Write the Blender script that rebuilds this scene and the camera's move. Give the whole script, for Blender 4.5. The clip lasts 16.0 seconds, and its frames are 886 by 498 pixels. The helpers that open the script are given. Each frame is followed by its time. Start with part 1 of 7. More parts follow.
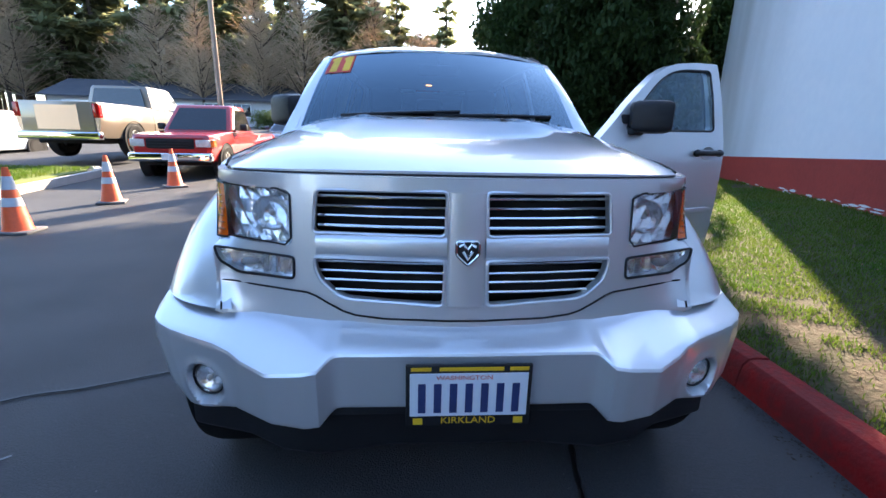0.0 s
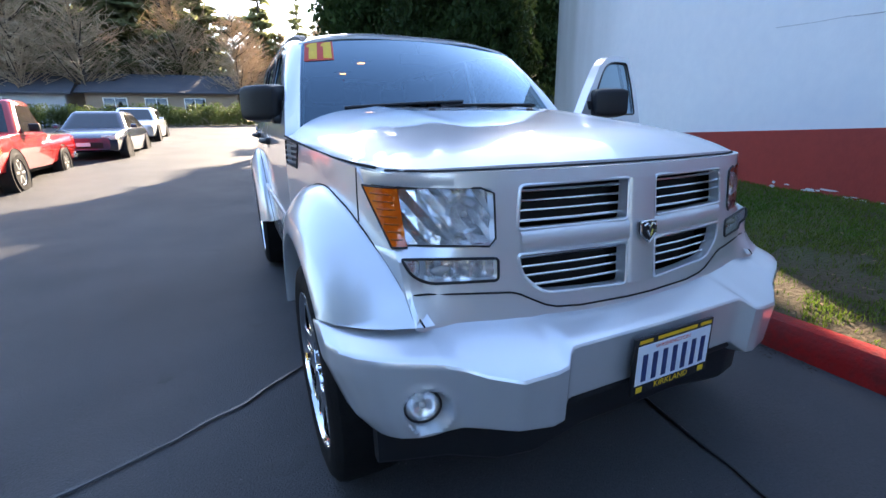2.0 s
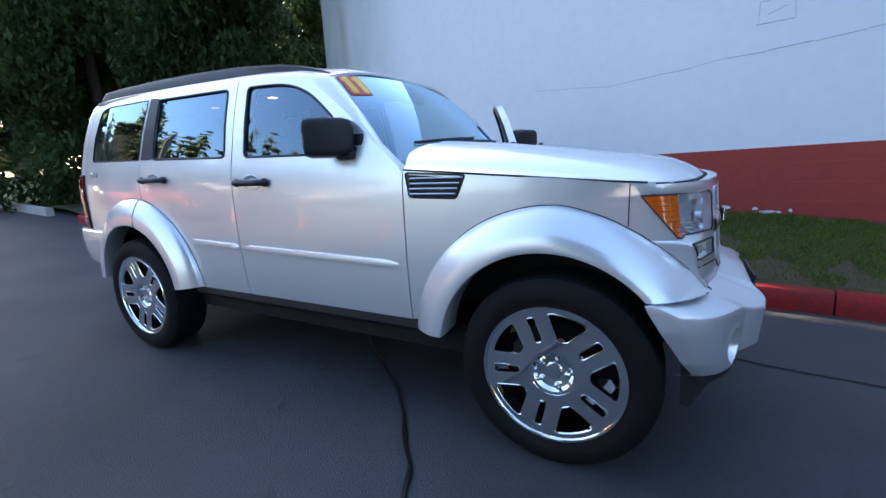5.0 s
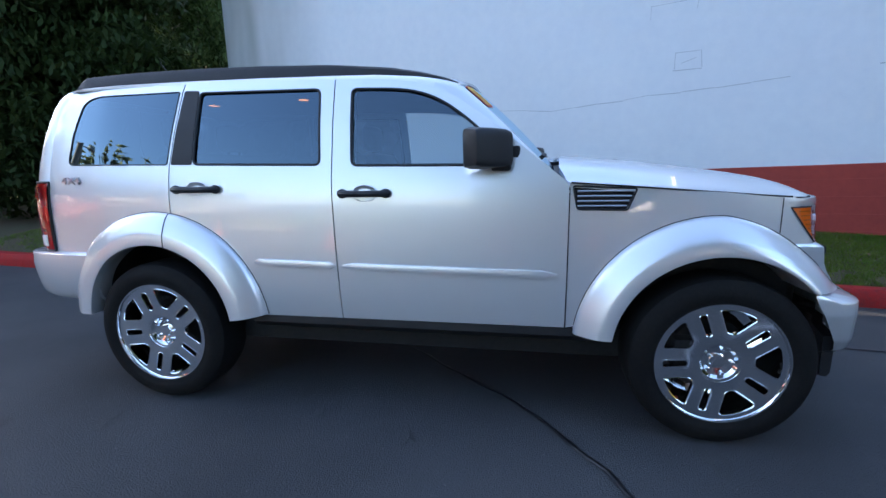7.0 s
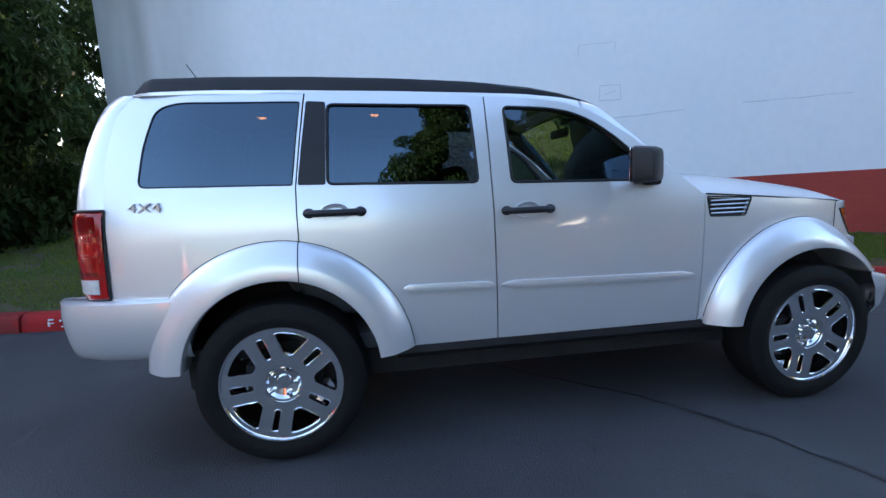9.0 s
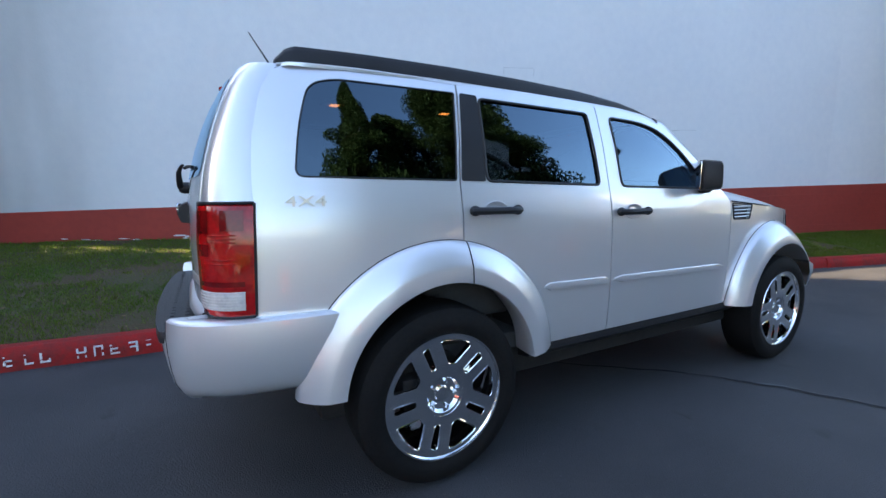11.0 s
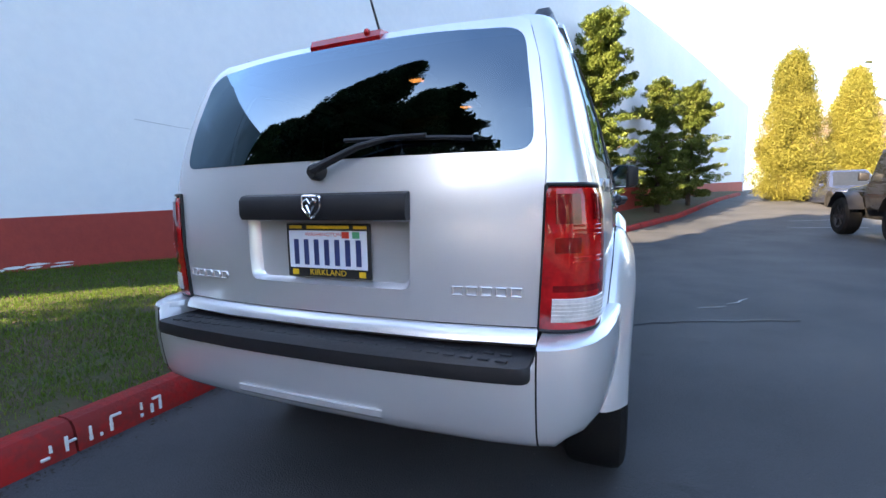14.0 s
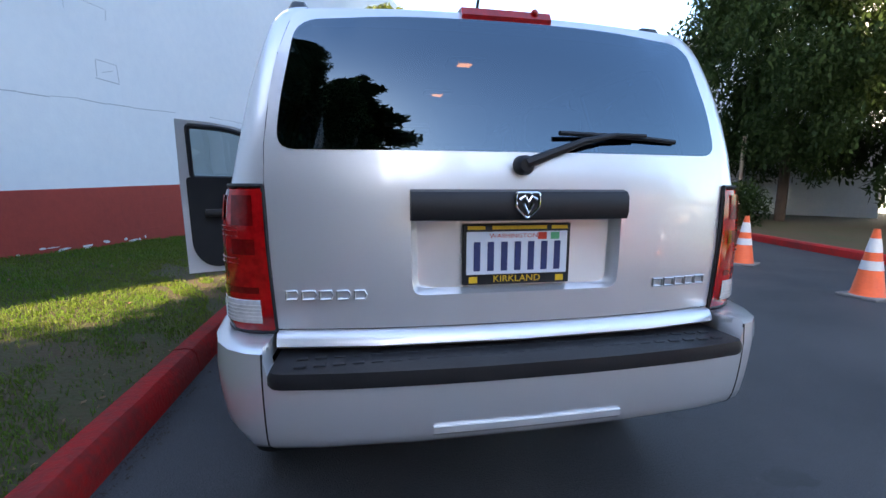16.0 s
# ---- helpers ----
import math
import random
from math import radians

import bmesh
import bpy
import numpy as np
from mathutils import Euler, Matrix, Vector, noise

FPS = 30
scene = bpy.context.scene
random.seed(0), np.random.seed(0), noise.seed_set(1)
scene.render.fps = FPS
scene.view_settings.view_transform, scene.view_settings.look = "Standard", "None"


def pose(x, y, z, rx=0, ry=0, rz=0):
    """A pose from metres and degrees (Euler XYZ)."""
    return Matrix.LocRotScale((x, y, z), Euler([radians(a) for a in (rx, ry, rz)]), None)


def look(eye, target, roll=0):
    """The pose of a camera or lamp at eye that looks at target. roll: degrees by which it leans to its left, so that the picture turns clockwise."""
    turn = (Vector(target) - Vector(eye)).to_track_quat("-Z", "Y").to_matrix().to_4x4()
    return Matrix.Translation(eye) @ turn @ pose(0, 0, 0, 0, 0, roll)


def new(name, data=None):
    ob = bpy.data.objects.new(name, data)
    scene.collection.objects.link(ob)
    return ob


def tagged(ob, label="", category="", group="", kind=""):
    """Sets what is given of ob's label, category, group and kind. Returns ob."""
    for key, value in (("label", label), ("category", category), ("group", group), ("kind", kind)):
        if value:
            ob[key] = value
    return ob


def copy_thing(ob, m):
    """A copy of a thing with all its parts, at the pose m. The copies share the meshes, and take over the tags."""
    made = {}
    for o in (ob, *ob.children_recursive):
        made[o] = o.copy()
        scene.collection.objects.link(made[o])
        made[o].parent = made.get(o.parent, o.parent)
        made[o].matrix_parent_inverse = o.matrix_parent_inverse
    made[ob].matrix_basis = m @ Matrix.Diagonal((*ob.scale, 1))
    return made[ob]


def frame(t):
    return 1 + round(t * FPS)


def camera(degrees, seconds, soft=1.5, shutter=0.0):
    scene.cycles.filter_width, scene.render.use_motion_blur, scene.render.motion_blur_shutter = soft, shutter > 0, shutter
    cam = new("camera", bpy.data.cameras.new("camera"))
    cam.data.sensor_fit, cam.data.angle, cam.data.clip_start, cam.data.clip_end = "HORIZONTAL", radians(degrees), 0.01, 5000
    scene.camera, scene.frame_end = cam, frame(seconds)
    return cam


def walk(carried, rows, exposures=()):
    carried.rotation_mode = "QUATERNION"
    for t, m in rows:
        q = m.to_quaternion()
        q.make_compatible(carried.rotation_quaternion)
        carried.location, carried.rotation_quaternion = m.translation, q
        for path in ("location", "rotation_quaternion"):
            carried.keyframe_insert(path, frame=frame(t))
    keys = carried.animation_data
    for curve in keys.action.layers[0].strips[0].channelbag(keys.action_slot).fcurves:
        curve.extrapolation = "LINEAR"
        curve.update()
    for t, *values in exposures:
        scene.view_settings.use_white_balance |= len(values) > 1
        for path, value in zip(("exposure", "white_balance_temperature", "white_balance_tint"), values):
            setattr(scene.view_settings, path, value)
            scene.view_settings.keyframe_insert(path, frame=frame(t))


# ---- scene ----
cam = camera(91.9, 16.0)

PATH = [
    (0, (-0.138, -1.65, 1.185), (-0.005, 0.28, 0.68), 1.3),
    (0.5, (-0.325, -1.598, 1.187), (0.016, 0.298, 0.649), -1.6),
    (1, (-0.539, -1.533, 1.201), (-0.072, 0.324, 0.62), -1.6),
    (1.5, (-0.801, -1.48, 1.206), (-0.118, 0.311, 0.637), -1.2),
    (2, (-1.042, -1.407, 1.193), (-0.219, 0.331, 0.642), -1.0),
    (2.5, (-1.282, -1.27, 1.197), (-0.247, 0.346, 0.634), -1.9),
    (3, (-1.513, -1.116, 1.192), (-0.336, 0.404, 0.643), -1.8),
    (3.5, (-1.764, -0.975, 1.194), (-0.43, 0.423, 0.679), -1.6),
    (3.7, (-1.861, -0.903, 1.189), (-0.477, 0.447, 0.678), -1.7),
    (5.8, (-2.565, 0.07, 1.219), (-0.742, 0.766, 0.783), -3.0),
    (6, (-2.599, 0.199, 1.223), (-0.766, 0.853, 0.763), -2.9),
    (6.5, (-2.708, 0.52, 1.233), (-0.81, 1.003, 0.83), -2.2),
    (7, (-2.788, 0.862, 1.235), (-0.854, 1.21, 0.865), -1.0),
    (7.5, (-2.825, 1.226, 1.248), (-0.869, 1.437, 0.884), -0.6),
    (8, (-2.844, 1.58, 1.255), (-0.873, 1.62, 0.917), -2.0),
    (8.5, (-2.853, 1.931, 1.261), (-0.879, 1.818, 0.956), -1.2),
    (9, (-2.807, 2.296, 1.26), (-0.851, 2.01, 0.959), -2.0),
    (9.2, (-2.771, 2.429, 1.263), (-0.824, 2.083, 0.969), -1.3),
    (11.5, (-2.158, 3.881, 1.22), (-0.538, 2.743, 0.938), -1.6),
    (12, (-1.905, 4.139, 1.208), (-0.431, 2.82, 0.917), -2.9),
    (12.5, (-1.653, 4.363, 1.2), (-0.332, 2.883, 0.943), -2.3),
    (13, (-1.412, 4.551, 1.191), (-0.248, 2.946, 0.929), -1.4),
    (13.5, (-1.134, 4.665, 1.175), (-0.154, 2.939, 0.932), -1.3),
    (14, (-0.848, 4.744, 1.163), (-0.091, 2.907, 0.933), -1.0),
    (14.5, (-0.547, 4.824, 1.184), (-0.037, 2.908, 0.926), 0.4),
    (15, (-0.218, 4.838, 1.186), (-0.016, 2.87, 0.892), -0.8),
    (15.5, (0.103, 4.809, 1.189), (0.065, 2.827, 0.93), -0.2),
    (16, (0.423, 4.777, 1.2), (0.063, 2.833, 0.903), 0.2),
]
walk(cam, [(t, look(eye, target, roll)) for t, eye, target, roll in PATH],
     exposures=[(0, 2.92, 6050, 13), (3, 2.95, 6300, 13), (9.2, 2.97, 6650, 13), (12.5, 2.98, 7050, 13), (14, 3.18, 6700, 13), (15, 3.15, 6750, 13), (16, 3.02, 6800, 13)])

# ---- light ----
SUN_AZ, SUN_EL = math.atan2(0.478, 0.878), radians(28)
world = bpy.data.worlds.new("sky")
scene.world = world
world.use_nodes = True
wn = world.node_tree
sky = wn.nodes.new("ShaderNodeTexSky")
sky.sky_type = "NISHITA"
sky.sun_disc = False
sky.sun_elevation, sky.sun_rotation = SUN_EL, SUN_AZ
sky.air_density, sky.dust_density, sky.ozone_density = 1.1, 1.3, 2.5
wn.nodes["Background"].inputs[1].default_value = 0.100
wn.links.new(sky.outputs[0], wn.nodes["Background"].inputs[0])
sun = new("sun", bpy.data.lights.new("sun", "SUN"))
sun.data.energy, sun.data.angle, sun.data.color = 4.3, radians(0.55), (1.0, 0.79, 0.55)
sun.matrix_world = look((30 * math.sin(SUN_AZ), 30 * math.cos(SUN_AZ), 30 * math.tan(SUN_EL)), (0, 0, 0))

# ---- materials ----
def material(name, color, rough=0.6, metal=0.0, color2=None, scale=4.0, fine=60.0, amount=0.5, bump=0.0, bump_scale=80.0,
             coat=0.0, spec=0.5, rough_var=0.0, random_value=0.0, transmission=0.0, ior=1.45, alpha=1.0, coat_ior=1.5):
    m = bpy.data.materials.new(name)
    m.use_nodes = True
    nt = m.node_tree
    b = nt.nodes["Principled BSDF"]
    def put(key, v):
        b.inputs[key].default_value = v
    put("Base Color", (*color, 1)), put("Roughness", rough), put("Metallic", metal), put("Coat Weight", coat)
    put("Specular IOR Level", spec), put("Transmission Weight", transmission), put("IOR", ior), put("Alpha", alpha)
    put("Coat Roughness", 0.03), put("Coat IOR", coat_ior)
    coords = nt.nodes.new("ShaderNodeTexCoord")
    def noise_node(s, detail=4.0):
        n = nt.nodes.new("ShaderNodeTexNoise")
        n.inputs["Scale"].default_value, n.inputs["Detail"].default_value = s, detail
        nt.links.new(coords.outputs["Object"], n.inputs["Vector"])
        return n
    out = None
    if color2 is not None:
        a, f = noise_node(scale), noise_node(fine, 2.0)
        mid = nt.nodes.new("ShaderNodeMath")
        mid.operation = "MULTIPLY_ADD"
        nt.links.new(f.outputs[0], mid.inputs[0])
        mid.inputs[1].default_value = 0.6
        nt.links.new(a.outputs[0], mid.inputs[2])
        ramp = nt.nodes.new("ShaderNodeMapRange")
        nt.links.new(mid.outputs[0], ramp.inputs[0])
        ramp.inputs[1].default_value, ramp.inputs[2].default_value = 0.8 - 0.35 * amount, 0.8 + 0.35 * amount
        mix = nt.nodes.new("ShaderNodeMix")
        mix.data_type = "RGBA"
        nt.links.new(ramp.outputs[0], mix.inputs[0])
        mix.inputs[6].default_value, mix.inputs[7].default_value = (*color, 1), (*color2, 1)
        out = mix.outputs[2]
    if random_value:
        info = nt.nodes.new("ShaderNodeObjectInfo")
        geo = nt.nodes.new("ShaderNodeNewGeometry")
        add = nt.nodes.new("ShaderNodeMath")
        add.operation = "ADD"
        nt.links.new(info.outputs["Random"], add.inputs[0])
        nt.links.new(geo.outputs["Random Per Island"], add.inputs[1])
        hsv = nt.nodes.new("ShaderNodeHueSaturation")
        rng = nt.nodes.new("ShaderNodeMapRange")
        nt.links.new(add.outputs[0], rng.inputs[0])
        rng.inputs[2].default_value = 2.0
        rng.inputs[3].default_value, rng.inputs[4].default_value = 1 - random_value, 1 + random_value
        nt.links.new(rng.outputs[0], hsv.inputs["Value"])
        hsv.inputs["Color"].default_value = (*color, 1)
        if out:
            nt.links.new(out, hsv.inputs["Color"])
        out = hsv.outputs[0]
    if out:
        nt.links.new(out, b.inputs["Base Color"])
    if rough_var:
        r = noise_node(scale * 2.3)
        rr = nt.nodes.new("ShaderNodeMapRange")
        nt.links.new(r.outputs[0], rr.inputs[0])
        rr.inputs[3].default_value, rr.inputs[4].default_value = max(rough - rough_var, 0), rough + rough_var
        nt.links.new(rr.outputs[0], b.inputs["Roughness"])
    if bump:
        bn = noise_node(bump_scale, 5.0)
        bp = nt.nodes.new("ShaderNodeBump")
        bp.inputs["Strength"].default_value, bp.inputs["Distance"].default_value = min(bump, 1.0), 0.01
        nt.links.new(bn.outputs[0], bp.inputs["Height"])
        nt.links.new(bp.outputs[0], b.inputs["Normal"])
    return m


def thin_glass(name, tint, rough=0.0, ior=1.5, gain=1.0, gloss=(1, 1, 1)):
    """A thin pane: tinted see-through, with mirror gloss by Fresnel, raised by gain and coloured by gloss."""
    m = bpy.data.materials.new(name)
    m.use_nodes = True
    nt = m.node_tree
    nt.nodes.clear()
    o = nt.nodes.new("ShaderNodeOutputMaterial")
    mix, tr, gl, fr = (nt.nodes.new(k) for k in ("ShaderNodeMixShader", "ShaderNodeBsdfTransparent", "ShaderNodeBsdfGlossy", "ShaderNodeFresnel"))
    tr.inputs[0].default_value = (*tint, 1)
    gl.inputs["Color"].default_value, gl.inputs["Roughness"].default_value = (*gloss, 1), rough
    fr.inputs[0].default_value = ior
    boost = nt.nodes.new("ShaderNodeMath")
    boost.operation, boost.use_clamp = "MULTIPLY", True
    boost.inputs[1].default_value = gain
    nt.links.new(fr.outputs[0], boost.inputs[0])
    nt.links.new(boost.outputs[0], mix.inputs[0])
    nt.links.new(tr.outputs[0], mix.inputs[1]), nt.links.new(gl.outputs[0], mix.inputs[2])
    nt.links.new(mix.outputs[0], o.inputs[0])
    return m


def leafy(name, a, b, scale=0.7, fine=6, through_light=0.45, vary=0.4, gloss=0.3):
    """Leaves that let part of the light through."""
    m = material(name, a, 0.6, color2=b, scale=scale, fine=fine, amount=0.8, random_value=vary, spec=gloss)
    nt = m.node_tree
    pb, o = nt.nodes["Principled BSDF"], nt.nodes["Material Output"]
    tl, mix = nt.nodes.new("ShaderNodeBsdfTranslucent"), nt.nodes.new("ShaderNodeMixShader")
    src = pb.inputs["Base Color"].links[0].from_socket
    nt.links.new(src, tl.inputs[0])
    mix.inputs[0].default_value = through_light
    nt.links.new(pb.outputs[0], mix.inputs[1]), nt.links.new(tl.outputs[0], mix.inputs[2])
    nt.links.new(mix.outputs[0], o.inputs[0])
    return m


M = {
    "asphalt": material("asphalt", (0.024, 0.026, 0.029), 0.72, color2=(0.060, 0.061, 0.064), scale=0.7, fine=110, amount=0.70, bump=0.8, bump_scale=140, rough_var=0.08),
    "grass": material("grass_soil", (0.046, 0.048, 0.016), 0.95, color2=(0.066, 0.044, 0.022), scale=1.6, fine=30, amount=0.5, bump=1.0, bump_scale=40),
    "blade": leafy("grass_blade", (0.066, 0.145, 0.012), (0.135, 0.165, 0.024), 1.3, 9, 0.45, 0.4),
    "wall_white": material("painted_wall_white", (0.74, 0.76, 0.78), 0.75, color2=(0.66, 0.69, 0.73), scale=0.6, fine=9, amount=0.9, bump=0.15, bump_scale=30),
    "wall_red": material("painted_wall_red", (0.36, 0.045, 0.030), 0.7, color2=(0.27, 0.035, 0.026), scale=1.0, fine=14, amount=0.8, bump=0.3, bump_scale=30),
    "kerb_red": material("kerb_red_paint", (0.33, 0.013, 0.012), 0.7, spec=0.25, color2=(0.19, 0.022, 0.020), scale=2.2, fine=26, amount=0.42, bump=0.5, bump_scale=50, random_value=0.12),
    "concrete": material("concrete", (0.42, 0.40, 0.37), 0.85, color2=(0.32, 0.31, 0.29), scale=2, fine=40, amount=0.8, bump=0.4, bump_scale=60),
    "bark": material("bark", (0.085, 0.060, 0.045), 0.95, color2=(0.05, 0.038, 0.03), scale=6, fine=40, amount=0.8, bump=1.0, bump_scale=30),
    # twigs of the distant trees, with the pale of haze put into the colour
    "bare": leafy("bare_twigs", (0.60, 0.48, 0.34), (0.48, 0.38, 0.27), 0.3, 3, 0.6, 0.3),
    "needle_dark": leafy("needles_dark", (0.022, 0.040, 0.014), (0.042, 0.070, 0.020), 0.7, 6, 0.25, 0.45, 0.1),
    # needles of the distant firs, lightened in colour to stand for haze
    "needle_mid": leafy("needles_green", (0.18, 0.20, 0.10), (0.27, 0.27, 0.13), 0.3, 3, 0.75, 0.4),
    "needle_lime": leafy("needles_lime", (0.055, 0.090, 0.018), (0.15, 0.175, 0.032), 0.8, 5, 0.25, 0.45),
    "thuja": leafy("thuja_gold_green", (0.20, 0.20, 0.035), (0.28, 0.25, 0.05), 0.8, 6, 0.4, 0.3),
    "hedge": leafy("hedge_leaf", (0.085, 0.13, 0.03), (0.16, 0.18, 0.045), 0.7, 5, 0.4, 0.35),
    "roof": material("roof_shingle", (0.045, 0.05, 0.065), 0.8, color2=(0.07, 0.07, 0.08), scale=0.8, fine=12, amount=0.8),
    "house_tan": material("house_tan", (0.30, 0.22, 0.16), 0.8, color2=(0.25, 0.19, 0.14), scale=0.8, fine=9, amount=0.8),
    "house_grey": material("house_grey", (0.36, 0.38, 0.40), 0.8, color2=(0.30, 0.31, 0.33), scale=0.8, fine=9, amount=0.8),
    "white_paint": material("white_paint", (0.72, 0.73, 0.73), 0.6, color2=(0.62, 0.63, 0.63), scale=1.5, fine=20, amount=0.8),
    "wood_pole": material("weathered_pole", (0.33, 0.26, 0.20), 0.9, color2=(0.24, 0.19, 0.15), scale=3, fine=25, amount=0.8, bump=0.5, bump_scale=20),
    "silver": material("silver_car_paint", (0.75, 0.76, 0.78), 0.36, metal=0.62, color2=(0.67, 0.68, 0.705), scale=1.0, fine=900, amount=0.9, coat=1.0, coat_ior=1.6),
    "black_plastic": material("black_plastic", (0.012, 0.012, 0.014), 0.45, spec=0.35, color2=(0.019, 0.019, 0.021), scale=6, fine=200, amount=0.8, bump=0.12, bump_scale=500),
    "rubber": material("tyre_rubber", (0.006, 0.006, 0.0065), 0.7, spec=0.15, color2=(0.013, 0.0125, 0.012), scale=5, fine=80, amount=0.8, bump=0.3, bump_scale=200),
    "underbody": material("underbody_black", (0.008, 0.008, 0.009), 0.9, color2=(0.018, 0.017, 0.016), scale=5, fine=40, amount=0.8),
    "chrome": material("chrome", (0.86, 0.87, 0.88), 0.06, metal=1.0, rough_var=0.03, scale=6),
    # the gloss colours of the panes add blue to the sky's reflection
    "glass": thin_glass("tinted_glass", (0.34, 0.40, 0.40), ior=1.5, gain=2.6, gloss=(0.60, 0.82, 1.0)),
    "glass_dark": thin_glass("dark_tinted_glass", (0.045, 0.052, 0.058), ior=1.55, gain=2.5, gloss=(0.56, 0.80, 1.0)),
    "glass_ws": thin_glass("windscreen_glass", (0.26, 0.34, 0.37), ior=1.52, gain=3.0, gloss=(0.62, 0.84, 1.0)),
    "lens": thin_glass("clear_lens", (0.99, 0.99, 1.0), ior=1.4),
    "amber": material("amber_lens", (0.80, 0.135, 0.005), 0.12, color2=(0.62, 0.085, 0.004), scale=20, fine=90, amount=0.8, coat=0.8),
    "amber_dark": material("amber_lens_dark", (0.42, 0.085, 0.006), 0.2, color2=(0.34, 0.07, 0.006), scale=20, fine=90, amount=0.8, coat=0.5),
    "red_lens": material("red_lens", (0.46, 0.007, 0.008), 0.1, color2=(0.22, 0.003, 0.004), scale=16, fine=60, amount=0.7, coat=0.6, spec=0.3),
    "red_dark": material("red_lens_dark", (0.20, 0.004, 0.005), 0.1, color2=(0.10, 0.002, 0.003), scale=22, fine=70, amount=0.8, coat=0.5, spec=0.3),
    "reflector": material("lamp_reflector", (0.95, 0.96, 0.97), 0.13, metal=0.75, color2=(0.82, 0.84, 0.87), scale=30, fine=120, amount=0.8, bump=0.25, bump_scale=60),
    "white_lens": material("white_lens", (0.62, 0.60, 0.58), 0.15, color2=(0.45, 0.44, 0.43), scale=20, fine=80, amount=0.8, coat=0.8),
    "interior": material("interior_cloth", (0.036, 0.038, 0.041), 0.85, color2=(0.055, 0.057, 0.06), scale=6, fine=120, amount=0.8),
    "headliner": material("headliner_cloth", (0.16, 0.165, 0.17), 0.9, color2=(0.13, 0.135, 0.14), scale=6, fine=120, amount=0.8),
    "orange": material("cone_orange", (0.80, 0.115, 0.022), 0.5, color2=(0.66, 0.09, 0.02), scale=5, fine=40, amount=0.8),
    "reflective": material("cone_band", (0.62, 0.63, 0.64), 0.45, color2=(0.5, 0.51, 0.52), scale=8, fine=60, amount=0.8),
    "red_paint": material("red_truck_paint", (0.42, 0.02, 0.02), 0.25, color2=(0.36, 0.018, 0.018), scale=1, fine=60, amount=0.8, coat=1.0),
    "navy_paint": material("navy_car_paint", (0.022, 0.03, 0.06), 0.25, color2=(0.03, 0.038, 0.07), scale=1, fine=60, amount=0.8, coat=1.0),
    "tan_paint": material("champagne_truck_paint", (0.30, 0.25, 0.19), 0.3, metal=0.4, color2=(0.27, 0.225, 0.17), scale=1, fine=60, amount=0.8, coat=1.0),
    "black_paint": material("black_car_paint", (0.012, 0.012, 0.014), 0.25, color2=(0.02, 0.02, 0.022), scale=1, fine=60, amount=0.8, coat=0.8),
    "tar": material("crack_sealer", (0.008, 0.008, 0.009), 0.28, color2=(0.014, 0.014, 0.015), scale=4, fine=50, amount=0.8),
    "chalk": material("scratch_pale", (0.36, 0.37, 0.38), 0.9, color2=(0.2, 0.21, 0.22), scale=5, fine=60, amount=0.9),
    "yellow": material("yellow_print", (0.80, 0.50, 0.02), 0.5, color2=(0.7, 0.42, 0.02), scale=8, fine=60, amount=0.6),
    "plate_white": material("plate_white", (0.70, 0.74, 0.80), 0.4, color2=(0.62, 0.68, 0.77), scale=5, fine=30, amount=0.7),
    "plate_blue": material("plate_blue", (0.025, 0.04, 0.13), 0.4, color2=(0.035, 0.05, 0.15), scale=8, fine=60, amount=0.6),
    "sticker_red": material("sticker_red", (0.62, 0.05, 0.02), 0.5, color2=(0.52, 0.04, 0.02), scale=8, fine=60, amount=0.6),
    "stain": material("oil_stain", (0.028, 0.029, 0.031), 0.7, color2=(0.050, 0.051, 0.052), scale=8, fine=120, amount=0.9, bump=0.6, bump_scale=160),
    "dead_leaf": material("dead_leaf", (0.20, 0.12, 0.06), 0.85, color2=(0.12, 0.08, 0.045), scale=6, fine=40, amount=0.9, random_value=0.3),
    "wall_mark": material("wall_hairline", (0.48, 0.50, 0.53), 0.9, color2=(0.40, 0.42, 0.45), scale=6, fine=40, amount=0.8),
    "cone_base": material("cone_base_rubber", (0.12, 0.12, 0.125), 0.8, color2=(0.20, 0.19, 0.18), scale=6, fine=60, amount=0.8),
    "wheel_metal": material("alloy_wheel", (0.55, 0.56, 0.57), 0.3, metal=0.9, color2=(0.48, 0.49, 0.5), scale=6, fine=60, amount=0.8),
    "car_window": material("car_window_dark", (0.015, 0.018, 0.02), 0.05, color2=(0.02, 0.022, 0.025), scale=2, fine=20, amount=0.8, coat=0.6),
    "lawn": material("lawn_sunlit", (0.13, 0.17, 0.035), 0.95, color2=(0.17, 0.18, 0.055), scale=1.2, fine=25, amount=0.7, bump=1.0, bump_scale=40),
    "gutter_dirt": material("gutter_dirt", (0.05, 0.038, 0.028), 0.95, color2=(0.022, 0.019, 0.016), scale=6, fine=40, amount=0.9, random_value=0.3),
    "grit": material("grit", (0.16, 0.155, 0.15), 0.9, color2=(0.09, 0.09, 0.09), scale=5, fine=60, amount=0.8),
    "lamp_warm": material("dome_lamp_glass", (0.8, 0.6, 0.4), 0.4, color2=(0.7, 0.5, 0.3), scale=20, fine=90),
    "green_sticker": material("green_sticker", (0.10, 0.42, 0.20), 0.5, color2=(0.08, 0.36, 0.17), scale=8, fine=60, amount=0.6),
}

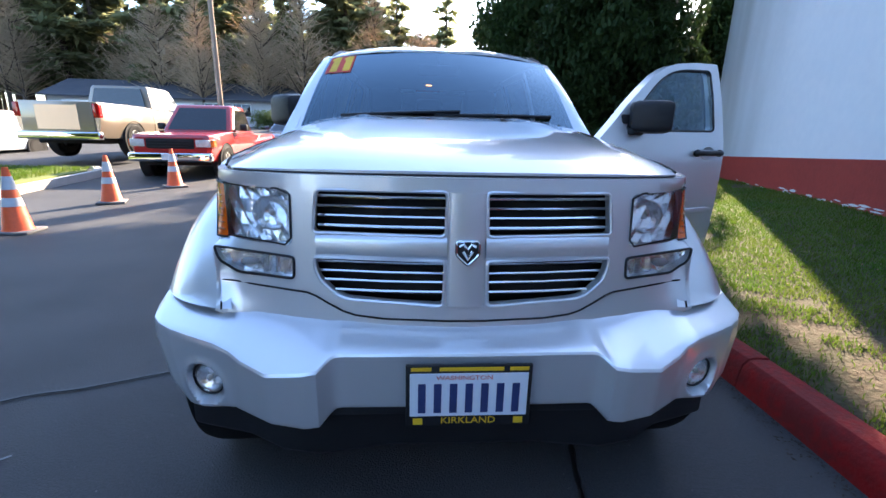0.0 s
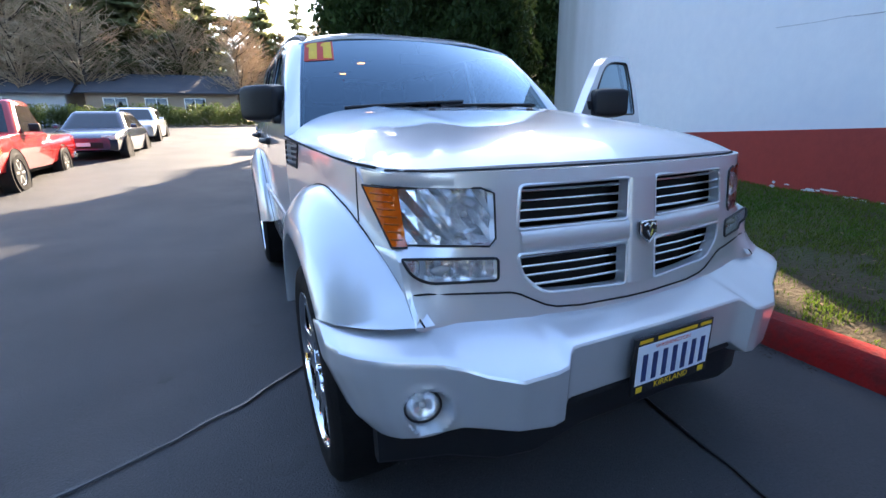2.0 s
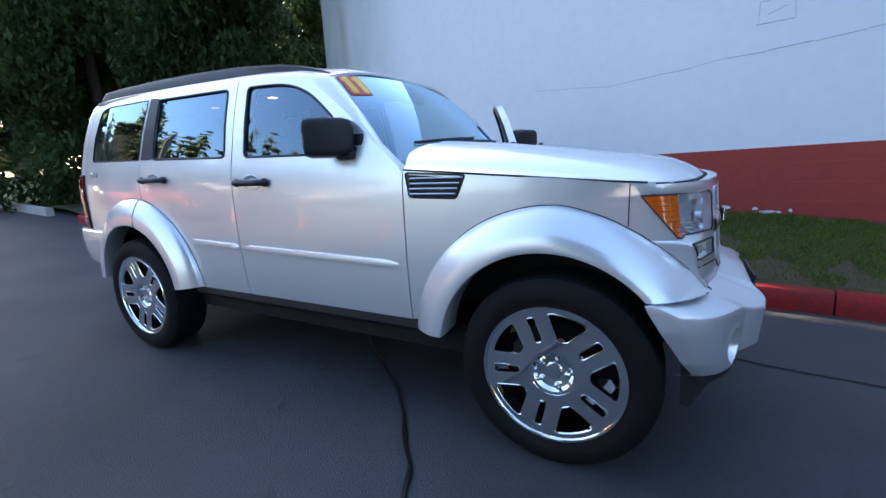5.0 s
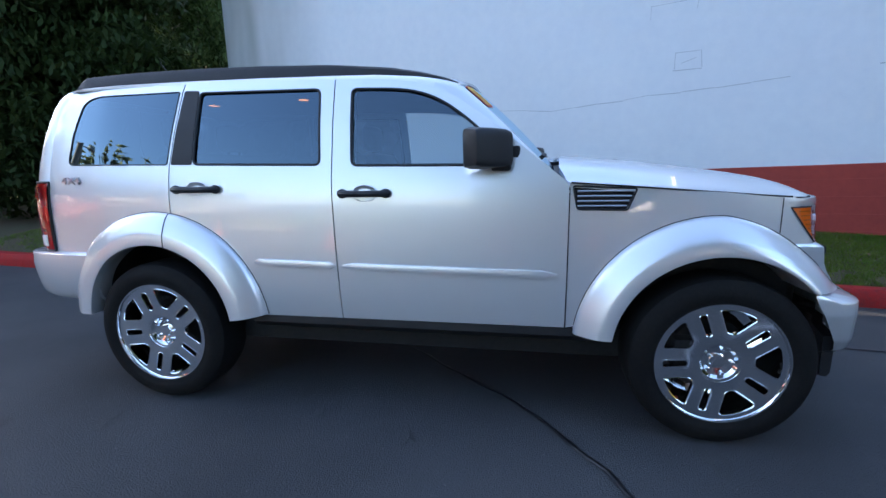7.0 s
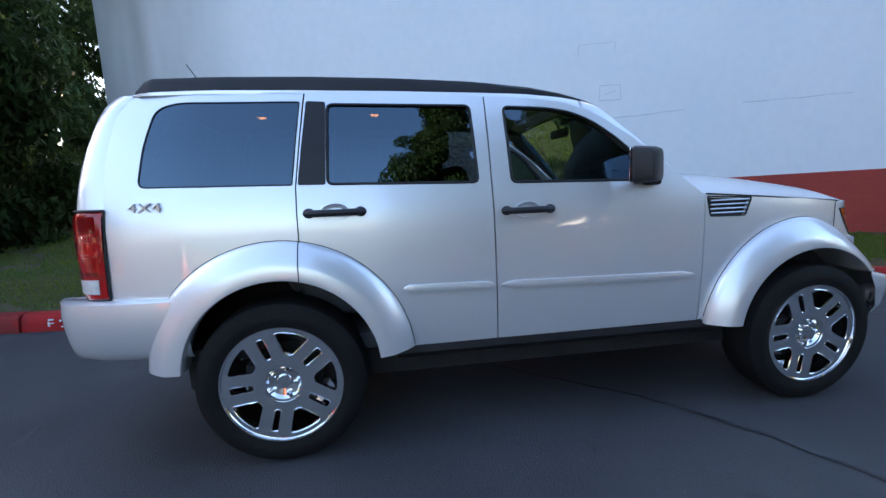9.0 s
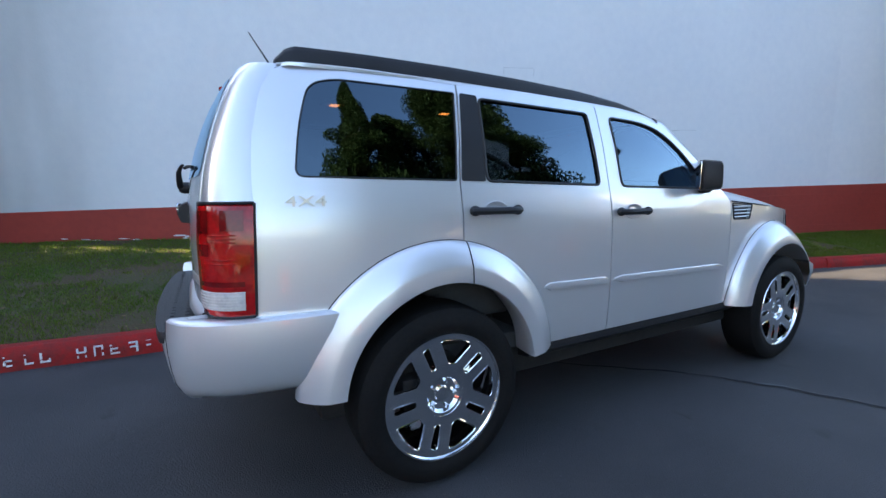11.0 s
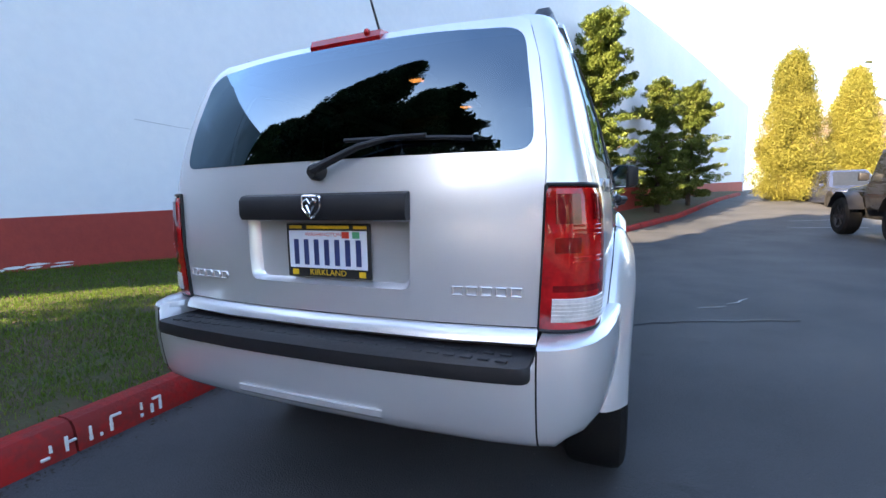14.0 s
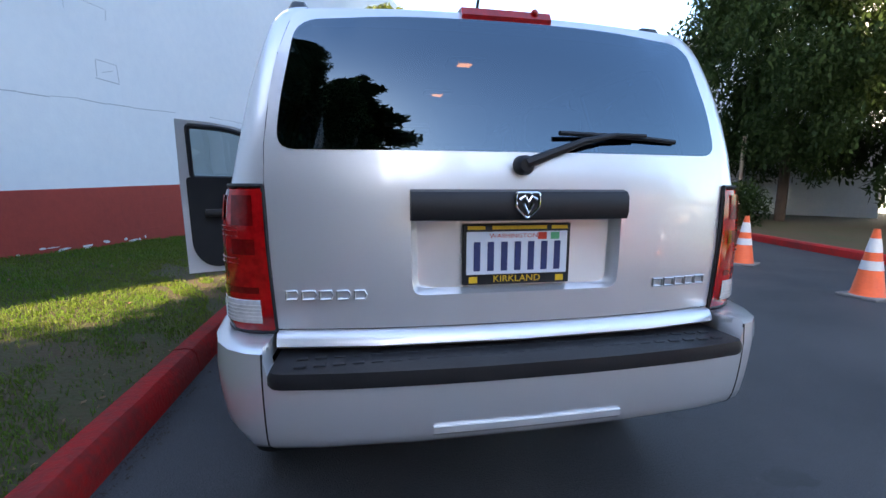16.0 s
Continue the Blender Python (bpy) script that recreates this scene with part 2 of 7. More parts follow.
# grey green streaks that deepen over the white wall's last metres beside the evergreens
nt = M["wall_white"].node_tree
co, sep = nt.nodes.new("ShaderNodeTexCoord"), nt.nodes.new("ShaderNodeSeparateXYZ")
nt.links.new(co.outputs["Object"], sep.inputs[0])
reach, streak, sc = nt.nodes.new("ShaderNodeMapRange"), nt.nodes.new("ShaderNodeTexNoise"), nt.nodes.new("ShaderNodeMapping")
reach.interpolation_type = "SMOOTHSTEP"
reach.inputs[1].default_value, reach.inputs[2].default_value = 3.9, 6.4
nt.links.new(sep.outputs[1], reach.inputs[0])
sc.inputs["Scale"].default_value = (1.3, 1.3, 0.25)
nt.links.new(co.outputs["Object"], sc.inputs[0]), nt.links.new(sc.outputs[0], streak.inputs["Vector"])
streak.inputs["Scale"].default_value = 1.2
both_mask, grey_mix = nt.nodes.new("ShaderNodeMath"), nt.nodes.new("ShaderNodeMix")
both_mask.operation, both_mask.use_clamp = "MULTIPLY", True
nt.links.new(reach.outputs[0], both_mask.inputs[0]), nt.links.new(streak.outputs[0], both_mask.inputs[1])
grey_mix.data_type = "RGBA"
paint_in = nt.nodes["Principled BSDF"].inputs["Base Color"]
nt.links.new(both_mask.outputs[0], grey_mix.inputs[0]), nt.links.new(paint_in.links[0].from_socket, grey_mix.inputs[6])
grey_mix.inputs[7].default_value = (0.20, 0.21, 0.19, 1)
nt.links.new(grey_mix.outputs[2], paint_in)
glow = M["lamp_warm"].node_tree.nodes["Principled BSDF"]
glow.inputs["Emission Color"].default_value, glow.inputs["Emission Strength"].default_value = (1.0, 0.34, 0.07, 1), 2.6


# ---- mesh helpers ----
def shade(bm, angle=35.0):
    for f in bm.faces:
        f.smooth = True
    lim = radians(angle)
    for e in bm.edges:
        if len(e.link_faces) == 2 and e.calc_face_angle(0) > lim:
            e.smooth = False


def part(name, bm, mat, parent=None, label="", smooth=35.0):
    if smooth:
        bmesh.ops.recalc_face_normals(bm, faces=bm.faces[:])
        shade(bm, smooth)
    me = bpy.data.meshes.new(name)
    bm.to_mesh(me)
    bm.free()
    for mm in (mat if isinstance(mat, (list, tuple)) else [mat]):
        me.materials.append(M[mm])
    ob = new(name, me)
    if parent is not None:
        ob.parent = parent
    if label:
        ob["label"] = label
    return ob


def thing(name, label, category, m=None, group="", kind=""):
    ob = new(name)
    if m is not None:
        ob.matrix_world = m
    return tagged(ob, label, category, group, kind)


def box(bm, x0, x1, y0, y1, z0, z1, bevel=0.0, seg=2, m=None):
    r = bmesh.ops.create_cube(bm, size=1.0)
    t = Matrix.Translation(((x0 + x1) / 2, (y0 + y1) / 2, (z0 + z1) / 2)) @ Matrix.Diagonal((x1 - x0, y1 - y0, z1 - z0, 1))
    if m is not None:
        t = m @ t
    bmesh.ops.transform(bm, matrix=t, verts=r["verts"])
    if bevel:
        es = list({e for v in r["verts"] for e in v.link_edges})
        bmesh.ops.bevel(bm, geom=es, offset=bevel, segments=seg, profile=0.5, affect="EDGES")
    return bm


def loft(bm, rings, closed=True, caps=True):
    vs = [[bm.verts.new(p) for p in r] for r in rings]
    n = len(vs[0])
    for a, b in zip(vs, vs[1:]):
        for i in range(n if closed else n - 1):
            j = (i + 1) % n
            q = [a[i], a[j], b[j], b[i]]
            if len({v.co.to_tuple(6) for v in q}) >= 3:
                try:
                    bm.faces.new(q)
                except ValueError:
                    pass
    if caps and closed:
        for r in (vs[0], vs[-1]):
            try:
                bm.faces.new(r)
            except ValueError:
                pass
    return bm


def tube(bm, pts, rad, n=8):
    """A tube along pts; rad one radius or one a point."""
    pts = [Vector(p) for p in pts]
    rs = rad if isinstance(rad, (list, tuple)) else [rad] * len(pts)
    rings, side = [], None
    for i, p in enumerate(pts):
        d = (pts[min(i + 1, len(pts) - 1)] - pts[max(i - 1, 0)]).normalized()
        if side is None:
            side = d.cross(Vector((0, 0, 1)) if abs(d.z) < 0.9 else Vector((1, 0, 0))).normalized()
        side = (side - d * side.dot(d)).normalized()
        up = d.cross(side)
        rings.append([p + rs[i] * (math.cos(a) * side + math.sin(a) * up) for a in (2 * math.pi * k / n for k in range(n))])
    return loft(bm, rings)


def lathe(bm, prof, m=None, n=32):
    """prof: (radius, height) pairs turned about z, then moved by m."""
    rings = []
    for k in range(n):
        a = 2 * math.pi * k / n
        ring = [Vector((r * math.cos(a), r * math.sin(a), h)) for r, h in prof]
        rings.append([m @ p for p in ring] if m is not None else ring)
    vs = [[bm.verts.new(p) for p in r] for r in rings]
    for k in range(n):
        a, b = vs[k], vs[(k + 1) % n]
        for i in range(len(prof) - 1):
            if prof[i][0] < 1e-6 and prof[i + 1][0] < 1e-6:
                continue
            try:
                bm.faces.new([a[i], a[i + 1], b[i + 1], b[i]])
            except ValueError:
                pass
    bmesh.ops.remove_doubles(bm, verts=bm.verts[:], dist=1e-5)
    return bm


def inside(p, poly):
    x, y = p
    r = False
    for (x0, y0), (x1, y1) in zip(poly, poly[1:] + poly[:1]):
        if (y0 > y) != (y1 > y) and x < (x1 - x0) * (y - y0) / (y1 - y0) + x0:
            r = not r
    return r


def rounded(poly, rad, seg=5):
    """Polygon with rounded corners; rad one number or one a corner."""
    out, n = [], len(poly)
    for i in range(n):
        p0, p, p1 = (Vector(poly[k % n]) for k in (i - 1, i, i + 1))
        r = rad[i] if isinstance(rad, (list, tuple)) else rad
        if r <= 0:
            out.append(tuple(p))
            continue
        a, b = p0 - p, p1 - p
        r = min(r, a.length * 0.49, b.length * 0.49)
        a, b = p + a.normalized() * r, p + b.normalized() * r
        for k in range(seg + 1):
            t = k / seg
            out.append(tuple((1 - t) ** 2 * a + 2 * t * (1 - t) * p + t * t * b))
    return out


def dense(poly, step):
    out = []
    for a, b in zip(poly, poly[1:] + poly[:1]):
        a, b = Vector(a), Vector(b)
        k = max(1, int((b - a).length / step))
        out += [tuple(a.lerp(b, i / k)) for i in range(k)]
    return out


def arc(cx, cy, r, a0, a1, n=16):
    return [(cx + r * math.cos(radians(a0 + (a1 - a0) * i / n)), cy + r * math.sin(radians(a0 + (a1 - a0) * i / n))) for i in range(n + 1)]


def sheet(bm, poly, fn, holes=(), step=0.05, lip=0.015, inward=None):
    """A curved panel: the outline and holes in (u, v), bent into place by fn(u, v); a lip turns inward along every edge."""
    from mathutils.geometry import delaunay_2d_cdt
    loops = [dense(poly, step)] + [dense(h, step) for h in holes]
    pts, edges = [], []
    for lp in loops:
        o = len(pts)
        pts += lp
        edges += [(o + i, o + (i + 1) % len(lp)) for i in range(len(lp))]
    us, vs = [p[0] for p in loops[0]], [p[1] for p in loops[0]]
    arr = np.array(pts)
    u = min(us) + step / 2
    while u < max(us):
        v = min(vs) + step / 2
        while v < max(vs):
            if np.abs(arr - (u, v)).max(1).min() > step * 0.35 and inside((u, v), loops[0]) and not any(inside((u, v), h) for h in loops[1:]):
                pts.append((u, v))
            v += step
        u += step
    r = delaunay_2d_cdt([Vector(p) for p in pts], edges, [], 0, 1e-6)
    bv = [bm.verts.new(fn(*p)) for p in r[0]]
    faces = []
    for f in r[2]:
        c = (sum(r[0][i][0] for i in f) / len(f), sum(r[0][i][1] for i in f) / len(f))
        if inside(c, loops[0]) and not any(inside(c, h) for h in loops[1:]):
            faces.append(bm.faces.new([bv[i] for i in f]))
    bmesh.ops.recalc_face_normals(bm, faces=faces)
    if lip and inward is not None:
        used = {v for f in faces for v in f.verts}
        be = [e for e in bm.edges if len(e.link_faces) == 1 and e.verts[0] in used]
        low = {}
        for e in be:
            for v in e.verts:
                if v not in low:
                    low[v] = bm.verts.new(v.co + Vector(inward(v.co)) * lip)
        for e in be:
            a, b = e.verts
            try:
                bm.faces.new([a, b, low[b], low[a]])
            except ValueError:
                pass
    bmesh.ops.delete(bm, geom=[v for v in bm.verts if not v.link_faces], context="VERTS")
    return bm


def mirror_x(ob, name=None):
    """A copy of a part, mirrored to the other side of the vehicle."""
    bm = bmesh.new()
    bm.from_mesh(ob.data)
    for v in bm.verts:
        v.co.x = -v.co.x
    bmesh.ops.reverse_faces(bm, faces=bm.faces[:])
    me = bpy.data.meshes.new(ob.data.name)
    bm.to_mesh(me)
    bm.free()
    for mm in ob.data.materials:
        me.materials.append(mm)
    o = new(name or ob.name.split(".")[0], me)
    o.parent = ob.parent
    if ob.get("label"):
        o["label"] = ob["label"]
    return o

# ---- ground ----
def ground_z(x, y):
    z = float(np.interp(y, [-200, -60, -26, -20, -13.5, -9, -4.5, 4, 8.5, 11, 14, 30, 36, 50, 200], [3, 1.7, 1.15, 0.85, 0.32, 0.10, 0, 0, 0.13, 0.28, 0.42, 1.35, 1.6, 1.95, 3]))
    return z


def kerb_x(y):
    return float(np.interp(y, [-30, -20, -13.5, -7.6, -6.45, -4.9, -3, -1.2, 0, 6, 9, 12], [-9.2, -5.4, -2.95, -0.45, 0.08, 0.62, 1.15, 1.42, 1.47, 1.50, 1.62, 2.1]))


WALL = [(5.8, 6.9), (3.32, -1.36), (1.45, -7.0), (-1.3, -13.0), (-4.4, -21.5), (-10.8, -40.0)]


def wall_x(y):
    return float(np.interp(y, [p[1] for p in WALL[::-1]], [p[0] for p in WALL[::-1]]))


def base_z(y):
    return float(np.interp(y, [-40, -20, -9, -5, 0, 3, 7, 14], [1.4, 1.1, 0.45, 0.36, 0.50, 0.56, 0.56, 0.6]))


def verge_z(x, y):
    """Height of the grass bank that rises from the kerb to the wall."""
    k, w = kerb_x(y) + 0.15, wall_x(min(y, 6.9))
    t = min(max((x - k) / max(w - k, 0.3), 0), 1)
    low = ground_z(k, y) + 0.13
    return low + (max(base_z(y), low + 0.05) - low) * t ** 0.8 + 0.02 * noise.noise((x * 1.3, y * 1.3, 0)) * min(1, 6 * t)


def steps(stops):
    out = []
    for a, b, n in stops:
        out += [a + (b - a) * i / n for i in range(n)]
    return out + [stops[-1][1]]


bm = bmesh.new()
gx = steps([(-200, -30, 12), (-30, -8, 16), (-8, 8, 32), (8, 40, 10), (40, 200, 8)])
gy = steps([(-200, -60, 8), (-60, -26, 10), (-26, -10, 20), (-10, 16, 40), (16, 40, 16), (40, 260, 16)])
loft(bm, [[(x, y, ground_z(x, y) + 0.006 * noise.noise((x * 0.7, y * 0.7, 3))) for x in gx] for y in gy], closed=False)
tagged(part("ground", bm, "asphalt"), "dark worn asphalt of the service road and lot", "ground", kind="structure")

# grass bank between kerb and wall
bm = bmesh.new()
rows = []
for y in steps([(-30, -10, 24), (-10, 13, 70)]):
    k = kerb_x(y) + 0.14
    w = wall_x(y) + 0.1 if y < 6.9 else 5.8 + (y - 6.9) * 1.2
    rows.append([(k + (w - k) * i / 14, y, verge_z(k + (w - k) * i / 14, y)) for i in range(15)])
loft(bm, rows, closed=False)
verge = tagged(part("grass_verge", bm, "grass"), "mossy grass bank with bare soil patches beside the wall", "grass", kind="structure")


def tufts(name, places, height, mat, label, width=0.006):
    """Many thin bent blades of grass in one mesh."""
    vs, fs = [], []
    for x, y, z in places:
        a, h = random.uniform(0, 6.283), height * random.uniform(0.5, 1.3)
        dx, dy = math.cos(a) * width, math.sin(a) * width
        lx, ly = random.gauss(0, 0.5) * h, random.gauss(0, 0.5) * h
        o = len(vs)
        vs += [(x - dx, y - dy, z - 0.01), (x + dx, y + dy, z - 0.01), (x + lx * 0.4 + dx * 0.7, y + ly * 0.4 + dy * 0.7, z + h * 0.6),
               (x + lx * 0.4 - dx * 0.7, y + ly * 0.4 - dy * 0.7, z + h * 0.6), (x + lx, y + ly, z + h)]
        fs += [(o, o + 1, o + 2, o + 3), (o + 3, o + 2, o + 4)]
    me = bpy.data.meshes.new(name)
    me.from_pydata(vs, [], fs)
    me.materials.append(M[mat])
    return tagged(new(name, me), label, "grass", kind="stuff")


spots = []
while len(spots) < 230000:
    y = random.uniform(-9, 8.5)
    k, w = kerb_x(y) + 0.15, (wall_x(y) if y < 6.9 else 7.0)
    x = random.uniform(k, w)
    bare = noise.noise((x * 1.1, y * 1.1, 7)) + 0.6 * noise.noise((x * 4, y * 4, 9)) - 0.45 * min(1, max(0, (x - k - 0.1) / 1.0))
    if bare < 0.0 or random.random() < 0.12:
        spots.append((x, y, verge_z(x, y)))
tufts("grass", spots, 0.026, "blade", "short green lawn grass on the bank", 0.0028)

# ---- building ----
def parapet_z(y):
    return float(np.interp(y, [-40, -7, -3.2, -2.2, 2.5, 4.0, 8], [8.6, 7.61, 7.4, 5.0, 4.6, 4.9, 4.9]))


bm = bmesh.new()
loft(bm, [[(x, y, 0.0), (x, y, base_z(y) + 0.2), (x, y, 3.0), (x, y, parapet_z(y)), (x + 0.4, y, parapet_z(y)), (x + 0.4, y, 0.0)] for x, y in [(wall_x(y), y) for y in [6.9, 5.4, 4.0, 2.5, 0.6, -1.36, -2.2, -3.2, -5.0, -7, -9.8, -12.5, -15.3, -18, -20.8, -23.5, -26.3, -29, -31.8, -34.5, -37.3, -40]]])
wall = tagged(part("wall_east", bm, "wall_white", smooth=0), "tall white painted blank building wall", "wall", kind="structure")
bm = bmesh.new()
loft(bm, [[(x - 0.012, y, base_z(y) - 0.25), (x - 0.012, y, 1.125 - 0.028 * y + 0.004 * math.sin(3.1 * y)), (x + 0.002, y, 1.13 - 0.028 * y), (x + 0.002, y, base_z(y) - 0.25)] for x, y in [(wall_x(y), y) for y in steps([(6.89, -1.36, 30), (-1.36, -7, 20), (-7, -39, 30)])]])
part("painted_band", bm, "wall_red", wall, "dark red painted band along the foot of the wall")
# block courses that show through the paint of the band
for dz in (0.14, 0.34, 0.54, 0.74):
    bm = bmesh.new()
    ys = [-1.45 - 0.5 * i for i in range(24)]
    loft(bm, [[(wall_x(y) - 0.0115, y, 1.10 - 0.028 * y - dz - 0.005), (wall_x(y) - 0.0150, y, 1.10 - 0.028 * y - dz), (wall_x(y) - 0.0115, y, 1.10 - 0.028 * y - dz + 0.005)] for y in ys], closed=False)
    part("mortar_joint", bm, "wall_red", wall)
bm = bmesh.new()
d = Vector((0.958, -0.287, 0))
c0 = Vector((5.8, 6.9, 0))
loft(bm, [[c0 + d * 0.0, c0 + d * 18, c0 + d * 18 + Vector((0, -0.3, 0)), c0 + Vector((0.3, -0.3, 0))], [p + Vector((0, 0, 4.8)) for p in (c0 + d * 0.0, c0 + d * 18, c0 + d * 18 + Vector((0, -0.3, 0)), c0 + Vector((0.3, -0.3, 0)))]])
tagged(part("wall_north", bm, "wall_white", smooth=0), "white painted return wall of the building", "wall", kind="structure")
bm = bmesh.new()
loft(bm, [[(wall_x(y) + 0.39, y, parapet_z(y) - 0.25), (wall_x(y) + 20, y - 5, parapet_z(y) - 0.25), (wall_x(y) + 20, y - 5, parapet_z(y) - 0.05), (wall_x(y) + 0.39, y, parapet_z(y) - 0.05)] for y in (6.85, 4.0, 2.5, -1.36, -2.2, -3.2, -7, -40)])
tagged(part("flat_roof", bm, "roof", smooth=0), "flat roof of the white building", "roof", kind="structure")

# ---- trees ----
def leaf_cloud(clumps, n, size, flat=0.5, droop=0.0):
    """Vertices and faces of n small leaf sprays spread over ellipsoid clumps: (centre, radii)."""
    vs, fs = [], []
    wts = [c[1][0] * c[1][1] * c[1][2] for c in clumps]
    picks = random.choices(range(len(clumps)), weights=[w ** 0.7 for w in wts], k=n)
    for k in picks:
        c, r = clumps[k]
        d = Vector((random.gauss(0, 1), random.gauss(0, 1), random.gauss(0, 1))).normalized() * random.random() ** 0.4
        p = Vector((c[0] + d.x * r[0], c[1] + d.y * r[1], c[2] + d.z * r[2]))
        s = size * random.uniform(0.5, 1.4)
        a = Vector((random.gauss(0, 1), random.gauss(0, 1), random.gauss(0, flat) - droop)).normalized() * s
        b = a.cross(Vector((random.gauss(0, 0.4), random.gauss(0, 0.4), 1))).normalized() * s * 0.45
        o = len(vs)
        vs += [tuple(p - a * 0.5), tuple(p + b * 0.6), tuple(p + a), tuple(p - b * 0.6)]
        fs.append((o, o + 1, o + 2, o + 3))
    return vs, fs


def crown(name, parent, clumps, n, size, mat, flat=0.5, droop=0.0, label=""):
    vs, fs = leaf_cloud(clumps, n, size, flat, droop)
    me = bpy.data.meshes.new(name)
    me.from_pydata(vs, [], fs)
    me.materials.append(M[mat])
    ob = new(name, me)
    ob.parent = parent
    if label:
        ob["label"] = label
    return ob


def conifer(label, h, r, n, size, mat, low=0.12, tiers=14, lumpy=0.35, m=None, group="", boughs=7, trunk_r=0.16):
    t = thing("conifer_tree", label, "tree", m, group)
    bm = bmesh.new()
    tube(bm, [(0, 0, -0.3), (0.03, 0, h * 0.3), (0.0, 0.05, h * 0.7), (0, 0, h * 0.98)], [trunk_r, trunk_r * 0.8, trunk_r * 0.45, 0.02], 9)
    clumps = []
    for i in range(tiers):
        f = i / (tiers - 1)
        z = h * (low + (1 - low) * f)
        rr = r * (1 - f) ** 0.75 * random.uniform(1 - lumpy, 1 + lumpy) + 0.12
        for b in range(max(2, int(boughs * (1 - f * 0.6)))):
            a = random.uniform(0, 6.283)
            reach = rr * random.uniform(0.55, 1.1)
            tip = (reach * math.cos(a), reach * math.sin(a), z - 0.08 * reach)
            for q in (0.35, 0.7, 1.0):
                s = 0.22 * rr + 0.12
                clumps.append(((tip[0] * q, tip[1] * q, z - 0.10 * reach * q), (s * 1.1, s * 1.1, s * 0.5)))
            if b % 2 == 0:
                tube(bm, [(0, 0, z), (tip[0] * 0.5, tip[1] * 0.5, z - 0.02), tip], [trunk_r * 0.2, trunk_r * 0.14, 0.008], 5)
    part("trunk", bm, "bark", t)
    crown("crown", t, clumps, n, size, mat, 0.35, 0.15)
    return t


def column_tree(label, h, r, n, size, mat, m=None, group="", cap=0.5, low=0.0, lumps=170):
    """A dense tree of upright egg shape, with a lumpy skin of sprays."""
    t = thing("arborvitae_tree", label, "tree", m, group)
    bm = bmesh.new()
    tube(bm, [(0, 0, -0.3), (0, 0, h * 0.5), (0, 0, h * 0.9)], [0.14, 0.1, 0.02], 8)
    part("trunk", bm, "bark", t)
    clumps = []
    for i in range(lumps):
        f = low + (1 - low) * random.random()
        rr = r * min(1, (f / 0.10 + 0.55)) * (1 - f ** (1 / max(cap, 0.05) * 1.2)) ** 0.5
        a = random.uniform(0, 6.283)
        q = random.uniform(0.25, 0.92)
        s = r * random.uniform(0.14, 0.28)
        clumps.append(((rr * q * math.cos(a), rr * q * math.sin(a), 0.1 + h * f * 0.96), (s, s, s * 1.3)))
    crown("crown", t, clumps, n, size, mat, 1.6, -0.4)
    return t


def bare_tree(label, h, mat="bare", m=None, group="", spread=0.5, n=260):
    t = thing("bare_tree", label, "tree", m, group)
    bm, fine = bmesh.new(), bmesh.new()
    tube(bm, [(0, 0, -0.3), (0.1, 0, h * 0.3), (0, 0.1, h * 0.65), (0.1, 0, h)], [h * 0.018, h * 0.014, h * 0.008, 0.02], 7)
    for i in range(n):
        f = random.uniform(0.2, 0.97)
        a = random.uniform(0, 6.283)
        ln = h * spread * (1.1 - f) * random.uniform(0.4, 1.0)
        p0 = Vector((0.05, 0, h * f))
        d = Vector((math.cos(a), math.sin(a), random.uniform(0.3, 1.1))).normalized()
        p1 = p0 + d * ln
        mid = p0.lerp(p1, 0.5) + Vector((0, 0, -0.05 * ln))
        if i < 22:
            tube(bm, [p0, mid, p1], [h * 0.006, h * 0.004, 0.01], 5)
        for k in range(5):
            q0 = p0.lerp(p1, random.uniform(0.3, 1))
            q1 = q0 + Vector((random.gauss(0, 1), random.gauss(0, 1), random.uniform(0, 1.2))).normalized() * ln * random.uniform(0.15, 0.4)
            tube(fine, [q0, q1], [h * 0.0022, h * 0.001], 3)
        tube(fine, [p0, p1], [h * 0.003, h * 0.0012], 3)
    part("trunk", bm, "bark", t)
    part("branchwork", fine, mat, t, smooth=0)
    return t


def at_ground(x, y, rz=0.0, s=1.0, dz=0.0):
    return pose(x, y, ground_z(x, y) + dz, 0, 0, rz) @ Matrix.Scale(s, 4)

# ---- red kerb ----
def kerb_line(y):
    return Vector((kerb_x(y), y, ground_z(kerb_x(y), y)))


kerb = tagged(new("kerb"), "worn red painted concrete kerb along the grass", "kerb", kind="structure")
ys = []
y = 10.5
while y > -26:
    ys.append(y)
    y -= random.uniform(1.5, 2.0) if y > -10 else 3.0
for y0, y1 in zip(ys, ys[1:]):
    bm, rings = bmesh.new(), []
    shift, lift = random.uniform(-0.012, 0.012), random.uniform(-0.008, 0.008)
    n = 8
    for i in range(n + 1):
        yy = y0 + (y1 - y0) * i / n
        if i == 0: yy -= 0.006
        if i == n: yy += 0.006
        p = kerb_line(yy)
        d = (kerb_line(yy - 0.1) - kerb_line(yy + 0.1)).normalized()
        o = Vector((-d.y, d.x, 0))
        if o.x < 0: o = -o
        ch = random.uniform(0, 0.010)
        prof = ((-0.01 + shift, -0.05), (0.0 + shift, 0.06), (0.012 + shift, 0.125 - ch), (0.034 + shift + ch, 0.150), (0.085, 0.156), (0.150, 0.152), (0.170, 0.135), (0.172, -0.05))
        rings.append([p + o * a + Vector((0, 0, b + lift)) for a, b in prof])
    loft(bm, rings)
    part("kerb_stone", bm, "kerb_red", kerb)
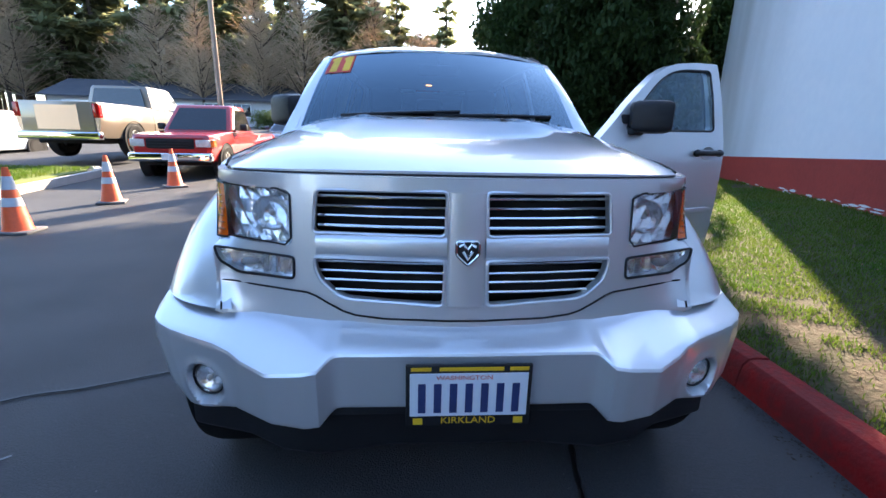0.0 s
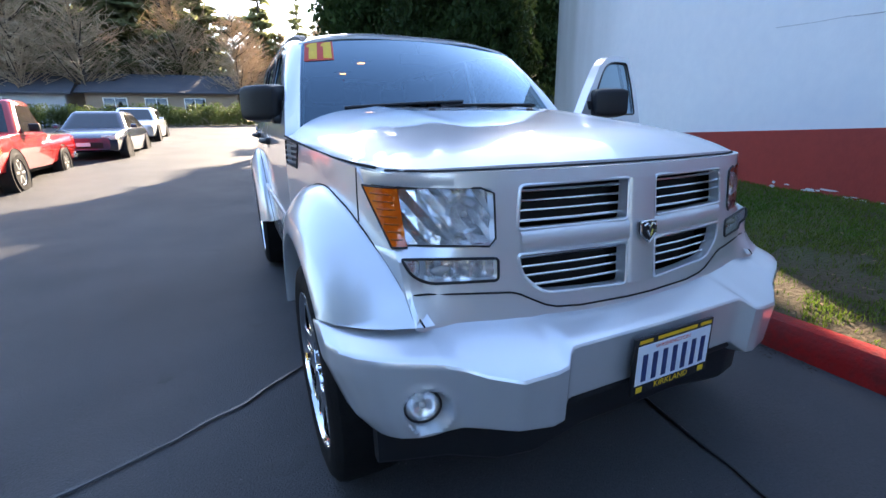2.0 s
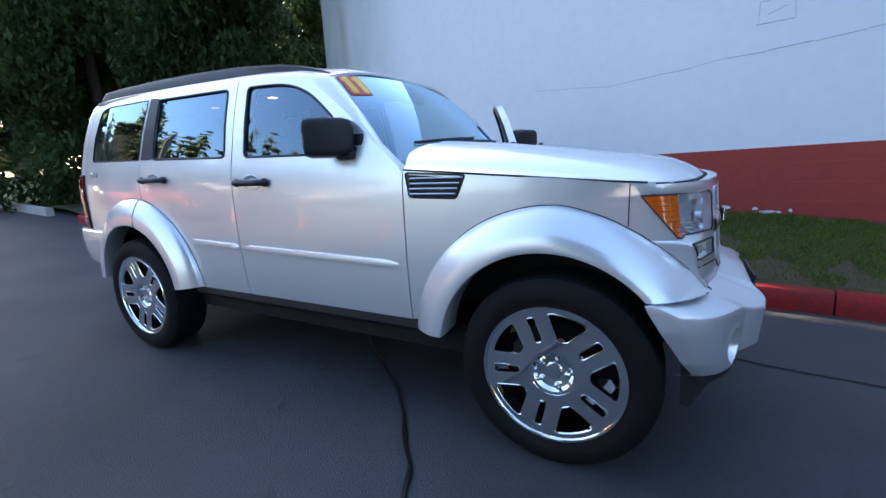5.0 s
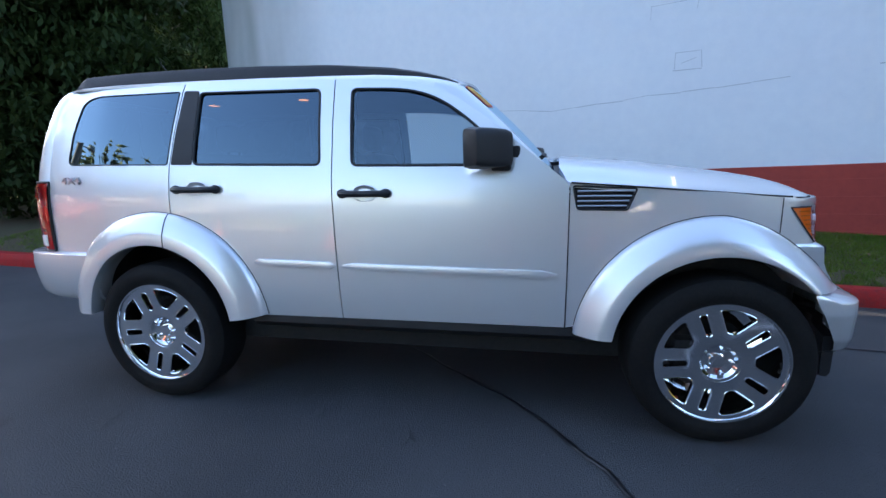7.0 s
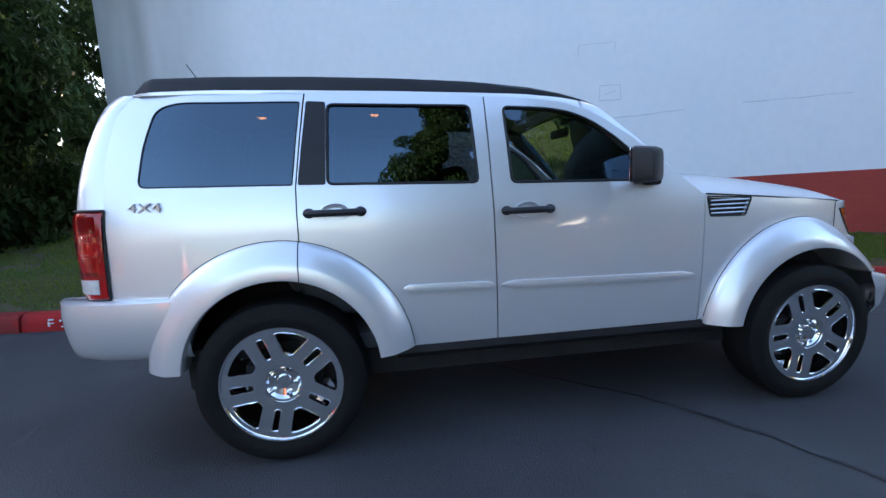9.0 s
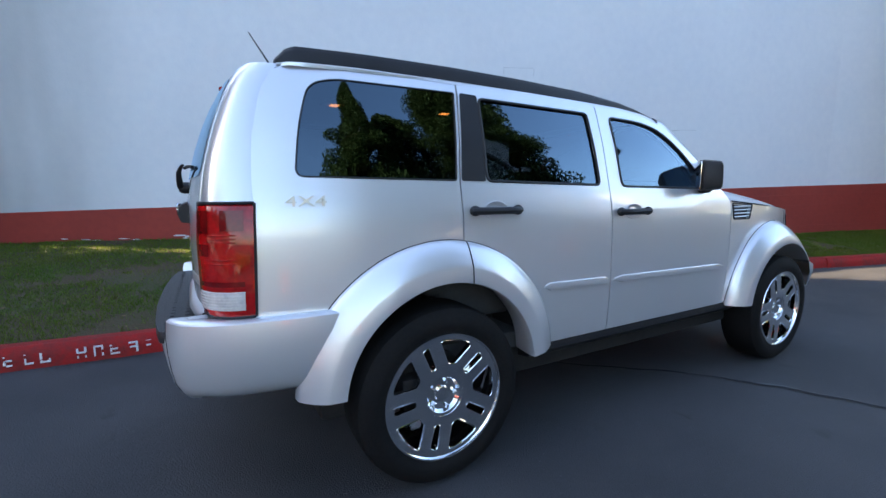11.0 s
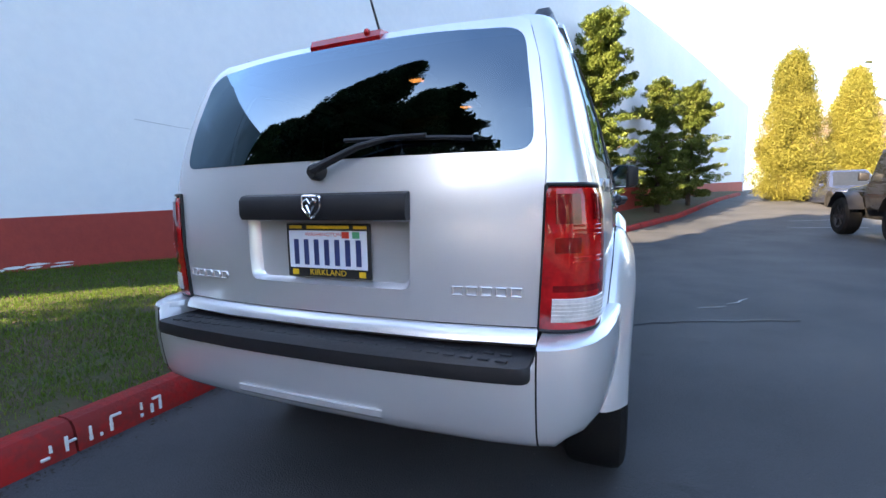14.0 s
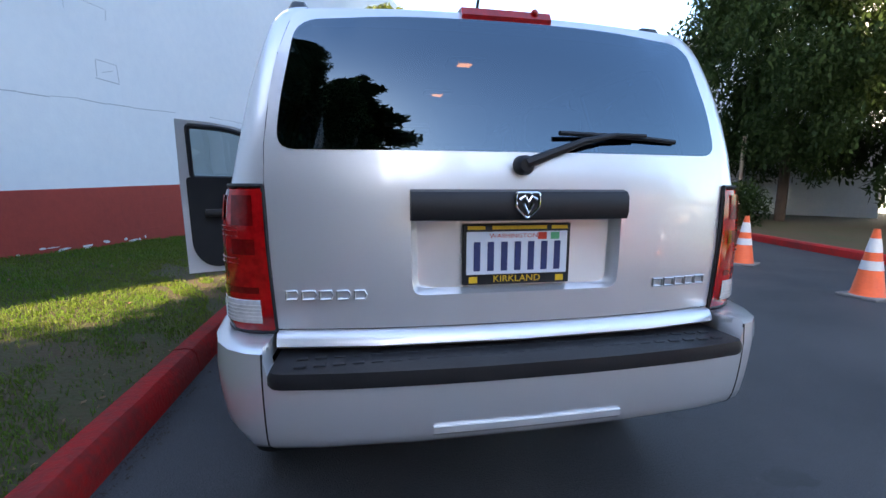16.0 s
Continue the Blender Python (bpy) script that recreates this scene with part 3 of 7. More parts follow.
# flaking white marks left on the kerb's face
bm = bmesh.new()
for k in range(22):
    y0 = 3.25 + k * 0.098 + random.uniform(-0.01, 0.01)
    if k in (6, 7, 13, 17):
        continue
    for dy, z0, w, h in random.sample([(0.0, 0.035, 0.007, 0.078), (0.045, 0.035, 0.007, 0.070), (0.022, 0.035, 0.030, 0.011), (0.022, 0.070, 0.026, 0.010), (0.022, 0.102, 0.030, 0.011)], 3):
        done = 0.0
        while done < h:
            hh = min(h - done, random.uniform(0.008, 0.03))
            if random.random() < 0.62:
                p = kerb_line(y0 + dy)
                ww = w * random.uniform(0.5, 1.0)
                box(bm, p.x - 0.004, p.x + 0.006, y0 + dy - ww, y0 + dy + ww, p.z + z0 + done, p.z + z0 + done + hh)
            done += hh
part("paint_flake", bm, "white_paint", kerb, "flaking white stencil remains")

# tar seam, pale scratch, stains and grit on the asphalt
def ribbon(name, pts, w, mat, label, wob=0.012, z=0.006, parent=None):
    bm, rings = bmesh.new(), []
    path = []
    for a, b in zip(pts, pts[1:]):
        n = max(2, int(math.hypot(b[0] - a[0], b[1] - a[1]) / 0.05))
        path += [Vector((a[0] + (b[0] - a[0]) * i / n, a[1] + (b[1] - a[1]) * i / n, 0)) for i in range(n)]
    for i, p in enumerate(path[:-1]):
        d = (path[i + 1] - p).normalized()
        o = Vector((-d.y, d.x, 0))
        p = p + o * wob * noise.noise((p.x * 5, p.y * 5, 1)) * 2
        ww = w * (0.6 + 0.8 * abs(noise.noise((p.x * 9, p.y * 9, 4)))) * min(1, 0.3 + i / 8, 0.3 + (len(path) - i) / 8)
        zz = ground_z(p.x, p.y) + z + 0.005
        rings.append([p - o * ww + Vector((0, 0, zz - 0.004)), p - o * ww * 0.5 + Vector((0, 0, zz)), p + o * ww * 0.5 + Vector((0, 0, zz)), p + o * ww + Vector((0, 0, zz - 0.004))])
    loft(bm, rings, closed=False)
    return tagged(part(name, bm, mat, smooth=0), label, "road mark", kind="structure")

# ---- the silver sport utility vehicle: front axle at y = 0, rear axle at y = 2.772 ----
suv = thing("sport_utility_vehicle", "silver boxy sport utility vehicle parked with driver door open", "car")
HUB, BASE = 0.383, 2.772


def width_at(y, z):
    """Half width of the body's side."""
    w = np.interp(z, [0.40, 0.50, 0.62, 0.80, 1.00, 1.10, 1.16, 1.21, 1.26, 1.45, 1.65, 1.70, 1.74], [0.795, 0.817, 0.828, 0.836, 0.836, 0.833, 0.826, 0.816, 0.804, 0.760, 0.697, 0.672, 0.62])
    w -= np.interp(y, [-0.51, -0.44, -0.38, -0.275, -0.1, 0.1, 0.35, 0.65, 2.7, 3.1, 3.40, 3.50], [0.162, 0.142, 0.126, 0.095, 0.058, 0.035, 0.018, 0, 0, 0.006, 0.029, 0.046])
    return float(w)


def side(off=0.0):
    return lambda y, z: (-(width_at(y, z) + off), y, z)


def inw(p):
    return (1 if p[0] < 0 else -1, 0, 0)


def both(ob):
    return ob, mirror_x(ob)


FA, RA = (0.015, 0.420), (2.755, 0.435)   # arch centres (y, z)
FR, RR = 0.468, 0.462                   # arch opening radii

# front fender
bm = bmesh.new()
fender = [(0.6425, 1.163), (0.30, 1.137), (0.0, 1.114), (-0.235, 1.090), (-0.268, 1.058), (-0.278, 1.045), (-0.335, 0.972), (-0.392, 0.900), (-0.398, 0.872), (-0.402, 0.830), (-0.408, 0.77), (-0.410, 0.700), (-0.38, 0.700)] + arc(*FA, FR, 138, 14, 22) + [(0.642, 0.492)]
vent_hole = rounded([(0.632, 1.150), (0.362, 1.136), (0.400, 1.043), (0.612, 1.048)], 0.012, 3)
sheet(bm, fender, side(), [vent_hole], 0.045, 0.02, inw)
both(part("front_fender", bm, "silver", suv))

# fender vent: black frame with slats
bm = bmesh.new()
sheet(bm, rounded([(0.630, 1.148), (0.366, 1.134), (0.402, 1.045), (0.610, 1.050)], 0.010, 3), side(-0.018), (), 0.04, 0)
vent = part("fender_vent", bm, "black_plastic", suv, "black fender vent with thin bright slats")
for i in range(4):
    z = 1.062 + i * 0.0215
    y1 = 0.405 - 0.036 * (z - 1.045) / 0.09 + 0.006
    bm = bmesh.new()
    tube(bm, [(-(width_at(y, z) + 0.000), y, z) for y in (0.612, 0.52, 0.46, y1)], 0.0045, 6)
    part("vent_slat", bm, "wheel_metal", vent, "bright metal slat")
for o in (vent, *vent.children):
    m2 = mirror_x(o)
bm = bmesh.new()
loop = vent_hole
tube(bm, [side(0.002)(*p) for p in loop + loop[:1]], 0.004, 6)
both(part("vent_trim", bm, "black_plastic", suv))

# doors and quarter panel
front_door_poly = [(1.7595, 1.672), (1.55, 1.664), (1.366, 1.642), (1.26, 1.610), (1.16, 1.562), (1.04, 1.480), (0.92, 1.388), (0.80, 1.285), (0.668, 1.178), (0.648, 1.150), (0.648, 0.492), (1.7395, 0.490), (1.7545, 1.20)]
front_hole = rounded([(1.672, 1.622), (1.45, 1.612), (1.33, 1.592), (1.22, 1.545), (1.10, 1.458), (0.99, 1.355), (0.90, 1.262), (0.905, 1.245), (1.658, 1.256)], [0.03, 0.06, 0.06, 0.08, 0.08, 0.05, 0.01, 0.01, 0.03], 4)
rear_door_poly = [(2.603, 1.692), (2.2, 1.690), (1.7655, 1.674), (1.7605, 1.20), (1.7455, 0.490), (2.262, 0.488)] + arc(*RA, RR + 0.02, 172, 104, 10) + [(2.6535, 1.03), (2.6535, 1.268)]
rear_hole = rounded([(2.505, 1.640), (1.838, 1.628), (1.822, 1.262), (2.518, 1.276)], 0.028, 4)
quarter_poly = [(2.609, 1.702), (3.05, 1.702), (3.30, 1.694), (3.365, 1.664), (3.405, 1.600), (3.432, 1.50), (3.452, 1.38), (3.462, 1.262), (3.455, 1.215), (3.455, 1.20), (3.470, 0.806), (3.20, 0.802)] + arc(*RA, RR, 40, 100, 12) + [(2.6595, 1.03), (2.6595, 1.268)]
quarter_hole = rounded([(2.628, 1.652), (3.15, 1.652), (3.240, 1.624), (3.288, 1.47), (3.314, 1.286), (2.672, 1.277)], [0.01, 0.06, 0.07, 0.1, 0.035, 0.01], 5)


def door_thing(name, poly, hole, parent):
    bm = bmesh.new()
    sheet(bm, poly, side(), [hole], 0.05, 0.055 if name == "front_door" else 0.022, inw)
    return part(name, bm, "silver", parent)


def seal(parent, hole, rad=0.0065):
    bm = bmesh.new()
    lp = dense(hole, 0.04)
    tube(bm, [side(0.0)(*p) for p in lp + lp[:1]], rad, 6)
    return part("window_seal", bm, "black_plastic", parent)


def pane(parent, hole, mat, off=-0.008, name="window_pane"):
    bm = bmesh.new()
    sheet(bm, hole, side(off), (), 0.08, 0)
    return part(name, bm, mat, parent)


def handle(parent, y0, y1, z):
    """A black pull handle over a shallow cup."""
    bm = bmesh.new()
    pts = []
    for i in range(13):
        t = i / 12
        y = y0 + (y1 - y0) * t
        bow = 0.034 * min(1, math.sin(math.pi * min(max(t, 0.04), 0.96)) * 2.2)
        pts.append((-(width_at(y, z) + 0.006 + bow), y, z))
    tube(bm, pts, [0.015] + [0.0155] * 11 + [0.013], 8)
    for t in (0.06, 0.94):
        y = y0 + (y1 - y0) * t
        bmesh.ops.create_icosphere(bm, subdivisions=2, radius=0.023, matrix=Matrix.Translation((-(width_at(y, z) + 0.012), y, z)) @ Matrix.Diagonal((0.8, 1.2, 1, 1)))
    h = part("door_handle", bm, "black_plastic", parent, "black pull handle")
    bm = bmesh.new()
    yc = (y0 + y1) / 2
    prof = [(0.0, -0.006), (0.034, -0.005), (0.056, 0.0), (0.063, 0.0030), (0.067, 0.0005)]
    lathe(bm, prof, Matrix.Translation((-(width_at(yc, z) + 0.002), yc, z)) @ Matrix.Rotation(radians(-90), 4, "Y") @ Matrix.Diagonal((0.62, 1.0, 1, 1)), 24)
    part("handle_cup", bm, "silver", parent)
    return h


def moulding(parent, y0, y1, z0, z1):
    bm = bmesh.new()
    rings = []
    n = 16
    for i in range(n + 1):
        y = y0 + (y1 - y0) * i / n
        zc = z0 + (z1 - z0) * i / n
        e = 0.3 if i in (0, n) else 1.0
        w = width_at(y, zc)
        rings.append([(-(w - 0.004), y, zc - 0.021 * e), (-(w + 0.010 * e), y, zc - 0.017 * e), (-(w + 0.014 * e), y, zc), (-(w + 0.010 * e), y, zc + 0.017 * e), (-(w - 0.004), y, zc + 0.021 * e)])
    loft(bm, rings)
    return part("door_moulding", bm, "silver", parent)


def side_mirror(parent):
    """Black trailer-style mirror on the door's front corner."""
    foot, tip, nrm = Vector((-0.795, 0.918, 1.318)), Vector((-0.945, 1.078, 1.318)), Vector((0.73, 0.68, 0))
    bm = bmesh.new()
    rings = []
    for t, s in ((0.0, 0.55), (0.06, 0.86), (0.2, 0.97), (0.55, 1.0), (0.85, 0.98), (0.97, 0.88), (1.0, 0.7)):
        c = foot.lerp(tip, t)
        rings.append([c + nrm * (dy * 0.058 * s) + Vector((0, 0, dz * 0.093 * s)) for dy, dz in rounded([(-1.05, -0.86), (0.9, -1.0), (1.0, 1.0), (-0.95, 0.86)], 0.35, 4)])
    loft(bm, rings)
    arm = bmesh.new()
    box(arm, -0.85, -0.765, 0.90, 0.99, 1.218, 1.262, 0.014)
    box(arm, -0.80, -0.765, 0.86, 1.0, 1.215, 1.33, 0.012)
    mo = part("side_mirror", bm, "black_plastic", parent, "large black door mirror")
    part("mirror_arm", arm, "black_plastic", mo)
    bm = bmesh.new()
    loft(bm, [[foot.lerp(tip, t) + nrm * o + Vector((0, 0, z)) for t, z in rounded([(0.14, -0.080), (0.92, -0.082), (0.93, 0.082), (0.14, 0.080)], 0.02, 4)] for o in (0.0595, 0.057)])
    part("mirror_glass", bm, "chrome", mo, "mirror glass")
    return mo


def front_door():
    d = door_thing("front_door", front_door_poly, front_hole, suv)
    seal(d, front_hole), pane(d, front_hole, "glass")
    handle(d, 1.712, 1.468, 1.124), moulding(d, 1.722, 0.690, 0.766, 0.748)
    side_mirror(d)
    bm = bmesh.new()
    sheet(bm, front_door_poly, side(-0.055), [front_hole], 0.08, 0)
    part("inner_skin", bm, "silver", d)
    bm = bmesh.new()
    lp = dense([(y + (0.012 if y > 1.2 else -0.012), z + (0.012 if z > 1.4 else -0.008)) for y, z in front_hole], 0.05)
    tube(bm, [side(-0.060)(*p) for p in lp + lp[:1]], 0.017, 6)
    part("inner_frame", bm, "black_plastic", d, "black inner window surround")
    bm = bmesh.new()
    sheet(bm, rounded([(1.712, 1.252), (0.78, 1.225), (0.70, 1.12), (0.70, 0.60), (0.78, 0.535), (1.60, 0.535), (1.70, 0.66)], [0.03, 0.08, 0.06, 0.06, 0.08, 0.12, 0.1], 4), side(-0.085), (), 0.10, 0.03, lambda p: (-1 if p[0] < 0 else 1, 0, 0))
    part("door_trim_panel", bm, "black_plastic", d, "black moulded inner door trim")
    bm = bmesh.new()
    box(bm, -0.755, -0.69, 0.95, 1.6, 0.94, 1.0, 0.015)
    part("armrest", bm, "black_plastic", d)
    return d


fd = front_door()
rd = door_thing("rear_door", rear_door_poly, rear_hole, suv)
seal(rd, rear_hole), pane(rd, rear_hole, "glass_dark"), handle(rd, 2.618, 2.362, 1.150), moulding(rd, 2.200, 1.762, 0.778, 0.768)
bm = bmesh.new()
sheet(bm, rounded([(2.598, 1.656), (2.512, 1.652), (2.526, 1.274), (2.648, 1.276)], 0.01, 2), side(0.003), (), 0.05, 0.01, inw)
part("pillar_trim", bm, "black_plastic", rd, "matt black pillar trim")
q = door_thing("quarter_panel", quarter_poly, quarter_hole, suv)
seal(q, quarter_hole, 0.0035)
pane(q, quarter_hole, "glass_dark", -0.002, "quarter_glass")


def mirrored_tree(ob, parent):
    o = mirror_x(ob)
    o.parent = parent
    for c in ob.children:
        mirrored_tree(c, o)
    return o


for ob in (rd, q):
    mirrored_tree(ob, suv)
# the driver's door stands open, turned about its front hinge
ld = mirrored_tree(fd, suv)
hinge = Matrix.Translation((0.815, 0.655, 0))
ld.matrix_basis = hinge @ Matrix.Rotation(radians(-68), 4, "Z") @ hinge.inverted()
ld["label"] = "open silver driver door"

# sills
bm = bmesh.new()
loft(bm, [[(-0.70, y, 0.405), (-0.785, y, 0.420), (-0.818, y, 0.452), (-0.815, y, 0.487), (-0.70, y, 0.49)] for y in (0.50, 0.9, 1.4, 1.9, 2.25)])
both(part("sill", bm, "black_plastic", suv, "black sill below the doors"))
bm = bmesh.new()
box(bm, -0.70, 0.70, -0.35, 3.25, 0.30, 0.46, 0.03)
part("underbody", bm, "underbody", suv)


# arches
def flare(name, centre, r_in, r_out, a0, a1):
    bm, rings, n = bmesh.new(), [], 44
    cy, cz = centre
    for i in range(n + 1):
        a = radians(a0 + (a1 - a0) * i / n)
        front = float(np.interp(a, [radians(88), radians(125)], [0, 1])) if cy < 1 else 0.0
        far = float(np.interp(math.degrees(a), [92, 104, 116, 125, 134, 141, 147, 151], [0.596, 0.582, 0.571, 0.568, 0.573, 0.580, 0.586, 0.600])) if front else r_out
        edge = width_at(cy + far * math.cos(a), max(cz + far * math.sin(a), 0.715))
        ring = []
        for f, q in ((1.002, -0.12), (1.0, 0.0), (0.985, 0.20), (0.95, 0.34), (0.85, 0.50), (0.68, 0.70), (0.50, 0.865), (0.42, 0.932), (0.37, 0.958), (0.20, 0.985), (0.08, 1.0), (0.02, 0.985), (0.0, 0.90), (0.0, 0.4), (0.06, -0.5)):
            r = r_in + (far - r_in) * f
            y, z = cy + r * math.cos(a), cz + r * math.sin(a)
            if y > -0.1:
                z = max(z, 0.472)
            elif z < 0.712:
                y, z = cy - math.sqrt(r * r - (0.712 - cz) ** 2), 0.712
            w = width_at(min(y, 3.42), min(max(z, 0.5), 1.0))
            w += (edge - w) * front
            lip = float(np.interp(y, [-0.36, -0.2, 0.0, 3.0, 3.2], [0.905, 0.911, 0.915, 0.915, 0.895]))
            if q > 0 and f > 0.05:
                q += front * (float(np.interp(f, [0.1, 0.37, 0.62, 0.82, 0.93, 1.0], [0.99, 0.84, 0.634, 0.39, 0.16, 0.0])) - q)
            ring.append((-(w + (lip - w) * q), y, z))
        rings.append(ring)
    gap = bmesh.new()
    tube(gap, [r[1] for r in rings if r[1][2] > 0.49], 0.0028, 5)
    both(part("flare_gap", gap, "underbody", suv))
    loft(bm, rings, closed=False)
    bmesh.ops.remove_doubles(bm, verts=bm.verts[:], dist=1e-5)
    return part(name, bm, "silver", suv, "wide silver wheel arch flare", 50)


both(flare("arch_flare", FA, 0.437, 0.597, 5, 152))
both(flare("arch_flare", RA, 0.432, 0.600, 174, 4))
# the door's shut line carries on across the rear flare
bm, seam = bmesh.new(), []
for f, bulge in ((0.985, 0.20), (0.95, 0.34), (0.85, 0.50), (0.68, 0.70), (0.50, 0.865), (0.42, 0.932), (0.37, 0.958), (0.20, 0.985), (0.08, 1.0), (0.02, 0.985)):
    r = 0.432 + 0.168 * f
    z = RA[1] + math.sqrt(r * r - (2.6565 - RA[0]) ** 2)
    w = width_at(2.6565, min(z, 1.0))
    seam.append((-(w + (0.915 - w) * bulge + 0.0005), 2.6565, z + 0.0005))
tube(bm, seam, 0.0026, 5)
both(part("flare_seam", bm, "underbody", suv))


def liner(cy, cz, last):
    bm = bmesh.new()
    loft(bm, [[(x, cy + 0.50 * math.cos(radians(a)), cz + 0.50 * math.sin(radians(a))) for a in range(4, last, 7)] for x in (-0.86, -0.50)], closed=False)
    bm2 = bm
    box(bm2, -0.50, -0.48, cy - 0.48, cy + 0.48, 0.42, 0.85)
    return part("wheel_liner", bm, "underbody", suv)


for c, last in ((FA, 137), (RA, 177)):
    both(liner(*c, last))


# wheels
def wheel(x, y, parent):
    """A twenty-inch wheel with five paired chrome spokes; its axis along x, the face at -x."""
    t = new("wheel")
    t.parent = parent
    t.matrix_basis = Matrix.Translation((x, y, HUB)) if x < 0 else Matrix.Translation((x, y, HUB)) @ Matrix.Rotation(math.pi, 4, "Z")
    turn = Matrix.Rotation(radians(-90), 4, "Y")   # local z becomes -x
    bm = bmesh.new()
    lathe(bm, [(0.258, -0.11), (0.300, -0.122), (0.345, -0.118), (0.374, -0.098), (0.382, -0.07), (0.3832, 0.0), (0.382, 0.07), (0.374, 0.098), (0.350, 0.116), (0.318, 0.123), (0.300, 0.121), (0.275, 0.112), (0.270, 0.104), (0.264, 0.09), (0.258, -0.11)], turn, 64)
    ty = part("tyre", bm, "rubber", t, "low black tyre")
    bm = bmesh.new()
    lathe(bm, [(0.268, 0.099), (0.2745, 0.109), (0.2715, 0.1155), (0.2655, 0.1145), (0.2625, 0.107), (0.262, 0.098), (0.256, 0.06), (0.250, 0.02), (0.236, -0.08), (0.20, -0.09)], turn, 64)
    part("rim", bm, "chrome", t, "polished chrome rim")
    # one face of five paired spokes: slots within the pairs, wide windows between them
    holes = [arc(0, 0, 0.090, 0, 351, 39)]
    for k in range(5):
        a = radians(72 * k + 22)
        d, n = Vector((math.cos(a), math.sin(a))), Vector((-math.sin(a), math.cos(a)))
        holes.append(rounded([tuple(d * r + n * w) for r, w in ((0.128, -0.015), (0.232, -0.018), (0.232, 0.018), (0.128, 0.015))], 0.014, 4))
        e = radians(72)
        d2, n2 = Vector((math.cos(a + e), math.sin(a + e))), Vector((-math.sin(a + e), math.cos(a + e)))
        rim_pts = [(0.244 * math.cos(a + q2), 0.244 * math.sin(a + q2)) for q2 in (e * 0.30, e * 0.43, e * 0.57, e * 0.70)]
        win = [tuple(d * 0.122 + n * 0.066), tuple(d * 0.228 + n * 0.070)] + rim_pts + [tuple(d2 * 0.228 - n2 * 0.070), tuple(d2 * 0.122 - n2 * 0.066)]
        holes.append(rounded(win, [0.012, 0.012, 0.008, 0.01, 0.01, 0.008, 0.012, 0.012], 3))
    bm = bmesh.new()
    sheet(bm, arc(0, 0, 0.2635, 0, 354, 59), lambda u, v: turn @ Vector((u, v, 0.104 - 0.010 * (1 - min((u * u + v * v) / 0.0694, 1)))), holes, 0.03, 0.030, lambda p: (1, 0, 0))
    part("spoke_face", bm, "chrome", t, "chrome face of five paired spokes", 30)
    for lp in holes[1:]:
        bm = bmesh.new()
        tube(bm, [turn @ Vector((u, v, 0.101 - 0.010 * (1 - min((u * u + v * v) / 0.0694, 1)))) for u, v in lp + lp[:1]], 0.0042, 6)
        part("spoke_edge", bm, "chrome", t)
    bm = bmesh.new()
    lathe(bm, [(0.0, 0.082), (0.030, 0.080), (0.034, 0.074), (0.036, 0.070), (0.066, 0.076), (0.078, 0.090), (0.090, 0.092), (0.097, 0.086), (0.098, 0.03)], turn, 40)
    part("hub_cap", bm, "chrome", t, "chrome hub cap")
    for k in range(5):
        a = radians(72 * k + 54)
        bm = bmesh.new()
        lathe(bm, [(0.0, 0.097), (0.007, 0.096), (0.010, 0.092), (0.0115, 0.06)], turn @ Matrix.Translation((0.054 * math.cos(a), 0.054 * math.sin(a), 0)), 6)
        part("lug_nut", bm, "chrome", t)
    bm = bmesh.new()
    lathe(bm, [(0.0, -0.02), (0.16, -0.02), (0.165, -0.03), (0.165, -0.045), (0.0, -0.045)], turn, 32)
    box(bm, -0.05, 0.06, 0.07, 0.17, -0.06, 0.08, 0.01)
    part("brake_disc", bm, "underbody", t)
    return t


for y in (-0.004, BASE):
    for x in (-0.775, 0.775):
        wheel(x, y, suv)


# hood
def hood(x, y):
    f, at_y = (y + 0.42) / 1.10, y
    xe = 0.715 + 0.085 * f
    def soft(xs_, zs_):
        return float(np.mean([np.interp(y + o, xs_, zs_) for o in (-0.04, -0.025, -0.01, 0.01, 0.025, 0.04)]))
    edge = soft([-0.46, -0.40, -0.30, -0.23, 0.26, 0.70], [1.084, 1.085, 1.090, 1.095, 1.136, 1.170])
    # the crown starts from the front edge, which sweeps back towards the corners
    y += (-0.492 - hood_front(x)) * max(0.0, 1 - (y - hood_front(x)) / 0.40)
    mid = soft([-0.52, -0.48, -0.44, -0.38, -0.30, -0.15, 0.30, 0.70], [1.070, 1.100, 1.124, 1.150, 1.172, 1.196, 1.256, 1.290])
    t = min(abs(x) / xe, 1.0)
    z = edge + (mid - edge) * (1 - t ** float(np.interp(y, [-0.40, 0.10, 0.60], [4.5, 5.0, 5.5])))
    z += 0.010 * max(0, 1 - abs(abs(x) - 0.40) / 0.07) * min(1, max(0, (y + 0.35) / 0.4)) * 0.6
    return (x, at_y, z)


def hood_front(x):
    return float(np.interp(abs(x), [0, 0.30, 0.50, 0.60, 0.66, 0.70], [-0.492, -0.482, -0.452, -0.420, -0.375, -0.30]))


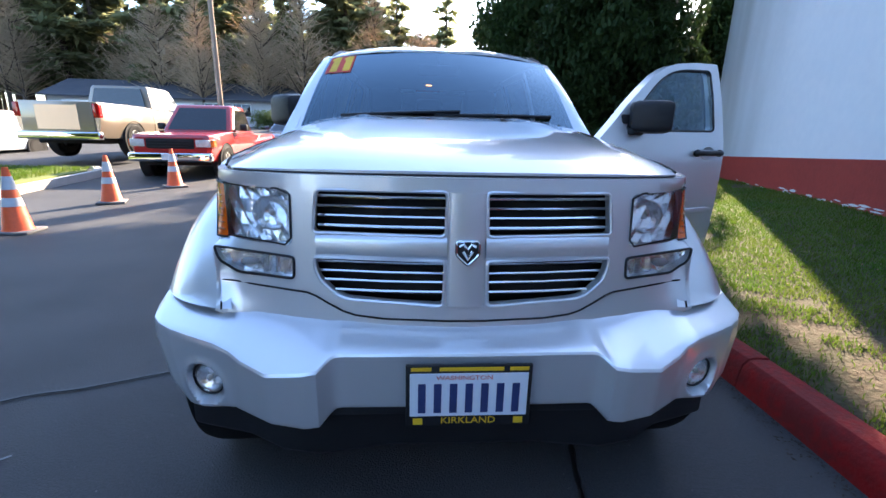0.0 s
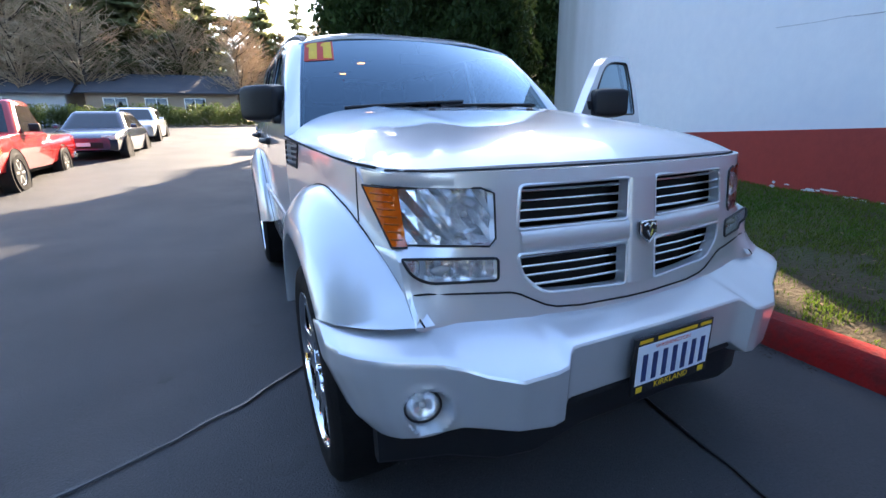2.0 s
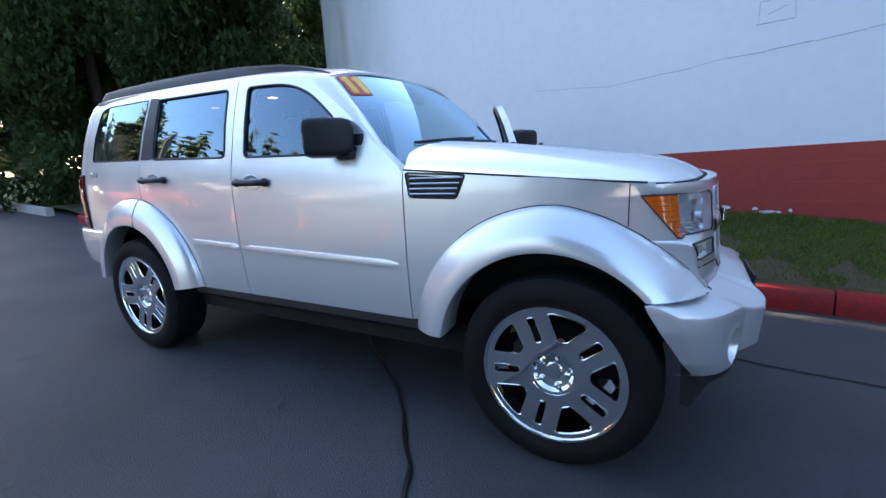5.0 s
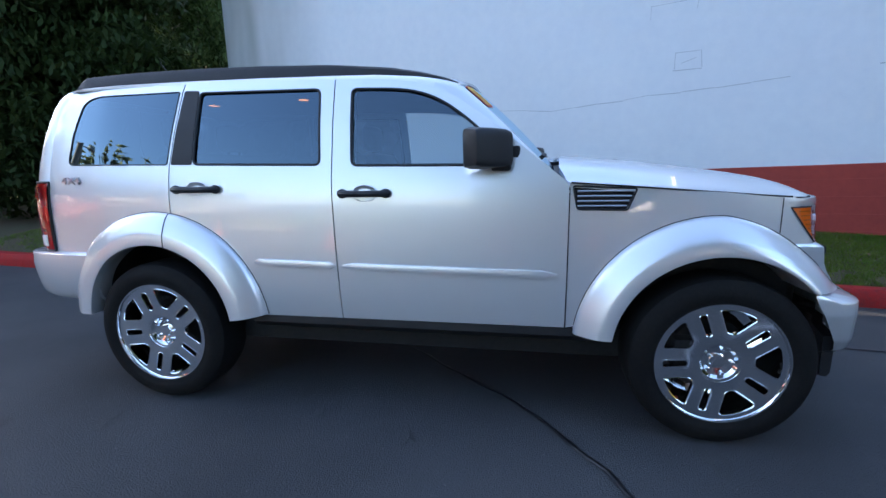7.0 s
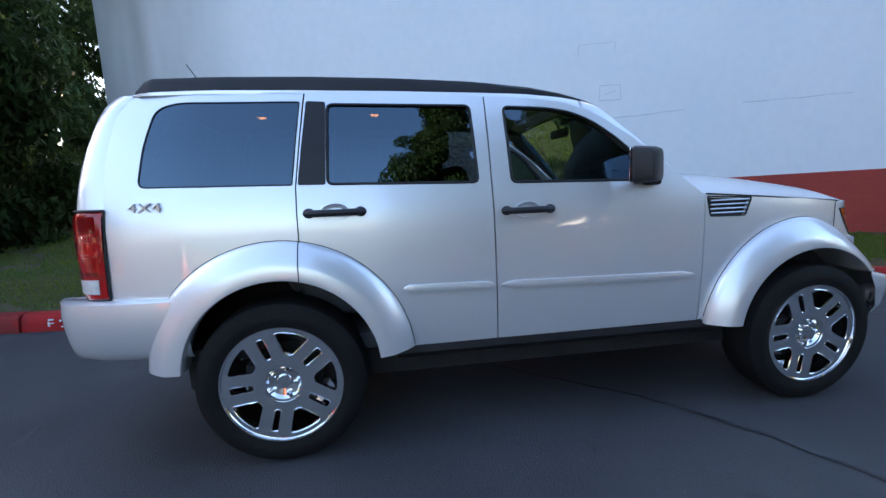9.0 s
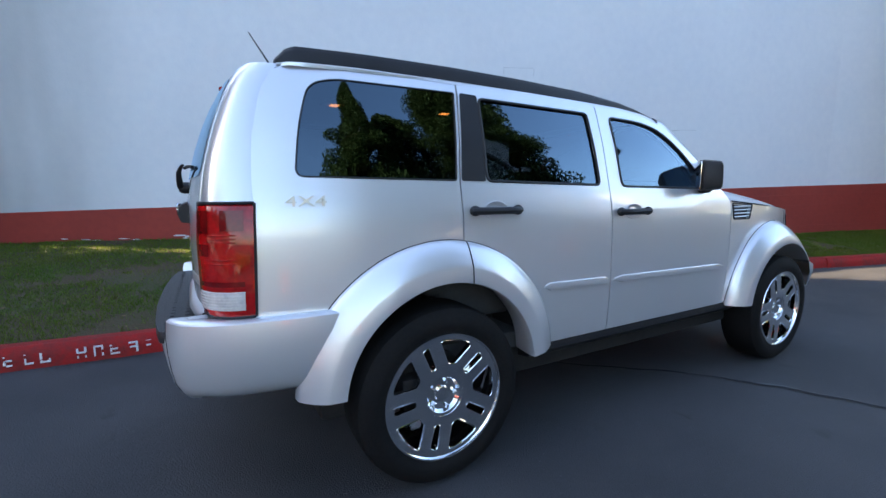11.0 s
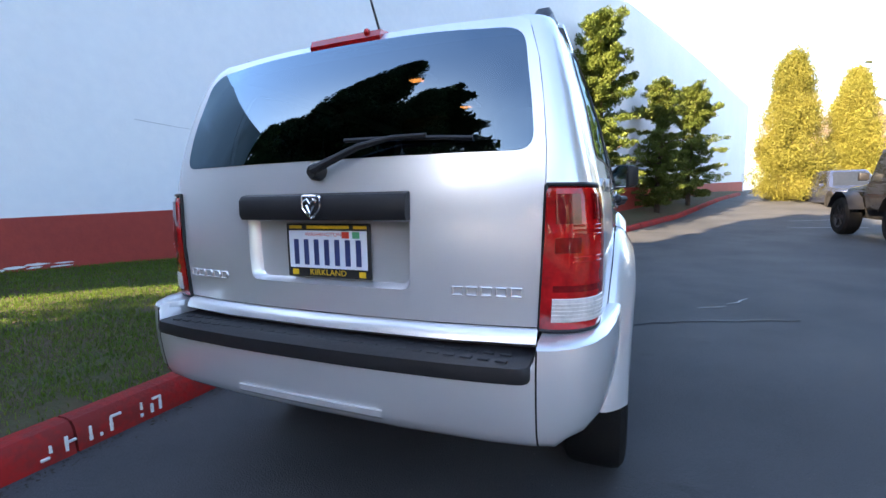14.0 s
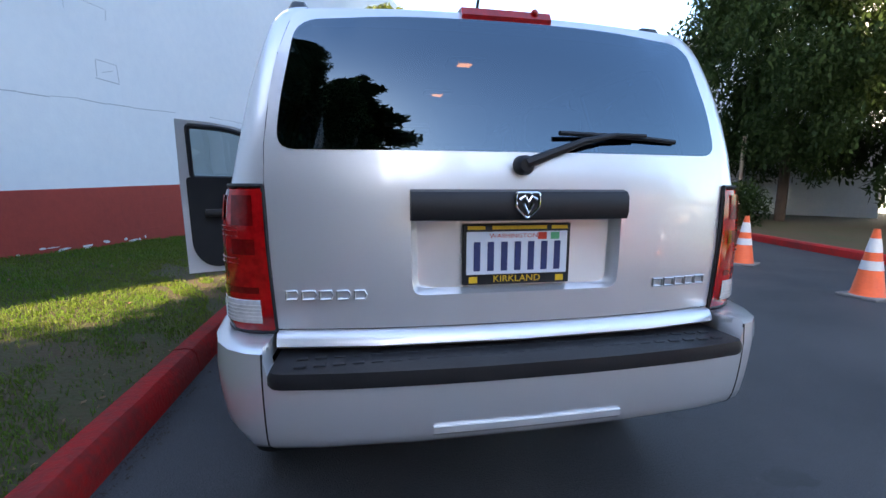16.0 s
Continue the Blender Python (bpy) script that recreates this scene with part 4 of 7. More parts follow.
hp = [(x, hood_front(x) + 0.006) for x in (-0.70, -0.66, -0.60, -0.5, -0.4, -0.3, -0.15, 0, 0.15, 0.3, 0.4, 0.5, 0.60, 0.66, 0.70)] + [(0.764, -0.1), (0.806, 0.30), (0.824, 0.645), (0.70, 0.685), (0.4, 0.655), (0, 0.635), (-0.4, 0.655), (-0.70, 0.685), (-0.824, 0.645), (-0.806, 0.30), (-0.764, -0.1)]
bm = bmesh.new()
sheet(bm, hp, hood, (), 0.032, 0.022, lambda p: (0, 0, -1))
part("hood", bm, "silver", suv, "raised silver bonnet")
for s in (-1, 1):
    bm = bmesh.new()
    tube(bm, [(s * x, y, hood(0.9, y)[2] - 0.001) for x, y in ((0.708, -0.29), (0.745, -0.18), (0.770, -0.08), (0.792, 0.10), (0.811, 0.30), (0.822, 0.48), (0.829, 0.64))], 0.0042, 6)
    part("hood_gap", bm, "underbody", suv)
bm = bmesh.new()
sheet(bm, [(-0.79, 0.60), (0, 0.58), (0.79, 0.60), (0.80, 0.80), (0, 0.82), (-0.80, 0.80)], lambda x, y: (x, y, 1.165 + 0.075 * (1 - (x / 0.8) ** 2)), (), 0.1, 0)
part("cowl", bm, "black_plastic", suv)
# strip under the hood between the fenders, closing the engine bay
bm = bmesh.new()
box(bm, -0.66, 0.66, -0.36, 0.64, 0.55, 1.03, 0.03)
part("engine_bay", bm, "underbody", suv)


# front face
def face(x, z, off=0.0):
    y = np.interp(abs(x), [0, 0.2, 0.39, 0.47, 0.55, 0.62, 0.68, 0.72, 0.75], [-0.558, -0.550, -0.524, -0.508, -0.484, -0.450, -0.398, -0.335, -0.27])
    # below the headlamps the corners stand further forward
    low = np.interp(abs(x), [0.55, 0.60, 0.63, 0.66, 0.69, 0.72], [0, 0.008, 0.015, 0.027, 0.066, 0.09]) * min(max((0.90 - z) / 0.028, 0), 1)
    low += np.interp(abs(x), [0.50, 0.60, 0.66, 0.69, 0.72], [0, 0.010, 0.034, 0.036, 0.036]) * min(max((0.775 - z) / 0.06, 0), 1)
    return (x, float(y) + 0.10 * (z - 0.90) - float(low) - off, z)


def upper_open(s):
    return [(s * x, z) for x, z in rounded([(0.052, 1.047), (0.397, 1.045), (0.408, 0.932), (0.056, 0.930)], 0.014, 3)]


def lower_open(s):
    return [(s * x, z) for x, z in rounded([(0.056, 0.866), (0.408, 0.868), (0.400, 0.812), (0.335, 0.756), (0.060, 0.742)], [0.014, 0.014, 0.04, 0.03, 0.014], 3)]


def lamp_open(s):
    return [(s * x, z) for x, z in rounded([(0.466, 1.042), (0.730, 1.050), (0.686, 0.899), (0.466, 0.894)], [0.02, 0.004, 0.010, 0.02], 3)]


def turn_open(s):
    return [(s * x, z) for x, z in rounded([(0.462, 0.864), (0.700, 0.875), (0.684, 0.838), (0.645, 0.808), (0.464, 0.805)], [0.012, 0.006, 0.02, 0.03, 0.012], 3)]


half = [(0, 0.640), (0.15, 0.642), (0.28, 0.648), (0.40, 0.660), (0.55, 0.672), (0.66, 0.690), (0.690, 0.705), (0.698, 0.80), (0.706, 0.868), (0.704, 0.900), (0.738, 1.046), (0.738, 1.080), (0.68, 1.083), (0.4, 1.083), (0, 1.083)]
outline = half + [(-x, z) for x, z in half[-2:0:-1]]
holes = [f(s) for f in (upper_open, lower_open, lamp_open, turn_open) for s in (-1, 1)]
bm = bmesh.new()
sheet(bm, outline, face, holes, 0.035, 0.035, lambda p: (0, 1, 0))
grille_shell = part("grille_shell", bm, "silver", suv, "silver grille surround with cross bars", 40)
# raised cross bars
bm = bmesh.new()
loft(bm, [[face(x, z, o) for x, o in ((-0.054, -0.002), (-0.048, 0.006), (-0.040, 0.009), (0.040, 0.009), (0.048, 0.006), (0.054, -0.002))] for z in (0.744, 0.80, 0.90, 1.0, 1.046)], closed=False)
part("grille_bar", bm, "silver", grille_shell)
for s in (-1, 1):
    bm = bmesh.new()
    loft(bm, [[face(s * x, z, o) for z, o in ((0.930, -0.002), (0.924, 0.005), (0.916, 0.008), (0.882, 0.008), (0.874, 0.005), (0.867, -0.002))] for x in (0.052, 0.12, 0.2, 0.3, 0.40)], closed=False)
    part("grille_bar", bm, "silver", grille_shell)
# dark mesh behind, then bright slats
for s in (-1, 1):
    for f in (upper_open, lower_open):
        bm = bmesh.new()
        sheet(bm, f(s), lambda x, z: face(x, z, -0.075), (), 0.06, 0)
        part("grille_backing", bm, "underbody", grille_shell)
for s in (-1, 1):
    for zs, f in (((1.027, 1.001, 0.975, 0.949), upper_open), ((0.850, 0.825, 0.800, 0.773), lower_open)):
        for z in zs:
            x1 = 0.398 if z > 0.9 else float(np.interp(z, [0.755, 0.81, 0.85], [0.335, 0.394, 0.402]))
            bm = bmesh.new()
            loft(bm, [[Vector(face(s * x, z, -0.026)) + Vector((0, dy, dz)) for dy, dz in ((-0.006, 0.0005), (-0.003, 0.0042), (0.012, 0.003), (0.012, -0.003), (-0.003, -0.0032))] for x in (0.056, 0.14, 0.22, 0.31, x1)])
            part("grille_slat", bm, "chrome", grille_shell, "bright chrome slat")
# badge on the centre bar: plain shield
bm = bmesh.new()
shield = rounded([(-0.030, 0.925), (0.030, 0.925), (0.030, 0.890), (0.0, 0.862), (-0.030, 0.890)], 0.008, 3)
sheet(bm, shield, lambda x, z: face(x, z, 0.026), (), 0.02, 0.008, lambda p: (0, 1, 0))
bd = part("badge", bm, "black_plastic", grille_shell, "chrome edged shield badge")
bm = bmesh.new()
tube(bm, [face(x, z, 0.026) for x, z in shield + shield[:1]], 0.0035, 6)
tube(bm, [face(x, z, 0.028) for x, z in ((-0.022, 0.912), (-0.010, 0.918), (0, 0.905), (0.010, 0.918), (0.022, 0.912))], 0.0045, 6)
tube(bm, [face(x, z, 0.028) for x, z in ((-0.012, 0.900), (0, 0.880), (0.012, 0.900))], 0.005, 6)
part("badge_rim", bm, "chrome", bd)
# dark gap along the surround's foot
groove = [(0.05, 0.702), (0.22, 0.706), (0.295, 0.712), (0.330, 0.722), (0.37, 0.742), (0.405, 0.761), (0.43, 0.769), (0.47, 0.772), (0.58, 0.777), (0.64, 0.780), (0.693, 0.783)]
bm = bmesh.new()
tube(bm, [face(s_ * x, z, 0.002) for s_, x, z in [(-1, *p) for p in groove[::-1]] + [(1, *p) for p in groove]], 0.0028, 6)
part("panel_gap", bm, "underbody", grille_shell)
bm = bmesh.new()
tube(bm, [(x, hood_front(x) + 0.002, 1.0835) for x in [-0.69 + 0.046 * i for i in range(31)]], 0.0045, 6)
part("hood_gap", bm, "underbody", grille_shell)
# moulded lip round the pair of openings
for s in (-1, 1):
    for f in (upper_open, lower_open):
        bm = bmesh.new()
        lp = f(s)
        tube(bm, [face(x, z, 0.0) for x, z in lp + lp[:1]], 0.005, 6)
        part("opening_lip", bm, "silver", grille_shell)


# headlamps
def headlamp(s):
    hl = new("headlamp")
    hl.parent = suv
    hl["label"] = "clear headlamp with chrome reflector and amber corner"
    # faceted reflector behind the lens, with two bowls
    rnd = random.Random(11)
    bm = bmesh.new()
    loft(bm, [[face(s * (x0 + 0.218 * i / 9), z, -0.020 - (0.014 if (i + j) % 2 else 0.0) - rnd.uniform(0, 0.010)) for i in range(10)] for j, (x0, z) in enumerate((0.466, 0.896 + 0.146 * k / 4) for k in range(5))], closed=False)
    part("reflector", bm, "reflector", hl, "faceted chrome reflector", 0)
    for xc, r in ((0.530, 0.047),):
        bm = bmesh.new()
        y = face(s * xc, 0.975)[1]
        lathe(bm, [(0.0, 0.0), (r * 0.5, 0.004), (r * 0.9, 0.016), (r, 0.026), (r * 1.04, 0.026), (r * 1.06, 0.0)], Matrix.Translation((s * xc, y + 0.040, 0.975)) @ Matrix.Rotation(radians(90), 4, "X"), 12)
        part("lamp_bowl", bm, "reflector", hl, "", 20)
        bm = bmesh.new()
        bmesh.ops.create_uvsphere(bm, u_segments=12, v_segments=8, radius=0.009, matrix=Matrix.Translation((s * xc, y + 0.028, 0.975)))
        part("bulb", bm, "white_lens", hl)
    bm = bmesh.new()
    sheet(bm, [(s * x, z) for x, z in rounded([(0.466, 1.041), (0.684, 1.046), (0.674, 0.900), (0.470, 0.897)], [0.02, 0.002, 0.002, 0.02], 3)], lambda x, z: face(x, z, 0.004), (), 0.03, 0)
    part("clear_lens", bm, "lens", hl)
    # amber corner along the fender
    bm = bmesh.new()
    rings = []
    for i in range(9):
        t = i / 8
        z = 1.046 - 0.150 * t
        yb = -0.274 - 0.122 * t
        a = face(s * (0.682 - 0.010 * t), z, 0.002)
        b = (s * (width_at(yb, z) + 0.003), yb, z)
        c = (s * (0.725 - 0.034 * t), -0.345 - 0.065 * t, z)
        rings.append([tuple((1 - q) ** 2 * a[k] + 2 * q * (1 - q) * c[k] + q * q * b[k] for k in range(3)) for q in (0, 0.17, 0.33, 0.5, 0.67, 0.83, 1)])
    loft(bm, rings, closed=False)
    part("corner_lamp", bm, "amber", hl, "amber corner lamp")
    for r in rings[1:8]:
        rib = bmesh.new()
        tube(rib, r[1:6], 0.0026, 5)
        part("lens_rib", rib, "amber_dark", hl)
    bm = bmesh.new()
    tube(bm, [r[-1] for r in rings], 0.003, 6), tube(bm, rings[0], 0.003, 6), tube(bm, rings[-1], 0.003, 6)
    tube(bm, [face(s * x, z, 0.003) for x, z in [(0.684, 1.047), (0.50, 1.044), (0.468, 1.030), (0.468, 0.915), (0.485, 0.896), (0.680, 0.899)]], 0.003, 6)
    part("lamp_gasket", bm, "black_plastic", hl)
    # turn lamp below
    bm = bmesh.new()
    sheet(bm, turn_open(s), lambda x, z: face(x, z, -0.020 - 0.016 * abs(math.sin(abs(x) * 95))), (), 0.012, 0)
    tl = part("turn_lamp", bm, "reflector", hl, "long clear turn lamp with chrome inside")
    bm = bmesh.new()
    sheet(bm, turn_open(s), lambda x, z: face(x, z, 0.002), (), 0.03, 0)
    part("clear_lens", bm, "lens", tl)
    bm = bmesh.new()
    bmesh.ops.create_uvsphere(bm, u_segments=14, v_segments=8, radius=0.018, matrix=Matrix.Translation(face(s * 0.60, 0.835, -0.02)) @ Matrix.Diagonal((1.5, 0.6, 0.7, 1)))
    part("bulb", bm, "white_lens", tl)
    bm = bmesh.new()
    lp = turn_open(s)
    tube(bm, [face(x, z, 0.002) for x, z in lp + lp[:1]], 0.004, 6)
    part("lamp_gasket", bm, "black_plastic", tl)


headlamp(-1), headlamp(1)
# corner below the lamps, and the strip over them up to the hood
for s in (-1, 1):
    bm, rows = bmesh.new(), []
    for z in (0.900, 0.885, 0.868, 0.84, 0.80, 0.76, 0.735):
        y = float(np.interp(z, [0.715, 0.738, 0.783, 0.833, 0.885, 0.932], [-0.505, -0.475, -0.438, -0.378, -0.307, -0.240]))
        a = face(s * (float(np.interp(z, [0.705, 0.80, 0.868, 0.90], [0.690, 0.698, 0.706, 0.704])) + 0.0005), z, 0.0015)
        y = max(y, a[1] + 0.004)
        w = width_at(y, z)
        rows.append([face(a[0] - s * 0.012, z, 0.0005), a, (s * (w + 0.0015), y, z), (s * (w - 0.002), y + 0.04, z)])
    loft(bm, rows, closed=False)
    part("corner_panel", bm, "silver", suv)
    bm = bmesh.new()
    tube(bm, [(s * (width_at(-0.238, z) + 0.0003), -0.238, z) for z in (0.938, 0.98, 1.02, 1.06, 1.088)], 0.0022, 5)
    part("panel_gap", bm, "underbody", suv)
    bm = bmesh.new()
    run = [(0.56, -0.462), (0.62, -0.432), (0.675, -0.386), (0.710, -0.342), (0.733, -0.29), (0.742, -0.22), (0.765, -0.10)]
    loft(bm, [[(s * x, y, z0), (s * (x + 0.002), y - 0.003, z0 + 0.010), (s * x, y, hood(0.9, max(y, -0.46))[2] - 0.006), (s * (x - 0.03), y + 0.03, hood(0.9, max(y, -0.46))[2] - 0.008)] for (x, y), z0 in zip(run, (1.046, 1.047, 1.048, 1.049, 1.05, 1.06, 1.07))], closed=False)
    part("lamp_top_panel", bm, "silver", suv)


# front bumper: profiles (y, z) by station across the car, from the top back to the bottom
def bumper_profile(x):
    a = abs(x)
    k = [0, 0.335, 0.350, 0.375, 0.41, 0.50, 0.575, 0.615, 0.66, 0.74, 0.80, 0.845, 0.875, 0.895, 0.904]
    def at(*v):
        return float(np.interp(a, k, v))
    keys = [(at(-0.48, -0.48, -0.48, -0.47, -0.46, -0.45, -0.44, -0.43, -0.42, -0.40, -0.38, -0.36, -0.345, -0.33, -0.31), at(0.708, 0.716, 0.716, 0.722, 0.728, 0.730, 0.730, 0.728, 0.724, 0.718, 0.714, 0.712, 0.710, 0.708, 0.706)),
            (at(-0.684, -0.676, -0.684, -0.708, -0.712, -0.698, -0.655, -0.625, -0.605, -0.570, -0.538, -0.503, -0.465, -0.410, -0.322), at(0.660, 0.658, 0.650, 0.630, 0.626, 0.616, 0.630, 0.643, 0.655, 0.663, 0.667, 0.670, 0.673, 0.676, 0.680)),
            (at(-0.678, -0.670, -0.678, -0.702, -0.705, -0.684, -0.640, -0.612, -0.596, -0.574, -0.553, -0.530, -0.510, -0.490, -0.465), at(0.505, 0.502, 0.490, 0.468, 0.465, 0.468, 0.472, 0.470, 0.462, 0.452, 0.447, 0.444, 0.443, 0.443, 0.443))]
    keys.append((keys[2][0] + 0.06, keys[2][1] - 0.014))
    pts = []
    for (y0, z0), (y1, z1), n in zip(keys, keys[1:], (13, 22, 7)):
        pts += [(y0 + (y1 - y0) * i / n, z0 + (z1 - z0) * i / n) for i in range(n)]
    pts.append(keys[-1])
    for _ in range(1):
        pts = [pts[0]] + [((p[0] + 2 * q[0] + r[0]) / 4, (p[1] + 2 * q[1] + r[1]) / 4) for p, q, r in zip(pts, pts[1:], pts[2:])] + [pts[-1]]
    return pts


FOG = (0.702, 0.527)
xs = [i * 0.0125 for i in range(49)] + [0.6125 + i * 0.006 for i in range(36)] + [0.835, 0.845, 0.855, 0.865, 0.875, 0.882, 0.888, 0.892, 0.895, 0.898, 0.901, 0.904]
xs = [-x for x in xs[:0:-1]] + xs
prof = {round(abs(x), 4): bumper_profile(x) for x in xs}
rings = []
for x in xs:
    ring = []
    for y, z in prof[round(abs(x), 4)]:
        d = math.hypot(abs(x) - FOG[0], z - FOG[1])
        f = min(max((0.060 - d) / 0.014, 0), 1)
        lift = 0.004 * math.exp(-((d - 0.067) / 0.008) ** 2)
        # the corners taper in towards the lower edge
        taper = max(abs(x) - 0.72, 0) / 0.184 * float(np.interp(z, [0.43, 0.50, 0.62, 0.70], [-0.105, -0.045, 0.0, 0.006]))
        ring.append((x + (taper if x > 0 else -taper), y + 0.050 * f * f * (3 - 2 * f) - lift, z))
    rings.append(ring)
bm = bmesh.new()
loft(bm, rings, closed=False)
fb = part("front_bumper", bm, "silver", suv, "sculpted silver front bumper", 24)
bm = bmesh.new()
dam = [-0.80, -0.77, -0.72, -0.62, -0.5, -0.4, -0.2, 0, 0.2, 0.4, 0.5, 0.62, 0.72, 0.77, 0.80]
loft(bm, [[(x, bumper_profile(x)[-1][0] + 0.030 + dy, z) for dy, z in ((-0.012, 0.50), (-0.010, 0.335), (0.002, 0.318), (0.030, 0.320), (0.035, 0.50))] for x in dam])
part("air_dam", bm, "black_plastic", fb, "black lower air dam")
bm = bmesh.new()
box(bm, -0.36, 0.36, -0.66, -0.58, 0.47, 0.52, 0.01)
part("lower_grille", bm, "black_plastic", fb)
for s in (-1, 1):
    c = Vector((s * FOG[0], -0.552, FOG[1]))
    turn = Matrix.Translation(c) @ Matrix.Rotation(radians(14 * s), 4, "Z") @ Matrix.Rotation(radians(90), 4, "X")
    bm = bmesh.new()
    lathe(bm, [(0.0, 0.018), (0.02, 0.0165), (0.034, 0.011), (0.041, 0.003), (0.043, -0.02)], turn, 32)
    fl = part("fog_lamp", bm, "lens", fb, "round clear fog lamp in a recess")
    bm = bmesh.new()
    lathe(bm, [(0.0, -0.012), (0.02, -0.010), (0.037, 0.002), (0.0415, 0.004), (0.044, 0.0), (0.044, -0.02)], turn, 32)
    part("reflector", bm, "reflector", fl)
    bm = bmesh.new()
    tube(bm, [turn @ Vector((0.0465 * math.cos(k * 0.2618), 0.0465 * math.sin(k * 0.2618), 0.004)) for k in range(25)], 0.0035, 6)
    part("lamp_gasket", bm, "black_plastic", fl)
    bm = bmesh.new()
    bmesh.ops.create_uvsphere(bm, u_segments=12, v_segments=8, radius=0.009, matrix=Matrix.Translation(turn @ Vector((0, 0, 0.0))))
    part("bulb", bm, "white_lens", fl)


# roof
def roof(x, y):
    zc = np.interp(y, [1.08, 1.20, 1.35, 1.6, 2.0, 2.6, 3.0, 3.25, 3.40, 3.48], [1.672, 1.712, 1.734, 1.747, 1.752, 1.750, 1.740, 1.726, 1.706, 1.682])
    ze = np.interp(y, [1.10, 1.143, 1.20, 1.35, 1.55, 1.8, 2.6, 3.05, 3.30, 3.40, 3.48], [1.605, 1.620, 1.638, 1.666, 1.684, 1.692, 1.706, 1.704, 1.697, 1.675, 1.64])
    xe = 0.675
    t = min(abs(x) / xe, 1)
    return (x, y, float(ze + (zc - ze) * (1 - t ** 3.2)))


def roof_front(x):
    return 1.100 + 0.046 * (abs(x) / 0.66) ** 2


def rear_y(x, z):
    """The tailgate's surface."""
    y = np.interp(z, [0.70, 0.82, 1.0, 1.20, 1.30, 1.40, 1.50, 1.60, 1.66, 1.70], [3.655, 3.668, 3.674, 3.668, 3.652, 3.626, 3.592, 3.548, 3.512, 3.472])
    return float(y) - 0.052 * (abs(x) / 0.66) ** 2.4


rp = [(x, roof_front(x)) for x in (-0.655, -0.5, -0.3, -0.1, 0.1, 0.3, 0.5, 0.655)] + [(0.672, 1.6), (0.672, 3.30)] + [(x, rear_y(x, 1.695) - 0.004) for x in (0.60, 0.5, 0.3, 0.1, -0.1, -0.3, -0.5, -0.60)] + [(-0.672, 3.30), (-0.672, 1.6)]
bm = bmesh.new()
sheet(bm, rp, roof, (), 0.07, 0.012, lambda p: (0, 0, -1))
part("roof", bm, "silver", suv, "silver roof")
# gutter strip between the roof and the door tops
bm = bmesh.new()
ys = steps([(1.24, 1.8, 12), (1.8, 3.34, 20)])
rings = []
for y in ys:
    zt = float(np.interp(y, [1.24, 1.26, 1.366, 1.55, 1.757, 2.2, 2.6, 3.05, 3.30, 3.34], [1.602, 1.610, 1.642, 1.664, 1.672, 1.690, 1.692, 1.702, 1.694, 1.68]))
    a, b = Vector(side(0)(y, zt)), Vector(roof(-0.655, y))
    rings.append([a, a.lerp(b, 0.33) + Vector((-0.004, 0, 0.004)), a.lerp(b, 0.66) + Vector((-0.004, 0, 0.005)), b + Vector((0, 0, 0.001))])
loft(bm, rings, closed=False)
both(part("cant_rail", bm, "silver", suv))
# black roof rails
bm = bmesh.new()
rings = []
for y in steps([(1.16, 1.5, 9), (1.5, 3.05, 14), (3.05, 3.34, 8)]):
    zt = float(np.interp(y, [1.16, 1.22, 1.35, 1.5, 1.8, 2.2, 2.6, 3.0, 3.29, 3.34], [1.642, 1.668, 1.702, 1.728, 1.757, 1.773, 1.780, 1.778, 1.768, 1.715]))
    zb = roof(-0.618, y)[2] - 0.01
    rings.append([(-0.640, y, zb - 0.012), (-0.634, y, zb + (zt - zb) * 0.75), (-0.622, y, zt), (-0.592, y, zt), (-0.578, y, zb + (zt - zb) * 0.75), (-0.572, y, zb + 0.006)])
loft(bm, rings)
both(part("roof_rail", bm, "black_plastic", suv, "matt black raised roof rail"))

# windscreen
def screen(u, v, off=0.0):
    """u across -1..1, v from the foot to the top."""
    x = u * (0.755 - 0.115 * v)
    y = 0.630 + 0.470 * v + (0.090 - 0.047 * v) * u * u
    z = 1.192 + 0.476 * v + 0.022 * math.sin(math.pi * v) - (0.012 + 0.028 * v) * u * u
    return (x, y - off * 0.68, z + off * 0.73)


bm = bmesh.new()
sheet(bm, rounded([(-1, 0), (1, 0), (1, 1), (-1, 1)], 0.05, 3), screen, (), 0.1, 0)
ws = part("windscreen", bm, "glass_ws", suv, "windscreen reflecting the sky")
bm = bmesh.new()
sheet(bm, rounded([(-1.02, -0.02), (1.02, -0.02), (1.02, 1.02), (-1.02, 1.02)], 0.05, 3), lambda u, v: screen(u, v, -0.004), [rounded([(-0.982, 0.02), (0.982, 0.02), (0.982, 0.994), (-0.982, 0.994)], 0.05, 3)], 0.09, 0)
part("screen_border", bm, "black_plastic", ws)
# windscreen pillars
bm = bmesh.new()
rings = []
for i in range(15):
    t = i / 14
    y = 0.665 + t * 0.60
    zt = float(np.interp(y, [0.648, 0.668, 0.80, 0.92, 1.04, 1.16, 1.26, 1.30], [1.150, 1.178, 1.285, 1.388, 1.480, 1.562, 1.610, 1.623]))
    a = Vector(side(0)(y, zt))
    v = (y - 0.720) / 0.423
    b = Vector(screen(-1.0, max(v, 0.0))) if v < 1 else Vector(roof(-0.655, y))
    rings.append([a + Vector((0.02, 0.0, -0.02)), a, a.lerp(b, 0.3) + Vector((-0.010, -0.004, 0.008)), a.lerp(b, 0.7) + Vector((-0.008, -0.006, 0.009)), b + Vector((0.004, 0, -0.001)), b + Vector((0.02, 0, -0.02))])
loft(bm, rings, closed=False)
